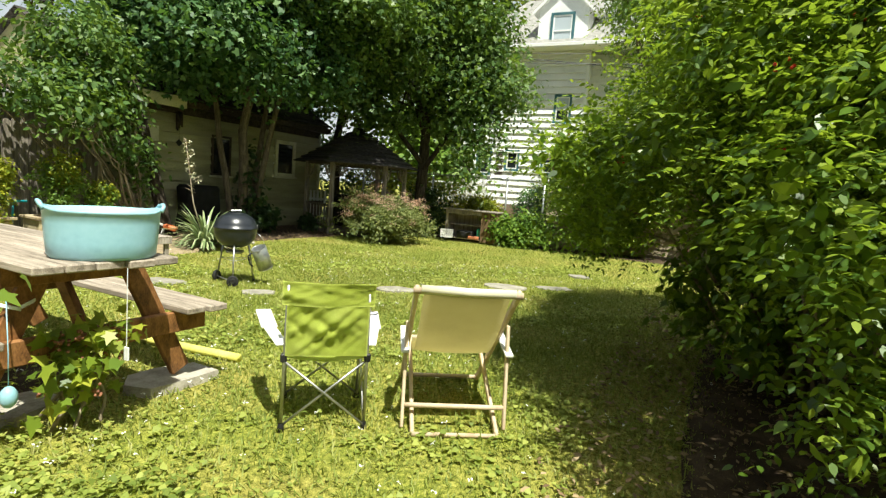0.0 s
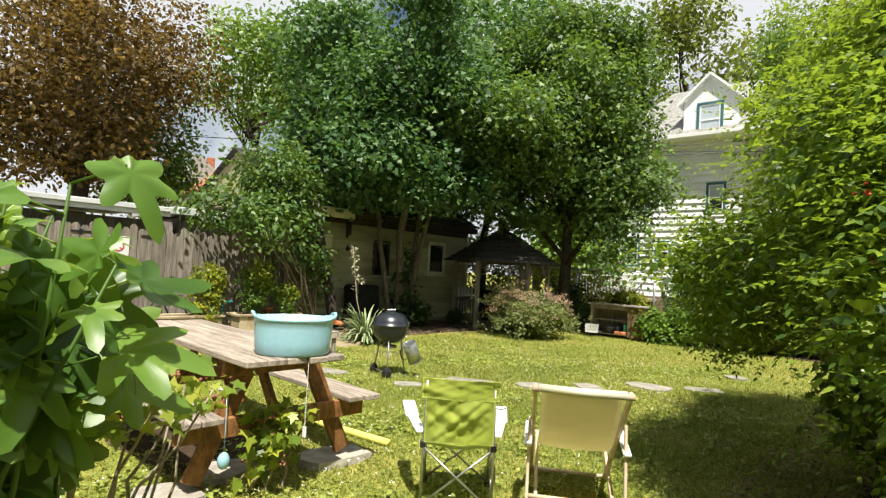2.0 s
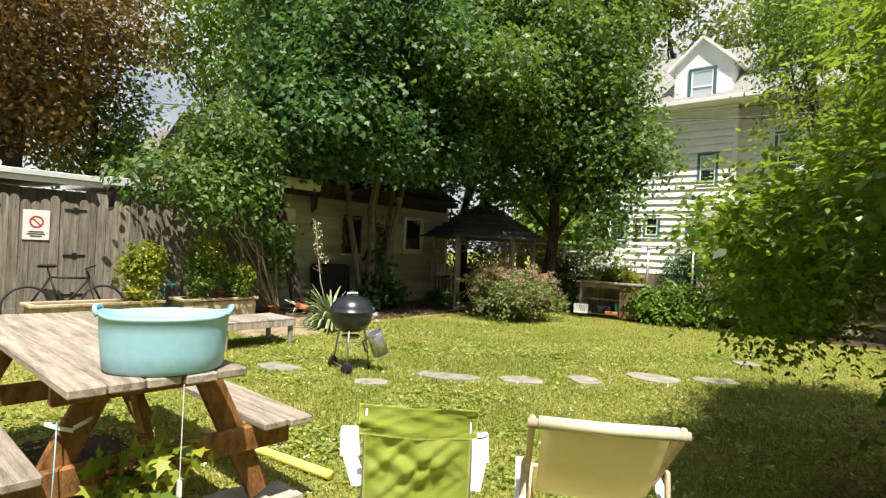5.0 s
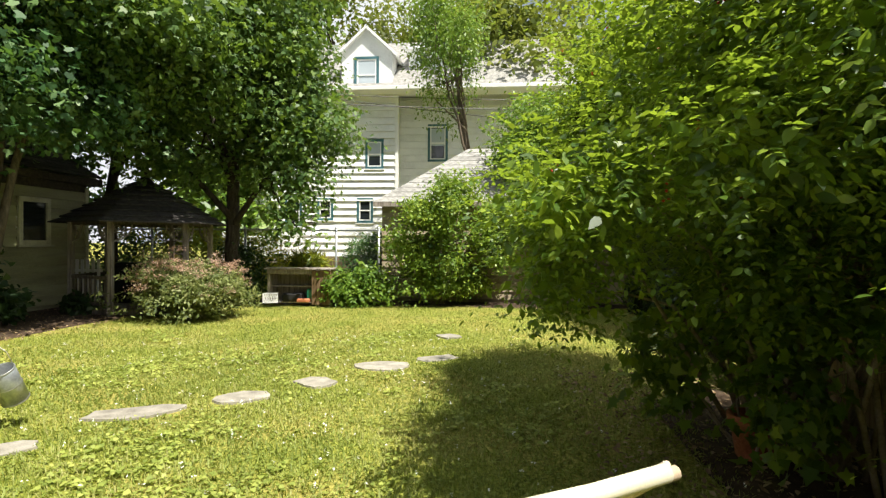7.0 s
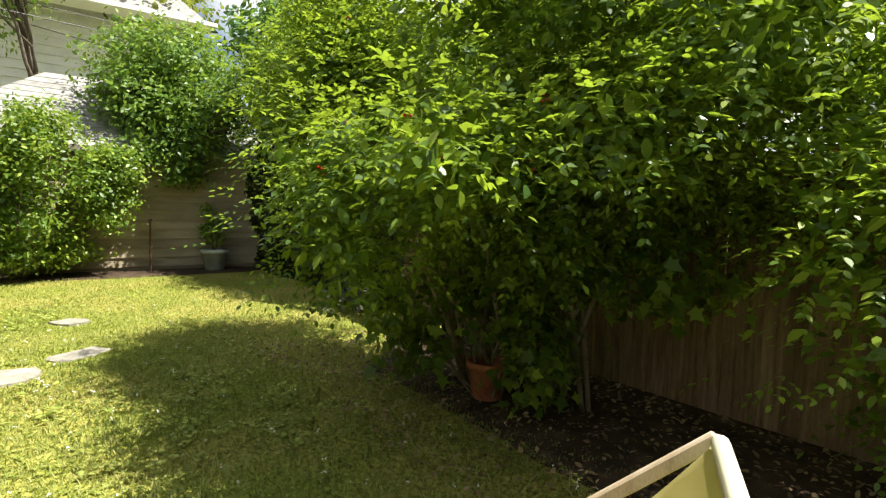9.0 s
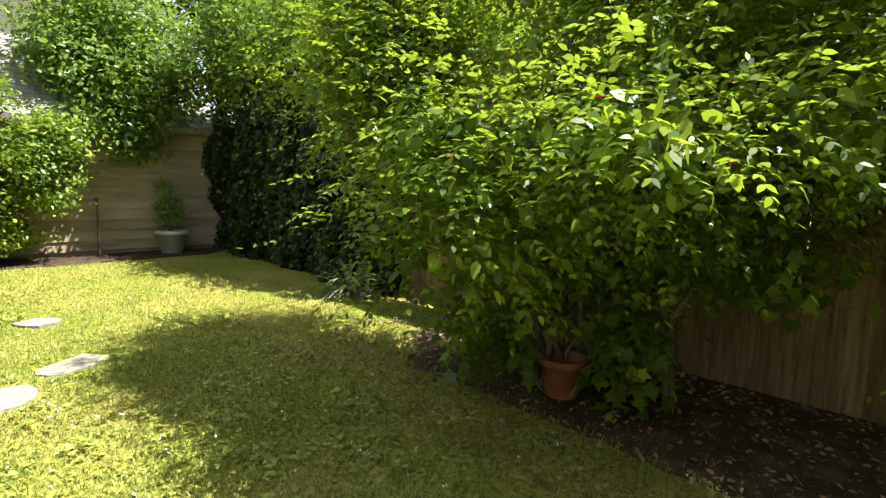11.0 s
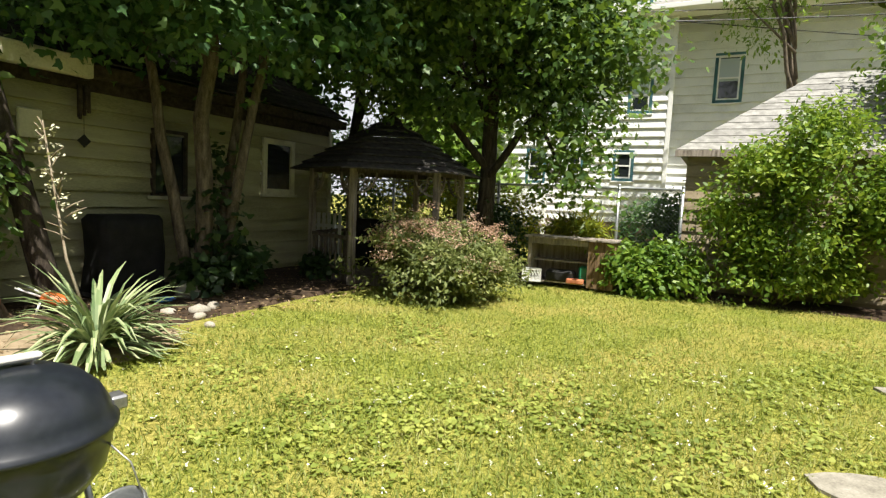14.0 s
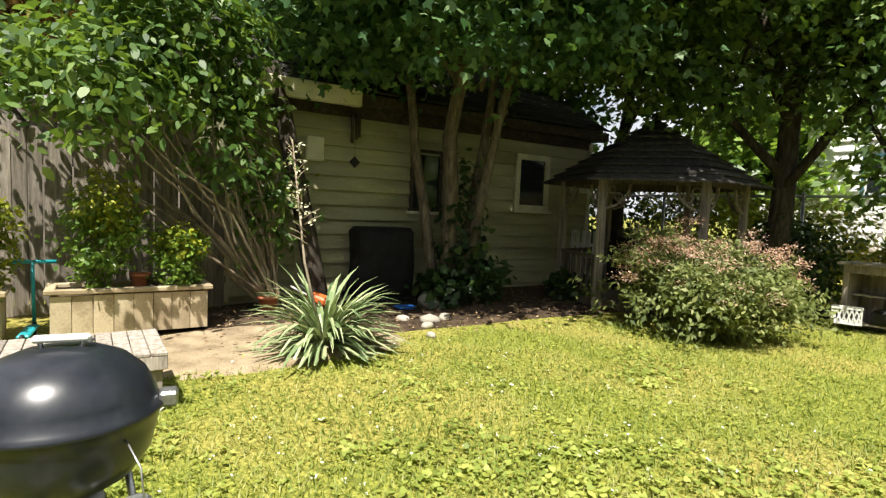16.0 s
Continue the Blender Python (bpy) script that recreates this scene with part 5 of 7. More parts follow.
# vine mass over shed and hedge
shrub("climbing_vine", tuple(lot(0.6, 16.7, 2.75)), [(np.array(lot(u, v, z)), r) for u, v, z, r in ((0.0, 16.6, 3.9, (0.8, 0.6, 0.6)), (0.3, 17.2, 4.8, (0.9, 0.8, 0.6)), (0.9, 15.75, 2.0, (0.32, 0.2, 0.55)), (0.3, 15.75, 2.6, (0.7, 0.25, 0.4)), (0.5, 16.2, 3.6, (1.0, 0.8, 0.8)), (1.3, 15.8, 3.3, (0.8, 0.6, 0.9)), (0.9, 15.6, 2.6, (0.45, 0.3, 0.6)), (2.2, 15.2, 3.7, (0.9, 1.0, 0.8)), (2.7, 13.6, 3.6, (0.6, 1.0, 0.7)), (2.8, 12.0, 3.4, (0.6, 1.0, 0.6)), (2.9, 10.5, 3.4, (0.6, 1.0, 0.7)), (1.0, 16.6, 4.6, (1.2, 0.9, 0.9)), (2.8, 14.5, 4.6, (0.9, 1.2, 0.8)), (3.0, 12.0, 4.3, (0.8, 1.4, 0.7)))], (4600, 8, 0.16), FRESH, "climbing vine piled over shed roof and hedge", ("oval", 0.12), 80, stems=13, bark=DARKBARK, floor=1.8, category="vine", stem_r=0.025)
# low bright plants beside the workbench
shrub("leafy_perennial", (1.15, 15.35, 0), [((0.85, 15.3, 0.55), (0.5, 0.4, 0.4)), ((1.5, 15.3, 0.6), (0.5, 0.4, 0.38)), ((1.15, 15.1, 0.35), (0.7, 0.4, 0.3))], (620, 7, 0.08), FRESH, "low bright green leafy plant beside the workbench", ("oval", 0.12), 84, stems=10, hang=0.6)
shrub("garden_shrub", tuple(lot(-4.1, 17.2)), [(np.array(lot(-4.1, 17.2, 0.9)), (0.8, 0.7, 0.8)), (np.array(lot(-3.7, 17.0, 1.3)), (0.5, 0.5, 0.5))], (600, 7, 0.1), MAPLE, "green shrub behind the chain-link fence", ("oval", 0.11), 86, stems=8)
shrub("garden_shrub", tuple(lot(-6.9, 15.1)), [(np.array(lot(-6.9, 15.0, 0.75)), (0.55, 0.5, 0.7))], (520, 7, 0.1), DARKLEAF, "dark green shrub beside the workbench", ("oval", 0.10), 88, stems=8)
shrub("garden_shrub", tuple(lot(-9.3, 16.8)), [(np.array(lot(-9.3, 16.8, 1.2)), (1.2, 0.6, 1.2)), (np.array(lot(-7.6, 17.2, 1.0)), (1.2, 0.6, 1.0))], (900, 7, 0.12), YELLOWLEAF, "yellow-green shrub behind the gazebo", ("oval", 0.12), 90, stems=8)
shrub("grassy_plant", tuple(lot(-5.2, 15.25)), [(np.array(lot(-5.3, 15.3, 0.95)), (0.5, 0.25, 0.35))], (150, 8, 0.06), YELLOWLEAF, "pale grassy plant behind the workbench", ("blade", 0.3), 92, stems=5, up=0.1)
# hedge-like closing planting at the back left
shrub("garden_shrub", tuple(lot(-13.0, 17.5)), [(np.array(lot(-12.5, 17.5, 1.6)), (2.2, 0.8, 1.7))], (900, 7, 0.14), DARKLEAF, "dark shrubs behind the garage corner", ("oval", 0.14), 94, stems=8)


def spirea():
    top = shrub("spirea_bush", (-2.15, 13.9, 0), lumps((-2.25, 13.8, 0.62), (1.12, 1.1, 0.56), 46, 0.24, 100) + [((-2.2, 13.75, 0.35), (1.15, 1.1, 0.35))], (2500, 9, 0.07), SPIREA, "rounded spirea bush with faded pink flower heads", ("diamond", 0.085), 101, stems=16, inner=0.6)
    g = np.random.default_rng(104)
    heads = []
    for _ in range(150):
        a, k = g.uniform(0, 2 * math.pi), math.sqrt(g.random())
        x, y = -0.1 + 1.18 * k * math.cos(a), -0.05 + 1.15 * k * math.sin(a)
        if noise.noise((x * 1.6, y * 1.6, 2.0)) < -0.12:
            continue
        z = 0.5 + 0.72 * math.sqrt(max(0, 1 - k * k)) + g.normal(0, 0.07) + 0.14 * noise.noise((x * 2.2, y * 2.2, 7.0))
        heads.append((x, y, z))
    heads = np.array(heads)
    pos = np.repeat(heads, 64, 0) + g.normal(0, 1, (len(heads) * 64, 3)) * np.array([0.065, 0.065, 0.03])
    out = np.tile(np.array([0, 0, 1.0]), (len(pos), 1))
    leaf_object("blossom", pos, out, 0.036, "diamond", BLOSSOM, top, 105, up=0.7)


spirea()

# bare-branched shrub before the grey fence and garage end
LIL = lot(-9.6, 7.9)
lil_blobs = [((-6.5, 8.9, 2.7), (0.75, 0.7, 0.65)), ((-6.7, 9.6, 3.0), (0.8, 0.8, 0.8)), ((-6.2, 8.4, 2.35), (0.55, 0.6, 0.5)), ((-6.6, 10.2, 2.8), (0.5, 0.5, 0.8)), ((-6.3, 9.9, 1.9), (0.35, 0.4, 0.5)), ((-7.0, 8.0, 2.6), (0.6, 0.6, 0.5)), ((-6.4, 10.5, 1.3), (0.3, 0.3, 0.5)), ((-6.8, 9.2, 3.6), (0.8, 0.9, 0.6))]
shrub("lilac_shrub", tuple(LIL), lil_blobs, (1150, 7, 0.13), MAPLE2, "tangled shrub with pale bare branches by the fence", ("oval", 0.13), 110, stems=26, hang=0.8, stem_r=0.022, inner=0.6)

# leaning dark trunk against the garage, with its leafless top
bm = bmesh.new()
woody(bm, lot(-9.55, 8.46, -0.05), lot(-9.95, 7.82, 3.3), 0.14, 0.10, 120, 0.06, 8, 10)
lean = tagged(mesh_ob("leaning_trunk", bm, DARKBARK, smooth=True), "dark leaning tree trunk before the garage wall", "tree trunk")


# ---- yucca with its flower stalk ----
def yucca(name, p, count, length, mat, label, seed, stalk):
    y = thing(name, at(p), label, "yucca")
    g = np.random.default_rng(seed)
    v = []
    for i in range(count):
        a = g.uniform(0, 2 * math.pi)
        el = g.uniform(0.15, 1.35)
        L = length * g.uniform(0.75, 1.15)
        w = 0.018 * g.uniform(0.7, 1.3)
        d = np.array([math.cos(a), math.sin(a), 0])
        sd = np.array([-math.sin(a), math.cos(a), 0])
        prev = None
        pos = np.array([0, 0, 0.04]) + d * 0.05
        ang = el
        for s in range(6):
            k = s / 5
            ww = w * (0.55 + 1.0 * math.sin(min(k * 1.8, 1.57))) * (1 - k ** 2.5) + 0.001
            l_, m_, r_ = pos - sd * ww + np.array([0, 0, ww * 0.35]), pos, pos + sd * ww + np.array([0, 0, ww * 0.35])
            if prev:
                v.append([prev[0], prev[1], m_, l_])
                v.append([prev[1], prev[2], r_, m_])
            prev = (l_, m_, r_)
            pos = pos + (d * math.cos(ang) + np.array([0, 0, 1]) * math.sin(ang)) * L / 5
            ang -= g.uniform(0.05, 0.62) * (1.5 - el * 0.6)
            pos[2] = max(pos[2], 0.03)
    poly_object("leaf_rosette", np.array(v), mat, y)
    if stalk:
        bm = bmesh.new()
        tube(bm, [(0, 0, 0.05), (-0.2, -0.08, 0.8), (-0.33, -0.15, 1.93)], [0.016, 0.012, 0.005], 6)
        for i in range(16):
            k = 0.5 + 0.5 * i / 16
            b = Vector((-0.34 * k, -0.15 * k, 1.93 * k))
            a = g.uniform(0, 6.28)
            tip = b + Vector((0.22 * (1.3 - k) * math.cos(a), 0.22 * (1.3 - k) * math.sin(a), 0.09))
            tube(bm, [b, b.lerp(tip, 0.5) + Vector((0, 0, 0.01)), tip], [0.006, 0.005, 0.003], 5)
        part("flower_stalk", bm, TWIG, y, "pale branching flower stalk", smooth=True)
        pts = []
        for i in range(34):
            k = g.uniform(0.6, 1.0)
            a = g.uniform(0, 6.28)
            pts.append((-0.34 * k + 0.16 * (1.3 - k) * math.cos(a), -0.15 * k + 0.16 * (1.3 - k) * math.sin(a), 1.93 * k + 0.03))
        pts = np.repeat(np.array(pts), 5, 0) + g.normal(0, 0.014, (170, 3))
        sprays = leaf_object("flower_spray", pts, np.tile(np.array([0, 0, 1.0]), (170, 1)), 0.036, "oval", BUD, y, seed, up=0.2, hang=1)
        tagged(sprays, "faded pale buds", kind="stuff")
    return y


yucca("yucca", (-4.60, 9.80, 0.045), 200, 0.82, YUCCALEAF, "spiky grey-green yucca with a flower stalk", 130, True)
yucca("yucca", (5.15, 8.75, 0.03), 70, 0.6, STRAP, "dull strap-leaved plant before the ivy hedge", 133, False)


# ---- flagstones ----
def flagstone(x, y, w, d, turn, seed, mat=STONE, z=0.012, name="flagstone", label="irregular pale flagstone set in the lawn", group="stepping stones", n=11):
    bm = bmesh.new()
    rng = random.Random(seed)
    lo, hi = [], []
    for i in range(n):
        a = i * 2 * math.pi / n + rng.uniform(-0.24, 0.24)
        r = rng.uniform(0.80, 1.10) / max(abs(math.cos(a)) ** 3 + abs(math.sin(a)) ** 3, 0.3) ** 0.33
        px, py = w / 2 * r * math.cos(a), d / 2 * r * math.sin(a)
        hi.append(bm.verts.new((px * 0.96, py * 0.96, 0.03 + rng.uniform(-0.002, 0.002))))
        lo.append(bm.verts.new((px, py, -0.08)))
    mid = bm.verts.new((0, 0, 0.032))
    for i in range(n):
        j = (i + 1) % n
        bm.faces.new((lo[i], lo[j], hi[j], hi[i]))
        bm.faces.new((hi[i], hi[j], mid))
    ob = mesh_ob(name, bm, mat)
    ob.matrix_basis = at((x, y, z - 0.023), turn)
    return tagged(ob, label, "paving stone", group)


STEPS = ((-3.36, 6.72, 0.62, 0.40, 0), (-2.04, 6.66, 0.42, 0.3, 20), (-1.39, 7.4, 0.85, 0.36, 8), (-0.57, 7.7, 0.56, 0.42, 15), (0.16, 8.14, 0.42, 0.55, 30), (0.95, 8.76, 0.68, 0.55, -10), (1.70, 9.04, 0.62, 0.36, 15), (2.28, 10.67, 0.40, 0.42, 10))
for i, (x, y, w, d, turn) in enumerate(STEPS):
    flagstone(x, y, w, d, turn, 200 + i)
flagstone(-1.24, 3.72, 0.62, 0.42, 60, 220, CONCRETE, 0.055, "paver", "concrete paver under the picnic table leg", "table pavers", 8)
flagstone(-1.70, 2.52, 0.5, 0.42, 60, 221, CONCRETE, 0.055, "paver", "concrete paver under the picnic table leg", "table pavers", 8)
flagstone(-1.52, 2.25, 0.5, 0.36, 60, 222, CONCRETE, 0.04, "paver", "concrete paver beside the picnic table leg", "table pavers", 8)
flagstone(-1.75, 3.05, 0.5, 0.4, 65, 223, CONCRETE, 0.04, "paver", "worn concrete paver beside the picnic table", "table pavers", 8)


# ---- picnic table ----
def picnic_table():
    # local x runs along the table from its near end, y across it
    w = Vector((0.353, 0.936, 0))
    turn = math.degrees(math.atan2(w.y, w.x)) - 90
    t = thing("picnic_table", at((-1.08, 3.06, 0.075), turn), "weathered wooden picnic table with orange-stained legs", "picnic table")
    L, H, S = 2.42, 0.875, 0.49
    top = board_mesh("plank", (L, 0.14, 0.042), TABLETOP, 0.007)
    rng = random.Random(8)
    for i in range(5):
        share("plank", top, t, Matrix.Translation((-L / 2 + 0.10 + rng.uniform(-0.015, 0.02), (i - 2) * 0.147 - 0.12, H - 0.021 + rng.uniform(-0.002, 0.002))))
    for s in (-1, 1):
        for j in (0, 1):
            share("bench_plank", top, t, Matrix.Translation((-L / 2 - 0.12 + rng.uniform(-0.02, 0.02), s * (0.565 + 0.147 * j), S - 0.021)))
    for x in (-0.34, -L + 0.34):
        for s in (-1, 1):
            bm = bmesh.new()
            beam(bm, (x, s * 0.60, 0.03), (x, s * 0.22, H - 0.045), 0.045, 0.13, up=(0, 1, 0.4), bevel=0.006)
            part("leg", bm, STAINED, t)
        bm = bmesh.new()
        beam(bm, (x + 0.047, -0.74, S - 0.115), (x + 0.047, 0.74, S - 0.115), 0.045, 0.135, bevel=0.006)
        part("bench_bearer", bm, STAINED, t)
        bm = bmesh.new()
        beam(bm, (x + 0.047, -0.45, H - 0.10), (x + 0.047, 0.26, H - 0.10), 0.045, 0.11, bevel=0.006)
        part("top_bearer", bm, STAINED, t)
    for x0, x1 in ((-0.36, -0.72), (-L + 0.36, -L + 0.72)):
        bm = bmesh.new()
        beam(bm, (x0, 0, S - 0.1), (x1, 0, H - 0.06), 0.08, 0.04, up=(0, 1, 0))
        part("brace", bm, STAINED, t)
    bm = bmesh.new()
    rr = random.Random(2)
    for i in range(3):
        z = 0.60 + i * 0.012 + rr.uniform(-0.01, 0.01)
        pts = [(-0.34 + 0.07 * math.cos(k * math.pi / 5), -0.36 + 0.09 * math.sin(k * math.pi / 5), z + 0.02 * math.sin(k)) for k in range(11)]
        tube(bm, pts, 0.004, 5)
    part("rope", bm, WHITECLOTH, t, "white rope wound round a leg", smooth=True)
    bm = bmesh.new()
    tube(bm, [(-0.28, -0.42, 0.66), (-0.22, -0.44, 0.4), (-0.2, -0.45, 0.22)], 0.003, 4)
    bmesh.ops.create_uvsphere(bm, u_segments=12, v_segments=8, radius=0.04, matrix=Matrix.Translation((-0.2, -0.45, 0.19)) @ Matrix.Diagonal((1, 1, 1.4, 1)))
    part("hanging_bauble", bm, TUBBLUE, t, "small blue hanging ornament", smooth=True)
    bm = bmesh.new()
    tube(bm, [(0.105, -0.05, H - 0.04), (0.104, -0.05, 0.42)], 0.0022, 4)
    box(bm, (0.104, -0.05, 0.38), (0.03, 0.01, 0.07))
    part("hanging_string", bm, WHITECLOTH, t, "thin hanging string with a tag")
    return t


picnic_table()


def tub():
    w = thing("oval_tub", at((-1.18, 3.03, 0.952), 44) @ Matrix.Diagonal((1, 1, 1.06, 1)), "light blue oval plastic tub on the picnic table", "tub")
    n = 40
    a, b = 0.268, 0.205
    prof = [(0.0, 0.0), (0.88, 0.0), (0.93, 0.015), (0.955, 0.08), (0.985, 0.17), (1.0, 0.218), (1.035, 0.224), (1.035, 0.236), (0.985, 0.238), (0.965, 0.17), (0.90, 0.03), (0.0, 0.025)]
    bm = bmesh.new()
    lathe(bm, [(r if r else 0.001, z) for r, z in prof], n, sx=a, sy=b)
    for v in bm.verts:
        if v.co.z > 0.21:
            k = abs(v.co.x / a)
            v.co.z += 0.016 * max(0, (k - 0.8) / 0.23)
    bmesh.ops.remove_doubles(bm, verts=bm.verts, dist=0.0005)
    part("body", bm, TUBBLUE, w, smooth=True)
    for s in (-1, 1):
        bm = bmesh.new()
        pts = [(s * (a * 0.97), -0.075, 0.236), (s * (a * 1.02), -0.06, 0.258), (s * (a * 1.05), 0, 0.266), (s * (a * 1.02), 0.06, 0.258), (s * (a * 0.97), 0.075, 0.236)]
        tube(bm, pts, 0.011, 8)
        part("handle", bm, TUBBLUE, w, smooth=True)


tub()

# yellow foam noodle on the grass
bm = bmesh.new()
tube(bm, [(-2.35, 4.5, 0.04), (-1.9, 4.42, 0.04), (-1.5, 4.34, 0.04), (-1.02, 4.24, 0.042)], [0.032, 0.033, 0.033, 0.032], 10)
tagged(mesh_ob("pool_noodle", bm, NOODLE, smooth=True), "yellow foam pool noodle lying on the grass", "pool noodle")


# ---- folding camp chair, its back to the table's side ----
def camp_chair():
    c = thing("camp_chair", at((-0.13, 3.59, 0), 21), "lime green folding camp chair with white armrests", "chair")
    # local y points forward, the back is at y = -0.3
    w, yb, yf = 0.235, -0.27, 0.22
    feet = {(-1, -1): (-w, yb), (1, -1): (w, yb), (-1, 1): (-w, yf), (1, 1): (w, yf)}
    for s in (-1, 1):
        bm = bmesh.new()
        tube(bm, [(s * w, yb, 0.02), (s * w * 0.98, yb - 0.005, 0.45), (s * w * 0.95, yb - 0.04, 0.86)], 0.0095, 8)
        part("back_post", bm, STEEL, c, smooth=True)
        bm = bmesh.new()
        tube(bm, [(s * w, yf, 0.02), (s * w * 1.02, yf, 0.58)], 0.0095, 8)
        part("front_post", bm, STEEL, c, smooth=True)
    for a, b in (((-w, yb, 0.03), (w, yb, 0.42)), ((w, yb, 0.03), (-w, yb, 0.42)), ((-w, yf, 0.03), (w, yf, 0.40)), ((w, yf, 0.03), (-w, yf, 0.40)), ((-w, yb, 0.03), (-w, yf, 0.40)), ((-w, yf, 0.03), (-w, yb, 0.42)), ((w, yb, 0.03), (w, yf, 0.40)), ((w, yf, 0.03), (w, yb, 0.42))):
        bm = bmesh.new()
        off = 0.008 if a[0] < b[0] or a[1] < b[1] else -0.008
        tube(bm, [Vector(a) + Vector((0, off, 0)), Vector(b) + Vector((0, off, 0))], 0.0075, 6)
        part("cross_brace", bm, STEEL, c, smooth=True)
    for (x, y) in feet.values():
        bm = bmesh.new()
        lathe(bm, [(0.001, 0), (0.02, 0), (0.018, 0.03), (0.012, 0.05)], 10, (x, y, 0))
        part("foot", bm, BLACKPLASTIC, c, smooth=True)
    for s in (-1, 1):
        bm = bmesh.new()
        box(bm, (s * w, yb, 0.435), (0.035, 0.035, 0.05), None, 0.006)
        part("joint", bm, BLACKPLASTIC, c)
    # creased cloth: back and seat as grids
    def cloth(fn, nx, ny, thick, seed):
        bm = bmesh.new()
        rows = []
        for j in range(ny + 1):
            row = []
            for i in range(nx + 1):
                p, nrm, amp = fn(i / nx, j / ny)
                k = 0.5 * noise.noise((i / nx * 2.1 + seed, j / ny * 2.4, 0.3)) - 1.1 * abs(noise.noise((i / nx * 2.6 + j / ny * 2.9, seed, j / ny * 1.5))) - 0.8 * abs(noise.noise((i / nx * 5.5 - j / ny * 4.0, seed + 3, 0.7))) + 0.45
                row.append(bm.verts.new(Vector(p) + Vector(nrm) * amp * k))
            rows.append(row)
        for j in range(ny):
            for i in range(nx):
                bm.faces.new((rows[j][i], rows[j][i + 1], rows[j + 1][i + 1], rows[j + 1][i]))
        bmesh.ops.solidify(bm, geom=bm.faces[:], thickness=thick)
        return bm
    part("backrest", cloth(lambda u, k: ((w * 0.97 * (2 * u - 1), yb - 0.02 - 0.02 * k, 0.45 + 0.30 * k), (0, 1, 0), 0.045 * math.sin(math.pi * u) ** 0.5 * (0.35 + math.sin(math.pi * k))), 40, 30, 0.003, 4.0), LIMECLOTH, c, smooth=True)
    part("back_pocket_flap", cloth(lambda u, k: ((w * 1.08 * (2 * u - 1), yb - 0.046 - 0.006 * k, 0.735 + 0.135 * k + 0.012 * abs(2 * u - 1)), (0, 1, 0), 0.022), 36, 12, 0.006, 7.0), LIMECLOTH, c, "lime green head band sleeve", smooth=True)
    part("seat", cloth(lambda u, k: ((w * (2 * u - 1), yb + (yf - yb) * k, 0.435 - 0.07 * math.sin(math.pi * u) * math.sin(math.pi * min(k + 0.1, 1)) + 0.0), (0, 0, 1), 0.01), 18, 16, 0.003, 9.0), LIMECLOTH, c, smooth=True)
    for s in (-1, 1):
        bm = bmesh.new()
        out = 0.13 if s < 0 else 0.05
        pts = [(s * (w + 0.01), yb - 0.0, 0.51), (s * (w + 0.03 + out * 0.5), -0.03, 0.545), (s * (w + 0.03 + out), yf + 0.12, 0.56)]
        for a, b in zip(pts, pts[1:]):
            beam(bm, a, b, 0.07 if a is pts[0] else 0.095, 0.014, bevel=0.005)
        part("armrest", bm, WHITECLOTH, c, "white padded armrest")
    bm = bmesh.new()
    lathe(bm, [(0.001, -0.07), (0.036, -0.07), (0.042, 0.012), (0.050, 0.014), (0.044, 0.018), (0.036, -0.06), (0.001, -0.062)], 18, (w + 0.07, yf + 0.06, 0.552))
    part("cup_holder", bm, BLACKPLASTIC, c, "black mesh cup holder", smooth=True)


camp_chair()


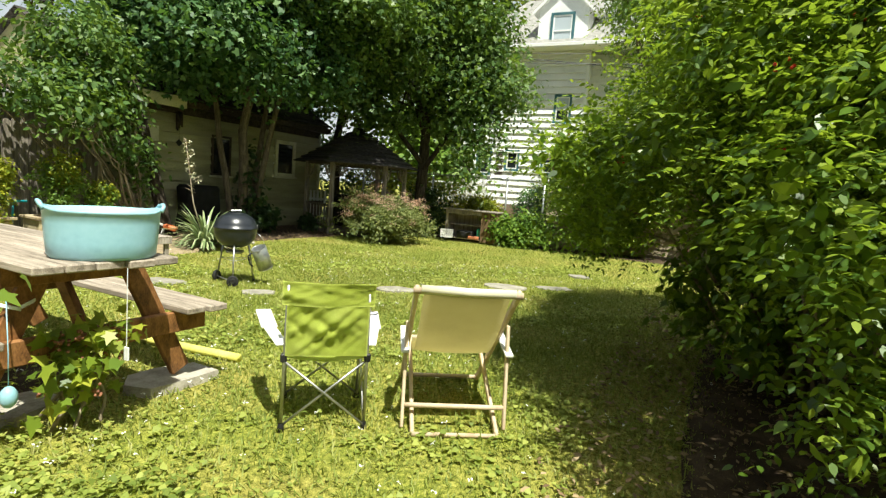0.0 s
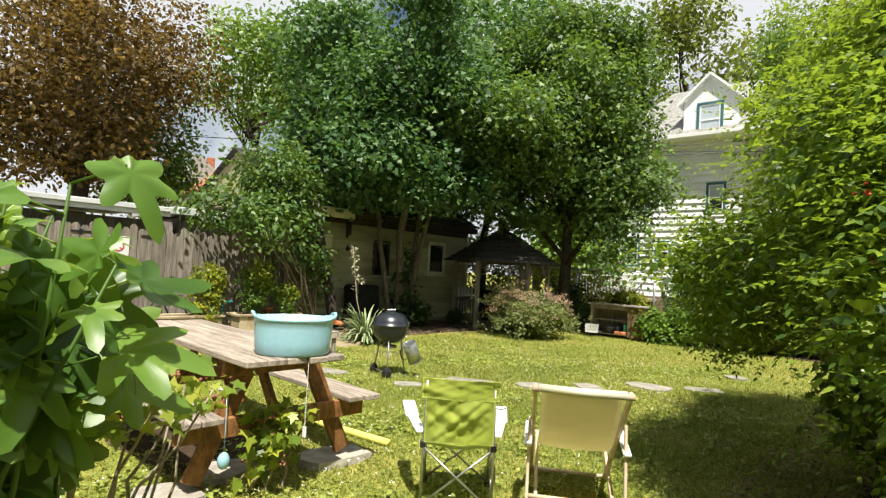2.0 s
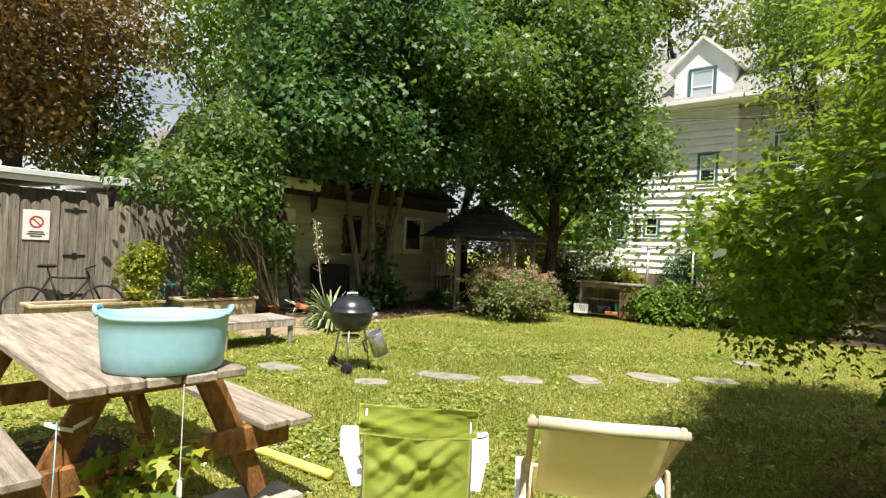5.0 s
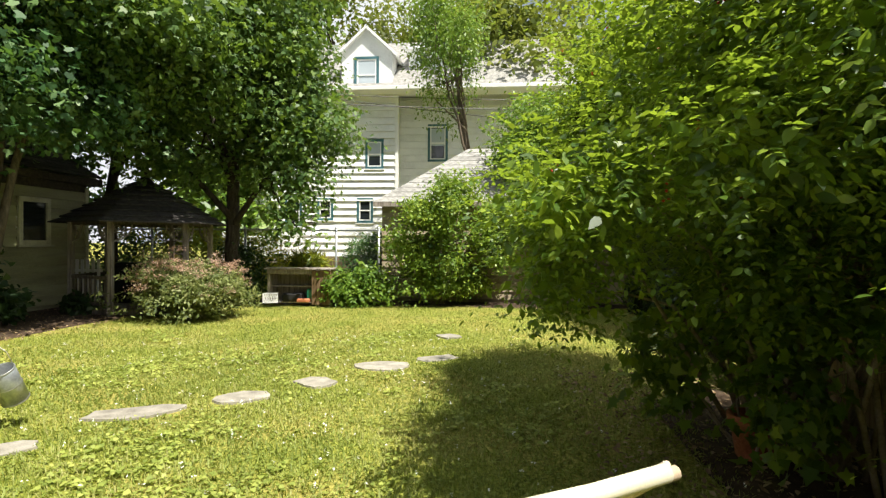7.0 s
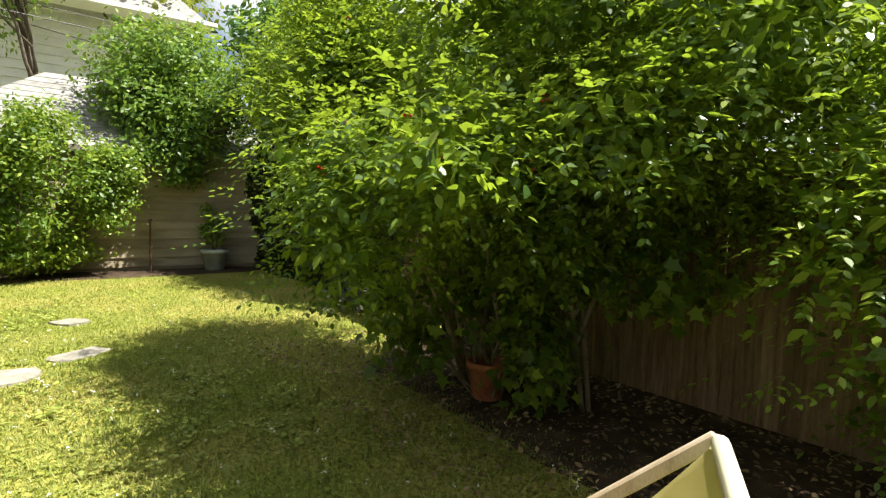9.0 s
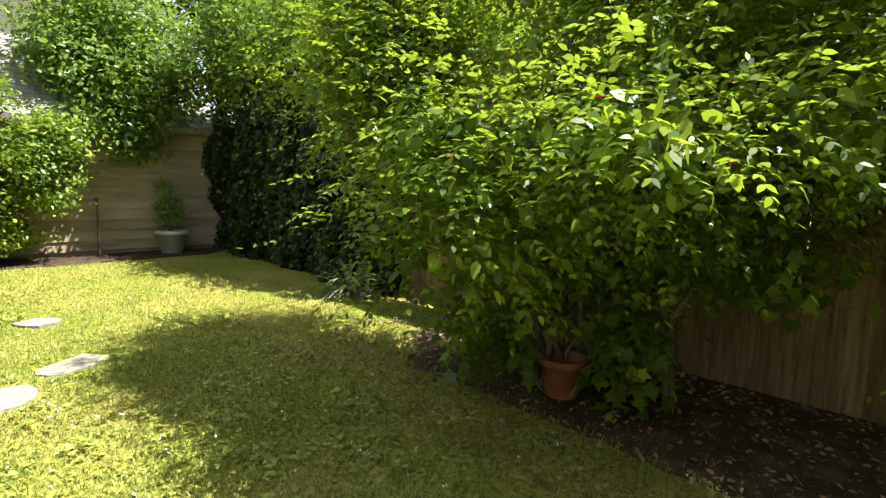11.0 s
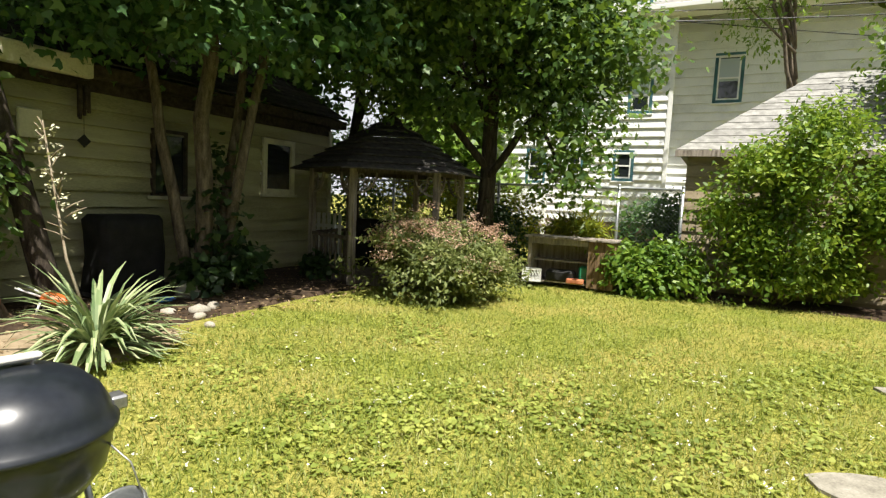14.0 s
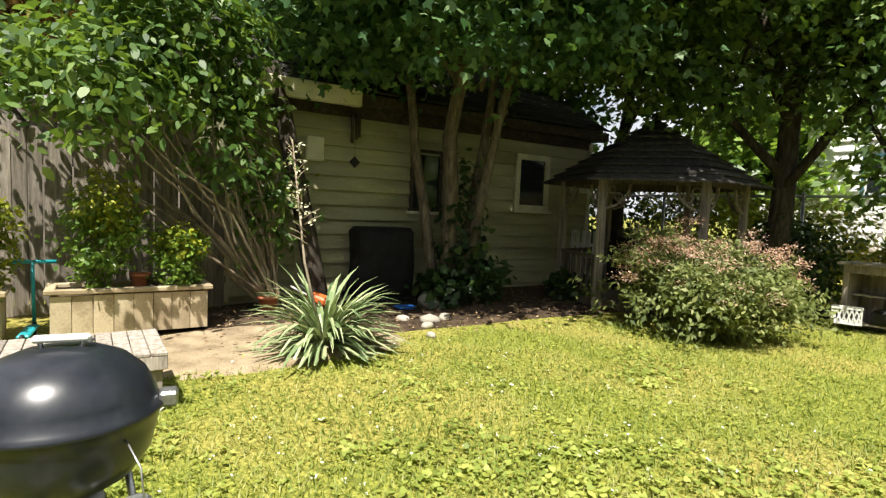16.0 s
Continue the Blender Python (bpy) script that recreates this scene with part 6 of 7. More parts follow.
# ---- folding deck chair ----
def deck_chair():
    c = thing("deck_chair", at((0.70, 3.57, 0), 13), "pale wooden deck chair with mustard canvas sling", "chair")
    # local y forward; the long frame rises from the front foot to the back top
    w = 0.285
    for s in (-1, 1):
        bm = bmesh.new()
        beam(bm, (s * w, 0.84, 0.03), (s * w, -0.22, 0.90), 0.026, 0.045, up=(0, 0, 1), bevel=0.006)
        part("back_frame_rail", bm, PALEWOOD, c)
        bm = bmesh.new()
        beam(bm, (s * (w - 0.035), -0.12, 0.02), (s * (w - 0.035), 0.72, 0.36), 0.024, 0.042, up=(0, 0, 1), bevel=0.006)
        part("seat_frame_rail", bm, PALEWOOD, c)
        bm = bmesh.new()
        beam(bm, (s * (w + 0.024), -0.03, 0.02), (s * (w + 0.024), 0.08, 0.64), 0.02, 0.036, up=(0, 1, 0), bevel=0.005)
        part("side_leg", bm, PALEWOOD, c)
        bm = bmesh.new()
        beam(bm, (s * (w + 0.03), 0.0, 0.47), (s * (w + 0.03), 0.36, 0.53), 0.05, 0.02, bevel=0.005)
        part("armrest", bm, WHITEPLASTIC, c)
    for y, z, r, ww in ((-0.22, 0.885, 0.020, w + 0.02), (0.72, 0.36, 0.017, w), (0.82, 0.045, 0.015, w), (-0.12, 0.02, 0.014, w - 0.03), (-0.01, 0.15, 0.015, w + 0.03)):
        bm = bmesh.new()
        tube(bm, [(-ww, y, z), (ww, y, z)], r, 10)
        part("cross_bar", bm, PALEWOOD, c, smooth=True)
    bm = bmesh.new()
    rows = []
    path = [(-0.245, 0.885), (-0.235, 0.905), (-0.205, 0.90)] + [(-0.195 + 0.90 * k, 0.88 - 0.62 * k - 0.17 * math.sin(math.pi * k) + 0.10 * k * k) for k in [i / 16 for i in range(17)]]
    for y, z in path:
        rows.append([bm.verts.new((-0.245 + 0.49 * i / 10, y, z - 0.012 * math.sin(math.pi * i / 10))) for i in range(11)])
    for a, b in zip(rows, rows[1:]):
        for i in range(10):
            bm.faces.new((a[i], a[i + 1], b[i + 1], b[i]))
    bmesh.ops.solidify(bm, geom=bm.faces[:], thickness=0.003)
    part("sling", bm, YELLOWCLOTH, c, "mustard yellow canvas sling", smooth=True)
    bm = bmesh.new()
    tube(bm, [(-0.262, -0.225, 0.893), (0, -0.228, 0.889), (0.262, -0.225, 0.893)], 0.026, 12)
    part("sling_hem", bm, SUNLITHEM, c, "canvas hem round the top bar, sunlight painted into its pale colour", smooth=True)


deck_chair()


# ---- kettle barbecue ----
def barbecue():
    b = thing("kettle_barbecue", at((-2.57, 7.07, 0), 62) @ Matrix.Diagonal((0.92, 0.92, 0.99, 1)), "black enamel kettle barbecue on three steel legs", "barbecue")
    R = 0.285
    bm = bmesh.new()
    lathe(bm, [(0.05, 0.49), (0.14, 0.50), (0.215, 0.545), (0.262, 0.61), (0.280, 0.685), (R, 0.735), (R + 0.008, 0.738), (R + 0.008, 0.745), (R - 0.006, 0.745)], 48)
    part("bowl", bm, ENAMEL, b, smooth=True)
    bm = bmesh.new()
    lathe(bm, [(R - 0.004, 0.738), (R + 0.016, 0.736), (R + 0.017, 0.750), (R + 0.002, 0.760), (0.276, 0.80), (0.245, 0.855), (0.19, 0.902), (0.12, 0.93), (0.05, 0.941), (0.0015, 0.943)], 48)
    lid = part("lid", bm, ENAMEL, b, smooth=True)
    bm = bmesh.new()
    for s in (-1, 1):
        tube(bm, [(s * 0.055, 0, 0.935), (s * 0.06, 0, 0.958)], 0.008, 8)
    part("handle_bracket", bm, STEEL, lid, smooth=True)
    bm = bmesh.new()
    box(bm, (0, 0, 0.967), (0.165, 0.034, 0.022), None, 0.008)
    part("lid_handle", bm, WHITEPLASTIC, lid, "worn pale lid handle")
    bm = bmesh.new()
    lathe(bm, [(0.001, 0.004), (0.042, 0.004), (0.04, 0.0), (0.001, 0.0)], 20, (0.03, 0.14, 0.924))
    vent = part("vent", bm, STEEL, lid, "round steel vent", smooth=True)
    bm = bmesh.new()
    box(bm, (R + 0.03, 0.0, 0.755), (0.06, 0.075, 0.05), None, 0.008)
    part("side_tab", bm, STEEL, b, "pale steel side bracket")
    bm = bmesh.new()
    tube(bm, [(R * 0.72, R * 0.66, 0.70), (R * 0.85, R * 0.85, 0.71), (R * 1.05, R * 0.75, 0.70), (R * 0.98, R * 0.38, 0.70)], 0.008, 8)
    part("bowl_handle", bm, STEEL, b, smooth=True)
    legs = [(-10, False), (108, True), (232, True)]
    for a, wheel in legs:
        ca, sa = math.cos(radians(a)), math.sin(radians(a))
        bm = bmesh.new()
        tube(bm, [(0.19 * ca, 0.19 * sa, 0.56), (0.29 * ca, 0.29 * sa, 0.075 if wheel else 0.02)], 0.0125, 10)
        leg = part("leg", bm, STEEL, b, smooth=True)
        if wheel:
            m = Matrix.Translation((0.30 * ca, 0.30 * sa, 0.075)) @ Matrix.Rotation(radians(a + 0), 4, "Z") @ Matrix.Rotation(radians(90), 4, "Y")
            bm = bmesh.new()
            lathe(bm, [(0.05, -0.016), (0.07, -0.02), (0.076, -0.012), (0.076, 0.012), (0.07, 0.02), (0.05, 0.016)], 24)
            bmesh.ops.transform(bm, matrix=m, verts=bm.verts)
            wh = part("wheel", bm, RUBBER, b, smooth=True)
            bm = bmesh.new()
            lathe(bm, [(0.001, -0.01), (0.02, -0.016), (0.052, -0.012), (0.052, 0.012), (0.02, 0.016), (0.001, 0.01)], 20)
            bmesh.ops.transform(bm, matrix=m, verts=bm.verts)
            part("hub", bm, BLACKPLASTIC, wh, smooth=True)
        else:
            bm = bmesh.new()
            lathe(bm, [(0.001, 0), (0.017, 0), (0.017, 0.04), (0.013, 0.045)], 10, (0.29 * ca, 0.29 * sa, 0))
            part("foot_cap", bm, BLACKPLASTIC, b, smooth=True)
    bm = bmesh.new()
    tube(bm, [(0.30 * math.cos(radians(108)), 0.30 * math.sin(radians(108)), 0.075), (0.30 * math.cos(radians(232)), 0.30 * math.sin(radians(232)), 0.075)], 0.008, 8)
    part("axle", bm, STEEL, b, smooth=True)
    bm = bmesh.new()
    for i in range(3):
        a, c = radians(legs[i][0]), radians(legs[(i + 1) % 3][0])
        tube(bm, [(0.235 * math.cos(a), 0.235 * math.sin(a), 0.33), (0.235 * math.cos(c), 0.235 * math.sin(c), 0.33)], 0.004, 6)
    part("leg_brace", bm, STEEL, b, smooth=True)
    bm = bmesh.new()
    lathe(bm, [(0.001, 0.40), (0.11, 0.41), (0.125, 0.44), (0.12, 0.442), (0.105, 0.418), (0.001, 0.408)], 24)
    part("ash_pan", bm, STEEL, b, smooth=True)
    bm = bmesh.new()
    for s in (-0.03, 0.03):
        tube(bm, [(0.05 + s, 0.27, 0.66), (0.06 + s, 0.33, 0.64), (0.06 + s, 0.32, 0.52)], 0.004, 6)
    part("tool_hook", bm, STEEL, b, smooth=True)
    return b


barbecue()


def chimney_starter():
    m = at((-2.24, 7.16, 0.36), -50) @ Matrix.Rotation(radians(24), 4, "X") @ Matrix.Rotation(radians(12), 4, "Y")
    s = thing("chimney_starter", m, "galvanised charcoal chimney hanging on the barbecue", "charcoal starter")
    bm = bmesh.new()
    lathe(bm, [(0.092, -0.15), (0.096, -0.15), (0.096, 0.15), (0.092, 0.152), (0.088, 0.145), (0.088, -0.145), (0.092, -0.15)], 32)
    part("body", bm, GALV, s, smooth=True)
    bm = bmesh.new()
    for z in (-0.145, 0.0, 0.145):
        lathe(bm, [(0.0965, z - 0.006), (0.1, z), (0.0965, z + 0.006)], 32)
    part("band", bm, STEEL, s, smooth=True)
    bm = bmesh.new()
    tube(bm, [(0, -0.098, 0.12), (0, -0.16, 0.10), (0, -0.17, -0.02), (0, -0.15, -0.06)], 0.011, 8)
    part("handle", bm, BLACKPLASTIC, s, smooth=True)
    bm = bmesh.new()
    tube(bm, [(0, 0.09, 0.15), (-0.06, 0.10, 0.24), (-0.13, 0.06, 0.33)], 0.003, 5)
    part("wire_bail", bm, STEEL, s, smooth=True)


chimney_starter()


# ---- low slatted bench ----
def slat_bench():
    b = thing("slatted_bench", at(lot(-6.98, 5.15), LOT + 90), "low grey slatted wooden bench on the lawn edge", "bench")
    L, W, H = 2.35, 0.72, 0.40
    me = board_mesh("slat", (0.092, W, 0.024), GREYWOOD, 0.004)
    n = 24
    for i in range(n):
        share("slat", me, b, Matrix.Translation((-L / 2 + L * (i + 0.5) / n, 0, H - 0.012)))
    for s in (-1, 1):
        part("rail", boxed((0, s * (W / 2 - 0.02), H - 0.07), (L, 0.035, 0.09), None, 0.004), GREYWOOD, b)
    for x in (-L / 2 + 0.06, 0.06, L / 2 - 0.06):
        for s in (-1, 1):
            part("leg", boxed((x, s * (W / 2 - 0.06), (H - 0.03) / 2), (0.07, 0.045, H - 0.03), None, 0.004), GREYWOOD, b)
    part("stretcher", boxed((0, 0, 0.25), (L - 0.2, 0.04, 0.05), None, 0.004), GREYWOOD, b)


slat_bench()


# ---- wooden planter boxes with evergreen shrubs ----
def planter(v0, L):
    p = thing("planter_box", at(lot(-8.82, v0, 0.06), LOT + 90), "long tan wooden planter box with a rim board", "planter", "planter boxes")
    D, H = 0.44, 0.42
    k = 8
    me = board_mesh("side_board", (L / k - 0.004, 0.022, H - 0.04), PLANTERWOOD, 0.003)
    for y in (-0.0, D):
        for i in range(k):
            share("side_board", me, p, Matrix.Translation((L * (i + 0.5) / k, y, H / 2 - 0.02)))
    for x in (0.011, L - 0.011):
        part("end_board", boxed((x, D / 2, H / 2 - 0.02), (0.022, D - 0.03, H - 0.04), None, 0.003), PLANTERWOOD, p)
    bm = bmesh.new()
    for c, s in (((L / 2, -0.005, H), (L + 0.09, 0.075, 0.045)), ((L / 2, D + 0.005, H), (L + 0.09, 0.075, 0.045)), ((0.0, D / 2, H), (0.085, D - 0.07, 0.045)), ((L, D / 2, H), (0.085, D - 0.07, 0.045))):
        box(bm, c, s, None, 0.008)
    part("rim", bm, PLANTERWOOD, p)
    part("soil_fill", boxed((L / 2, D / 2, H - 0.09), (L - 0.05, D - 0.03, 0.08)), SOIL, p)
    return p


planter(5.60, 1.34)
planter(3.5, 1.75)
for u, v, z, r, sd in ((-9.02, 6.02, 0.88, (0.34, 0.36, 0.42), 140), (-9.02, 6.72, 0.70, (0.26, 0.28, 0.24), 141), (-9.02, 5.02, 0.82, (0.36, 0.36, 0.38), 142)):
    base = lot(u, v, 0.42)
    c = np.array(lot(u, v, z))
    top = shrub("evergreen_shrub", tuple(base), [(c, np.array(r)), (c + np.array([0.08, 0.05, 0.2]), np.array(r) * 0.6), (c + np.array([-0.1, -0.06, 0.24]), np.array(r) * 0.5)], (330, 8, 0.045), YELLOWLEAF if sd == 142 else FRESH, "bushy yellow-tipped evergreen in the planter box", ("oval", 0.062), sd, stems=8, floor=0.42)
    tip_b = [(c + np.array([0.05, 0.0, r[2] * 0.9]), np.array(r) * 0.75)]
    pos, out = cloud(tip_b, 170, 8, 0.035, sd + 20, 0.5, 0.5)
    leaf_object("golden_tip_growth", pos - np.array(base), out, 0.06, "oval", YELLOWLEAF, top, sd + 21)

# small clay pot in the long planter, and oddments by the wall
def pot(name, p, r, h, mat, label, category="flower pot", rim=0.012):
    bm = bmesh.new()
    lathe(bm, [(0.001, 0), (r * 0.68, 0), (r * 0.72, 0.01), (r * 0.95, h * 0.8), (r + rim, h * 0.81), (r + rim, h), (r * 0.9, h), (r * 0.84, h * 0.85), (0.001, h * 0.84)], 28)
    o = mesh_ob(name, bm, mat, smooth=True)
    o.matrix_basis = at(p)
    return tagged(o, label, category)


pot("flower_pot", lot(-9.05, 6.34, 0.44), 0.085, 0.17, TERRACOTTA, "small terracotta pot standing in the planter")
pot("flower_pot", (3.1, 5.3, 0.03), 0.165, 0.30, TERRACOTTA, "terracotta pot under the arching shrub")
pot("urn_planter", lot(1.5, 15.55, 0.02), 0.27, 0.46, GLAZE, "pale grey glazed planter against the shed", rim=0.03)
shrub("potted_shrub", tuple(lot(1.5, 15.55, 0.4)), [(np.array(lot(1.45, 15.5, 0.95)), (0.28, 0.28, 0.32)), (np.array(lot(1.35, 15.5, 1.25)), (0.2, 0.2, 0.25))], (150, 7, 0.06), FRESH, "young leafy shrub in the grey planter", ("oval", 0.08), 150, stems=5, floor=0.4)
pot("flower_pot", lot(-9.5, 7.75, 0.035), 0.12, 0.2, TERRACOTTA, "terracotta pot on the soil by the garage")
bm = bmesh.new()
bmesh.ops.create_icosphere(bm, subdivisions=3, radius=1)
for v in bm.verts:
    v.co *= 1 + 0.12 * noise.noise(v.co * 1.6)
rock = mesh_ob("garden_rock", bm, STONE, smooth=True)
rock.matrix_basis = at((-5.35, 12.3, 0.10), 20) @ Matrix.Diagonal((0.17, 0.14, 0.12, 1))
tagged(rock, "rounded pale rock on the shaded soil", "rock")
for i, (u, v, s) in enumerate(((-8.5, 9.1, 0.07), (-8.3, 9.35, 0.09), (-8.1, 9.2, 0.06), (-8.35, 9.6, 0.08), (-7.7, 9.0, 0.05))):
    bm = bmesh.new()
    bmesh.ops.create_icosphere(bm, subdivisions=2, radius=1)
    for vv in bm.verts:
        vv.co *= 1 + 0.2 * noise.noise(vv.co * 1.6 + Vector((i, 0, 0)))
    o = mesh_ob("edging_stone", bm, CONCRETE, smooth=True)
    o.matrix_basis = at(lot(u, v, s * 0.5), i * 40) @ Matrix.Diagonal((s * 1.4, s, s * 0.8, 1))
    tagged(o, "small rough grey edging stone", "stone", "edging stones")

# orange toy and white box by the trunk
toy = thing("toy_wheelbarrow", at(lot(-9.35, 8.3, 0.035), LOT + 40), "orange and white toy cart on the soil", "toy")
bm = bmesh.new()
box(bm, (0, 0, 0.17), (0.26, 0.18, 0.10), Matrix.Rotation(0.3, 4, "Y"), 0.025)
part("tray", bm, ORANGEPLASTIC, toy)
bm = bmesh.new()
lathe(bm, [(0.03, -0.02), (0.065, -0.018), (0.068, 0), (0.065, 0.018), (0.03, 0.02)], 18)
bmesh.ops.transform(bm, matrix=Matrix.Translation((0.12, 0, 0.068)) @ Matrix.Rotation(radians(90), 4, "X"), verts=bm.verts)
part("wheel", bm, BLACKPLASTIC, toy, smooth=True)
bm = bmesh.new()
for s in (-1, 1):
    tube(bm, [(-0.08, s * 0.06, 0.2), (-0.3, s * 0.09, 0.3)], 0.012, 8)
    tube(bm, [(-0.08, s * 0.07, 0.14), (-0.12, s * 0.08, 0.0)], 0.012, 8)
part("handles", bm, WHITEPLASTIC, toy, smooth=True)
bm = bmesh.new()
lathe(bm, [(0.001, 0.004), (0.1, 0.004), (0.15, 0.03), (0.156, 0.03), (0.105, 0.0), (0.001, 0.0)], 28)
frisbee = mesh_ob("plastic_dish", bm, BLUEPLASTIC, smooth=True)
frisbee.matrix_basis = at(lot(-9.1, 9.45, 0.036))
tagged(frisbee, "blue plastic dish on the soil", "dish")

# covered grill against the garage
bm = bmesh.new()
box(bm, (0, 0, 0.56), (0.86, 0.52, 1.06), None, 0.07)
bmesh.ops.subdivide_edges(bm, edges=bm.edges[:], cuts=5, use_grid_fill=True)
for v in bm.verts:
    k = noise.noise(v.co * 2.4) * 0.035 + noise.noise(v.co * 6) * 0.015
    v.co += Vector((v.co.x, v.co.y, 0)).normalized() * k
    v.co.x *= 1 + 0.05 * (1 - v.co.z)
cover = mesh_ob("covered_grill", bm, COVERCLOTH, smooth=True)
cover.matrix_basis = at(lot(-9.85, 9.45, 0.0), LOT + 90)
tagged(cover, "grill under a black cloth cover by the garage", "covered grill")
bm = bmesh.new()
for c, d in (((0, -0.31, 0.09), (0.9, 0.012, 0.05)), ((0, 0.31, 0.09), (0.9, 0.012, 0.05)), ((-0.475, 0, 0.09), (0.012, 0.6, 0.05)), ((0.475, 0, 0.09), (0.012, 0.6, 0.05))):
    box(bm, c, d, None, 0.004)
part("hem_strap", bm, BLACKPLASTIC, cover)

# wind chime and hanging ornament at the eave
chime = thing("wind_chime", at(lot(-10.1, 9.1, 2.78), LOT), "dark wind chime hanging at the garage eave", "wind chime")
bm = bmesh.new()
lathe(bm, [(0.001, -0.03), (0.07, -0.03), (0.07, -0.015), (0.001, -0.012)], 16)
part("top_disc", bm, DARKTIMBER, chime, smooth=True)
for i in range(5):
    a = i * 2 * math.pi / 5
    bm = bmesh.new()
    tube(bm, [(0.055 * math.cos(a), 0.055 * math.sin(a), -0.1), (0.055 * math.cos(a), 0.055 * math.sin(a), -0.40 - 0.03 * i)], 0.021, 8)
    tube(bm, [(0.055 * math.cos(a), 0.055 * math.sin(a), -0.03), (0.055 * math.cos(a), 0.055 * math.sin(a), -0.1)], 0.002, 4)
    part("chime_tube", bm, DARKTIMBER, chime, smooth=True)
bm = bmesh.new()
tube(bm, [(0, 0, -0.03), (0, 0, -0.72)], 0.003, 4)
part("cord", bm, DARKTIMBER, chime)
bm = bmesh.new()
box(bm, (0, 0, 0), (0.012, 0.12, 0.12), Matrix.Translation((0, 0, -0.78)) @ Matrix.Rotation(radians(45), 4, "X"), 0.004)
part("diamond_sail", bm, BLACKPLASTIC, chime)

# white meter box on the garage wall
bm = boxed((0, 0, 0), (0.06, 0.26, 0.34), None, 0.015)
o = mesh_ob("wall_box", bm, TRIMCREAM)
o.matrix_basis = at(lot(-10.22, 8.55, 2.15), LOT)
tagged(o, "cream utility box on the garage wall", "utility box")

# white picket panel between garage and gazebo
pk = thing("picket_panel", at(lot(-10.0, 13.5), LOT), "short white picket panel beside the gazebo", "fence panel")
for i in range(5):
    bm = bmesh.new()
    box(bm, (0.13 * i, 0, 0.55), (0.07, 0.02, 1.1), None, 0.004)
    part("picket", bm, WHITEPLASTIC, pk)
for z in (0.3, 0.85):
    part("rail", boxed((0.26, 0.02, z), (0.66, 0.02, 0.06)), WHITEPLASTIC, pk)


# ---- bicycle and scooter by the left fence ----
def bicycle():
    b = thing("bicycle", at(lot(-9.85, 4.2, 0.0), LOT + 88) @ Matrix.Rotation(radians(-8), 4, "X"), "black bicycle leaning on the grey fence", "bicycle")
    for x in (-0.52, 0.52):
        m = Matrix.Translation((x, 0, 0.345)) @ Matrix.Rotation(radians(90), 4, "X")
        bm = bmesh.new()
        lathe(bm, [(0.315, -0.02), (0.335, -0.018), (0.345, 0), (0.335, 0.018), (0.315, 0.02), (0.308, 0.0), (0.315, -0.02)], 40)
        bmesh.ops.transform(bm, matrix=m, verts=bm.verts)
        w = part("wheel", bm, RUBBER, b, smooth=True)
        bm = bmesh.new()
        for i in range(16):
            a = i * math.pi / 8
            tube(bm, [(0.02 * math.cos(a), 0.02 * math.sin(a), 0), (0.31 * math.cos(a), 0.31 * math.sin(a), 0)], 0.0014, 3)
        bmesh.ops.transform(bm, matrix=m, verts=bm.verts)
        part("spokes", bm, STEEL, w)
    bm = bmesh.new()
    bb, seat, head, r, f = Vector((-0.08, 0, 0.3)), Vector((-0.22, 0, 0.82)), Vector((0.33, 0, 0.8)), Vector((-0.52, 0, 0.345)), Vector((0.52, 0, 0.345))
    for a, c in ((bb, seat), (seat, head), (bb, head), (bb, r), (seat, r), (head, f)):
        tube(bm, [a, c], 0.017, 8)
    tube(bm, [seat, seat + Vector((-0.04, 0, 0.16))], 0.012, 8)
    tube(bm, [head, head + Vector((-0.04, 0, 0.17))], 0.013, 8)
    part("frame", bm, BLACKPLASTIC, b, smooth=True)
    bm = bmesh.new()
    box(bm, (-0.27, 0, 1.0), (0.26, 0.13, 0.05), None, 0.022)
    part("saddle", bm, BLACKPLASTIC, b)
    bm = bmesh.new()
    tube(bm, [(0.34, -0.28, 0.99), (0.3, -0.1, 0.97), (0.3, 0.1, 0.97), (0.34, 0.28, 0.99)], 0.012, 8)
    part("handlebar", bm, BLACKPLASTIC, b, smooth=True)
    bm = bmesh.new()
    lathe(bm, [(0.02, -0.004), (0.09, -0.004), (0.09, 0.004), (0.02, 0.004)], 24)
    bmesh.ops.transform(bm, matrix=Matrix.Translation((-0.08, -0.04, 0.3)) @ Matrix.Rotation(radians(90), 4, "X"), verts=bm.verts)
    part("chainring", bm, STEEL, b)


bicycle()


def scooter():
    s = thing("kick_scooter", at(lot(-9.0, 5.43, 0.0), LOT + 175), "teal child's kick scooter between the planters", "scooter")
    bm = bmesh.new()
    box(bm, (0, 0, 0.1), (0.5, 0.1, 0.03), None, 0.01)
    part("deck", bm, TEAL, s)
    for x in (-0.28, 0.3):
        bm = bmesh.new()
        lathe(bm, [(0.03, -0.014), (0.062, -0.014), (0.066, 0), (0.062, 0.014), (0.03, 0.014)], 20)
        bmesh.ops.transform(bm, matrix=Matrix.Translation((x, 0, 0.066)) @ Matrix.Rotation(radians(90), 4, "X"), verts=bm.verts)
        part("wheel", bm, RUBBER, s, smooth=True)
    bm = bmesh.new()
    tube(bm, [(0.3, 0, 0.08), (0.24, 0, 0.72)], 0.016, 8)
    part("stem", bm, TEAL, s, smooth=True)
    bm = bmesh.new()
    tube(bm, [(0.24, -0.19, 0.72), (0.24, 0.19, 0.72)], 0.018, 8)
    part("handlebar", bm, TEAL, s, smooth=True)


scooter()


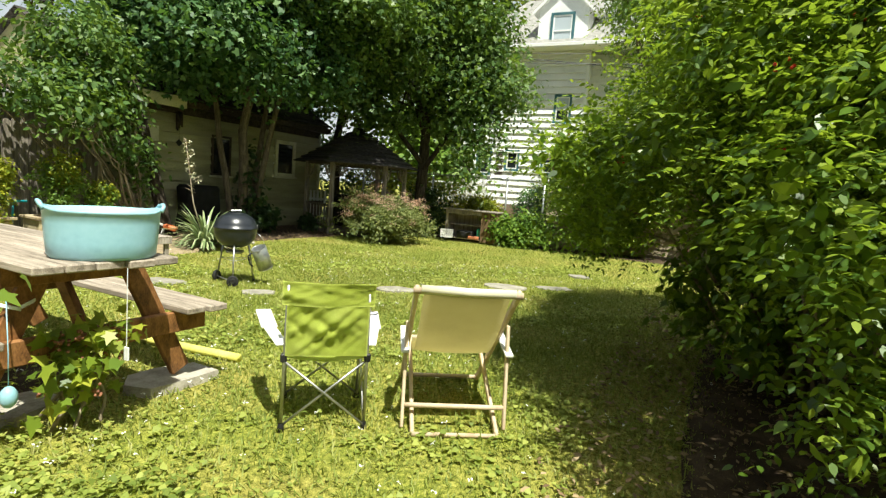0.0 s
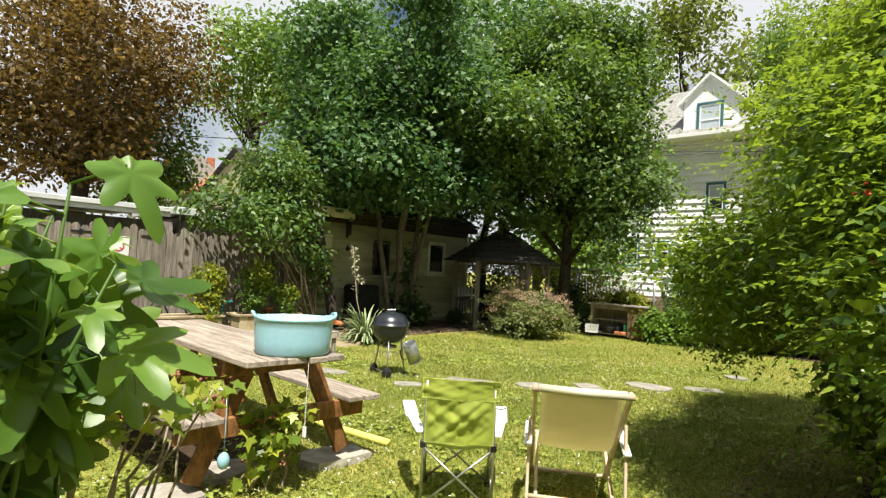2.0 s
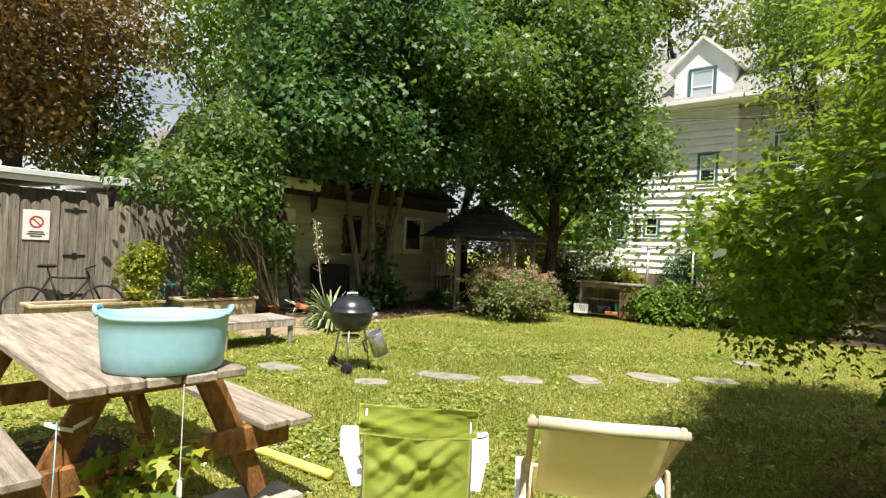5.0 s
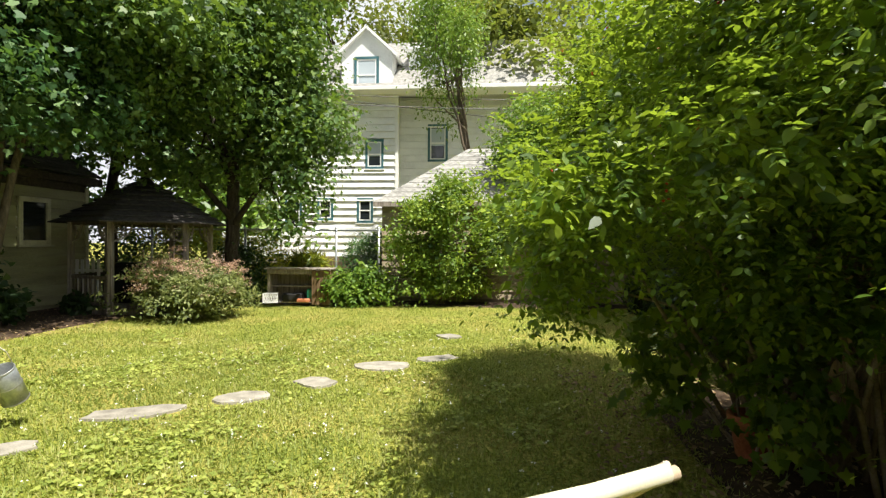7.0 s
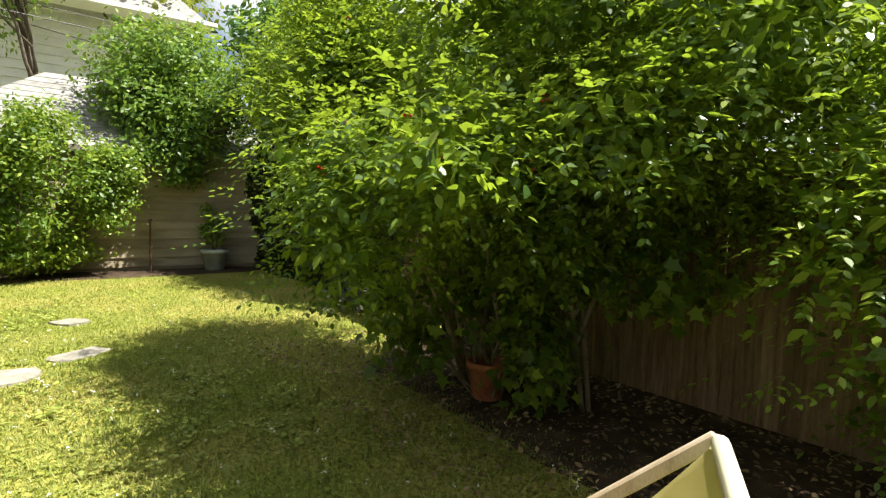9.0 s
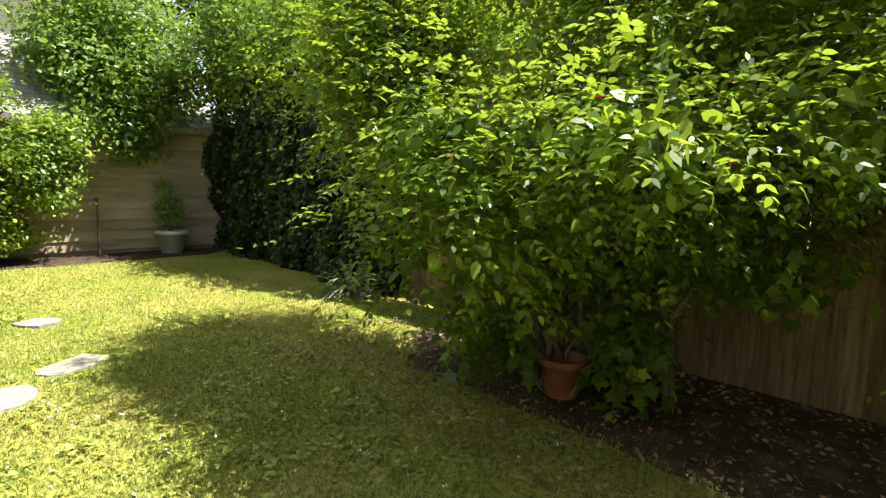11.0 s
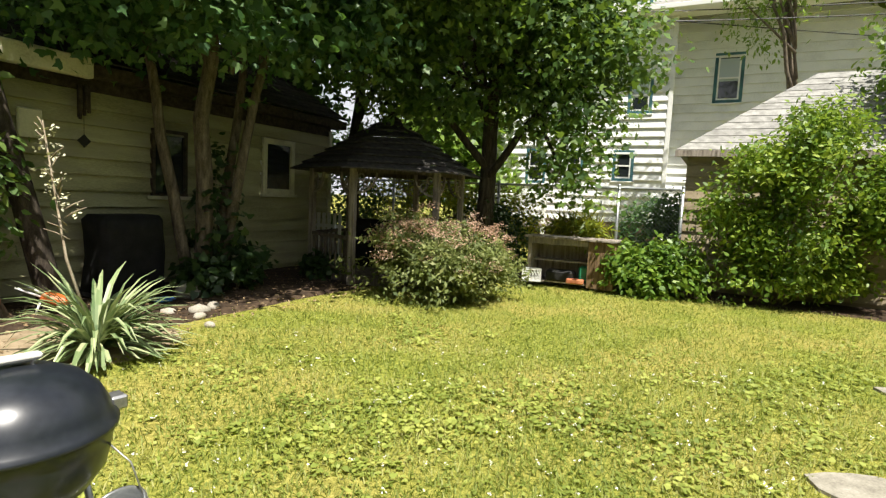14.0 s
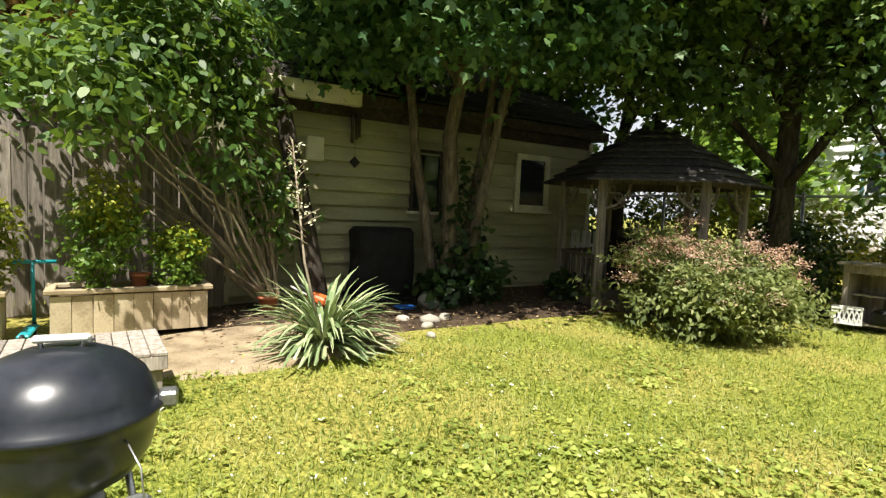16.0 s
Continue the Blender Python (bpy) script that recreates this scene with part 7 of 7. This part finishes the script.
# ---- workbench with stored things ----
def workbench():
    w = thing("workbench", at(lot(-6.0, 14.5, 0.05), LOT), "rough wooden potting bench with open front", "workbench")
    L, D, H = 1.52, 0.55, 0.86
    me = board_mesh("top_board", (L + 0.1, 0.19, 0.035), GREYWOOD, 0.005)
    for i in range(3):
        share("top_board", me, w, Matrix.Translation((L / 2, 0.02 + 0.195 * i, H - 0.018)))
    part("back_panel", boxed((L / 2, D - 0.01, H / 2 - 0.02), (L, 0.02, H - 0.06)), GREYWOOD, w)
    part("side_panel", boxed((0.035, D / 2, H / 2 - 0.02), (0.07, D - 0.06, H - 0.05), None, 0.005), GREYWOOD, w)
    for x in (1.15, 1.27, 1.39, 1.49):
        part("front_board", boxed((x, 0.0, H / 2 - 0.02), (0.115, 0.022, H - 0.05), None, 0.004), FENCEWOOD, w)
    part("side_panel", boxed((L, D / 2, H / 2 - 0.02), (0.022, D - 0.06, H - 0.05), None, 0.004), FENCEWOOD, w)
    part("front_rail", boxed((0.55, 0.0, H - 0.09), (1.08, 0.025, 0.10), None, 0.004), GREYWOOD, w)
    part("bottom_shelf", boxed((L / 2, D / 2, 0.05), (L - 0.08, D - 0.05, 0.025)), GREYWOOD, w)
    part("mid_shelf", boxed((0.6, D / 2 + 0.05, 0.42), (1.05, D - 0.2, 0.02)), GREYWOOD, w)


workbench()
crate = thing("plastic_crate", at(lot(-5.85, 14.35, 0.115), LOT + 20), "white lattice plastic crate under the bench", "crate")
bm = bmesh.new()
for s in (0, 1):
    for i in range(7):
        x = -0.16 + 0.32 * i / 6
        beam(bm, (x, -0.1 + 0.22 * s, 0.0), (min(x + 0.06, 0.16), -0.1 + 0.22 * s, 0.2), 0.012, 0.008, up=(0, 1, 0))
        beam(bm, (x, -0.1 + 0.22 * s, 0.0), (max(x - 0.06, -0.16), -0.1 + 0.22 * s, 0.2), 0.012, 0.008, up=(0, 1, 0))
    for z in (0.0, 0.2):
        beam(bm, (-0.17, -0.1 + 0.22 * s, z), (0.17, -0.1 + 0.22 * s, z), 0.012, 0.02)
for z in (0.0, 0.2):
    for s in (-0.165, 0.165):
        beam(bm, (s, -0.1, z), (s, 0.12, z), 0.012, 0.02)
part("lattice", bm, WHITEPLASTIC, crate)
part("crate_floor", boxed((0, 0.01, 0.002), (0.32, 0.22, 0.008)), WHITEPLASTIC, crate)
for name, u, dv, z, s, mat, lab in (("storage_box", -5.4, 0.15, 0.113, (0.5, 0.3, 0.2), BLACKPLASTIC, "black plastic tray under the bench"), ("watering_can", -5.0, 0.2, 0.113, (0.16, 0.2, 0.3), GREENPLASTIC, "green plastic container under the bench"), ("brick_stack", -5.1, 0.0, 0.113, (0.3, 0.14, 0.08), TERRACOTTA, "reddish brick on the bench floor")):
    bm = boxed((0, 0, s[2] / 2), s, None, min(s) * 0.18)
    o = mesh_ob(name, bm, mat)
    o.matrix_basis = at(lot(u, 14.5 + dv, z), LOT + 5)
    tagged(o, lab, name.replace("_", " "))

# rusty rod in front of the shed
bm = bmesh.new()
tube(bm, [(0, 0, -0.05), (0.0, 0.0, 1.1)], 0.02, 8)
box(bm, (0, 0, 1.1), (0.07, 0.05, 0.06), None, 0.01)
o = mesh_ob("metal_stake", bm, surface("rusty_iron", (0.05, 0.025, 0.015), (0.12, 0.06, 0.035), (0.2, 0.1, 0.06), scale=20, rough=0.85, vary=0))
o.matrix_basis = at(lot(0.26, 15.75, 0.0))
tagged(o, "rusty iron stake standing before the shed", "stake")

# overhead cables
for i, (a, b, sag) in enumerate((((-30, 8, 6.2), (14, 24, 6.6), 0.7), ((-12, 20, 6.2), (20, 21, 7.8), 0.5), ((-11, 19, 5.7), (20, 20, 7.2), 0.5))):
    bm = bmesh.new()
    pts = [Vector(a).lerp(Vector(b), k / 20) - Vector((0, 0, sag * math.sin(math.pi * k / 20))) for k in range(21)]
    tube(bm, pts, 0.014, 5)
    tagged(mesh_ob("overhead_cable", bm, BLACKPLASTIC), "thin black cable strung above the yard", "cable", "overhead cables")


# ---- near plants at the path ----
def fig_leaf(seed):
    """One lobed leaf, a unit long: five rounded lobes, folded at the rib, tips drooping."""
    g = random.Random(seed)
    n = 44
    tops = [(0.0, 0.90, 0.34), (0.88, 0.78, 0.30), (-0.88, 0.75, 0.30), (1.75, 0.56, 0.40), (-1.75, 0.58, 0.40)]
    tops = [(a + g.uniform(-0.08, 0.08), r * g.uniform(0.9, 1.06), w) for a, r, w in tops]
    curl, fold = g.uniform(0.18, 0.42), g.uniform(0.08, 0.26)
    bm = bmesh.new()
    rings = []
    for k in (0.42, 0.75, 1.0):
        row = []
        for i in range(n):
            a = -math.pi + 2 * math.pi * (i + 0.5) / n
            r = 0.27 + max((h - 0.27) * math.exp(-((a - t) / w) ** 2) for t, h, w in tops) + 0.02 * math.sin(9 * a + seed)
            r *= k
            x, y = r * math.sin(a), 0.12 + r * math.cos(a)
            row.append(bm.verts.new((x, y, fold * abs(x) - curl * r * r + 0.03 * math.sin(7 * a + seed) * k)))
        rings.append(row)
    mid = bm.verts.new((0, 0.12, 0))
    for i in range(n):
        j = (i + 1) % n
        bm.faces.new((mid, rings[0][j], rings[0][i]))
        for a, b in zip(rings, rings[1:]):
            bm.faces.new((a[i], a[j], b[j], b[i]))
    for f in bm.faces:
        f.smooth = True
    me = bpy.data.meshes.new("leaf")
    bm.to_mesh(me)
    bm.free()
    me.materials.append(FIGLEAF)
    return me


def broad_plant():
    p = thing("broad_leaf_plant", at((-0.06, 0.74, 0)), "tall plant with large lobed light-green leaves", "plant")
    g = np.random.default_rng(160)
    pos, out = [], []
    tips = []
    for i in range(15):
        tip = Vector((g.normal(-0.03, 0.13), g.normal(-0.05, 0.10), g.uniform(1.30, 1.72)))
        bm = bmesh.new()
        foot = Vector((g.normal(-0.32, 0.05), g.normal(-0.12, 0.05), -0.02))
        mid = foot.lerp(tip, 0.6) + Vector((g.normal(0, 0.05), g.normal(0, 0.05), 0.08))
        tube(bm, [foot, foot.lerp(mid, 0.5), mid, tip], [0.010, 0.008, 0.006, 0.003], 6)
        for k in np.linspace(0.30, 1.0, 14):
            q = mid.lerp(tip, (k - 0.42) / 0.58) if k > 0.6 else foot.lerp(mid, k / 0.6)
            a = g.uniform(0, 6.28)
            d = Vector((math.cos(a), math.sin(a), 0.35))
            end = q + d * g.uniform(0.05, 0.11)
            tube(bm, [q, end], [0.003, 0.002], 4)
            pos.append(end)
            out.append(d.normalized())
        part("stem", bm, FRESH, p, smooth=True)
    kinds = [fig_leaf(165 + i) for i in range(5)]
    for i, (q, d) in enumerate(zip(pos, out)):
        way = Vector((d.x, d.y, g.uniform(-1.5, 0.35))).normalized()
        nor = Vector(g.normal(0, 0.55, 3)) + Vector((0.15, -0.25, 0.8))
        nor = (nor - way * nor.dot(way)).normalized()
        side = way.cross(nor)
        z = g.uniform(0.10, 0.195)
        m = Matrix.Translation(q) @ Matrix((side, way, nor)).transposed().to_4x4() @ Matrix.Diagonal((z, z, z, 1))
        share("leaf", kinds[i % 5], p, m)


broad_plant()


def raspberry(p, blobs, n, seed, label, size):
    top = shrub("raspberry_plant", p, blobs, n, RASPLEAF, label, ("maple", size), seed, stems=10, hang=0.5, floor=0.05, category="plant", inner=0.8)
    g = np.random.default_rng(seed + 3)
    bm = bmesh.new()
    for i in range(14):
        c, r = blobs[int(g.integers(len(blobs)))]
        q = np.array(c) + g.normal(0, 0.55, 3) * np.array(r) - np.array(p)
        for _ in range(10):
            bmesh.ops.create_icosphere(bm, subdivisions=1, radius=0.010, matrix=Matrix.Translation(Vector(q + g.normal(0, 0.016, 3))))
    tagged(part("seed_head", bm, surface("rusty_seed_head", (0.12, 0.05, 0.03), (0.26, 0.11, 0.06), (0.4, 0.2, 0.1), scale=30, vary=0), top, "rusty brown seed heads", smooth=True), kind="stuff")


raspberry((-1.42, 3.02, 0), [((-1.30, 3.02, 0.36), (0.17, 0.17, 0.2)), ((-1.2, 3.06, 0.5), (0.12, 0.12, 0.09))], (46, 4, 0.06), 170, "leafy raspberry plant beside the picnic table", 0.095)
raspberry((-0.85, 1.25, 0), [((-0.55, 1.38, 1.08), (0.2, 0.2, 0.14)), ((-0.5, 1.2, 1.12), (0.22, 0.2, 0.16)), ((-0.72, 1.7, 1.0), (0.16, 0.16, 0.10))], (52, 4, 0.07), 175, "raspberry canes with brown seed heads by the path", 0.07)


# ---- grass, clover and litter ----
def bare(x, y, grow=1.0):
    """True where a point of the lawn is clear of the stepping stones."""
    clear = np.ones(len(x), bool)
    for sx, sy, w, d, turn in STEPS:
        c, q = math.cos(radians(turn)), math.sin(radians(turn))
        a, b = (x - sx) * c + (y - sy) * q, (y - sy) * c - (x - sx) * q
        clear &= np.abs(a / (w / 2 * grow)) ** 3 + np.abs(b / (d / 2 * grow)) ** 3 > 1.0
    return clear


def lawn_cover():
    g = np.random.default_rng(180)
    n = 200000
    # denser where the walk passes nearest
    x = np.concatenate([g.uniform(-6.5, 5.5, n // 2), g.normal(-0.4, 2.4, n // 2)])
    y = np.concatenate([g.uniform(0.0, 15.8, n // 2), g.normal(7.0, 3.2, n // 2)])
    u, v = x * AX.x + y * AX.y, x * AY.x + y * AY.y
    edge = np.array([noise.noise((a * 1.3, b * 1.3, 5.0)) + 0.5 * noise.noise((a * 5, b * 5, 6.0)) for a, b in zip(x, y)])
    soil = ((u < -7.75 + 0.4 * edge) & (v > 6.3 + 0.4 * edge)) | ((u > 1.4 + 0.5 * edge + g.normal(0, 0.35, n)) & (v > 2.0) & (v < 8.1 + 0.6 * edge)) | (v > 15.0) | (u > 2.3) | (u < -10)
    thin = g.random(n) < 0.12
    ok = (~soil | thin) & (y > -1.5) & (u < 2.35) & bare(x, y, 0.98)
    x, y = x[ok], y[ok]
    n = len(x)
    h = 0.018 * np.array([noise.noise((a * 0.5, b * 0.5, 3.1)) for a, b in zip(x, y)])
    patch = np.array([noise.noise((a * 0.8, b * 0.8, 8.0)) for a, b in zip(x, y)])
    pos = np.stack([x, y, h - 0.004], 1)
    blade = g.random(n) < 0.86 - 0.5 * np.clip(patch, 0, 1)
    b = pos[blade]
    m = len(b)
    a = g.uniform(0, 2 * np.pi, m)
    L = g.uniform(0.03, 0.075, m) * (1 + 0.3 * patch[blade])
    lean = g.uniform(0.2, 1.2, m)
    d = np.stack([np.cos(a) * np.sin(lean), np.sin(a) * np.sin(lean), np.cos(lean)], 1)
    sd = np.stack([-np.sin(a), np.cos(a), np.zeros(m)], 1) * g.uniform(0.0022, 0.0045, m)[:, None]
    tip = b + d * L[:, None]
    mid = b + d * (L * 0.55)[:, None] + np.array([0, 0, 0.006])
    blades = np.stack([b - sd, b + sd, mid + sd * 0.8, tip, mid - sd * 0.8], 1)
    tagged(poly_object("grass", blades, BLADE), "short sunlit lawn grass", "grass", kind="stuff")
    c = pos[~blade][::2]
    c = np.repeat(c, 3, 0) + g.normal(0, 0.008, (len(c) * 3, 3)) * np.array([1, 1, 0.3]) + np.array([0, 0, 0.022])
    tagged(leaf_object("clover", c, np.tile(np.array([0, 0, 1.0]), (len(c), 1)), 0.021, "heart", CLOVER, None, 181, up=1.0, loose=0.35), "clover leaves among the lawn grass", "clover", kind="stuff")
    # broader weeds
    k = 15000
    w = np.stack([g.normal(-1.4, 2.6, k), g.uniform(1.0, 12.5, k)], 1)
    uu = w[:, 0] * AX.x + w[:, 1] * AX.y
    w = w[(uu < 0.3) & (uu > -7.6)]
    pp = np.array([noise.noise((p[0] * 0.7, p[1] * 0.7, 2.0)) + 0.6 * noise.noise((p[0] * 2.6, p[1] * 2.6, 4.0)) for p in w])
    w = w[pp + g.normal(0, 0.12, len(pp)) > 0.22]
    w = np.concatenate([w, np.stack([g.normal(-1.1, 0.45, 300), g.normal(2.2, 0.5, 300)], 1)])
    w = np.repeat(w, 4, 0) + g.normal(0, 0.03, (len(w) * 4, 2))
    w = w[bare(w[:, 0], w[:, 1], 1.15)]
    wp = np.concatenate([w, g.uniform(0.02, 0.05, (len(w), 1))], 1)
    tagged(leaf_object("broad_weeds", wp, np.tile(np.array([0, 0, 1.0]), (len(wp), 1)), 0.037, "heart", WEED, None, 182, up=1.0, loose=0.5), "low broad-leaved weeds in the lawn", "weeds", kind="stuff")
    f = 900
    fx, fy = g.normal(-0.6, 2.2, f), g.uniform(1.2, 11.0, f)
    fu = fx * AX.x + fy * AX.y
    keep = (fu < 1.2) & (fu > -7.4) & bare(fx, fy, 1.1)
    fp = np.stack([fx[keep], fy[keep], g.uniform(0.045, 0.075, keep.sum())], 1)
    fp = np.repeat(fp, 4, 0) + g.normal(0, 0.006, (len(fp) * 4, 3))
    tagged(leaf_object("clover_flowers", fp, np.tile(np.array([0, 0, 1.0]), (len(fp), 1)), 0.016, "oval", PETAL, None, 183, up=0.7), "small white clover flowers", "flowers", kind="stuff")
    q = 3400
    lu, lv = 2.35 - 2.3 * g.random(q) ** 1.3, g.uniform(1.6, 8.6, q)
    l1 = np.stack([lu * AX.x + lv * AY.x, lu * AX.y + lv * AY.y, g.uniform(0.035, 0.055, q)], 1)
    q2 = 1500
    lu, lv = g.uniform(-10.1, -7.6, q2), g.uniform(6.8, 14.8, q2)
    l2 = np.stack([lu * AX.x + lv * AY.x, lu * AX.y + lv * AY.y, g.uniform(0.04, 0.06, q2)], 1)
    lp = np.concatenate([l1, l2])
    tagged(leaf_object("leaf_litter", lp, np.tile(np.array([0, 0, 1.0]), (len(lp), 1)), 0.05, "oval", LITTER, None, 184, up=1.0, loose=0.5), "dead leaves scattered on dark soil", "leaf litter", kind="stuff")


lawn_cover()

# low leafy plants along the shaded garage bed
for i, (u, v, r, z) in enumerate(((-9.1, 10.75, 0.3, 0.4), (-9.35, 10.5, 0.26, 1.25), (-9.15, 10.1, 0.22, 0.25), (-9.0, 12.4, 0.25, 0.2))):
    shrub("shade_plant", tuple(lot(u, v)), [(np.array(lot(u, v, z)), (r, r, z * 0.8))], (80, 6, 0.09), DARKLEAF, "dark broad-leaved plant at the foot of the trees", ("heart", 0.12), 190 + i, stems=6, category="plant")
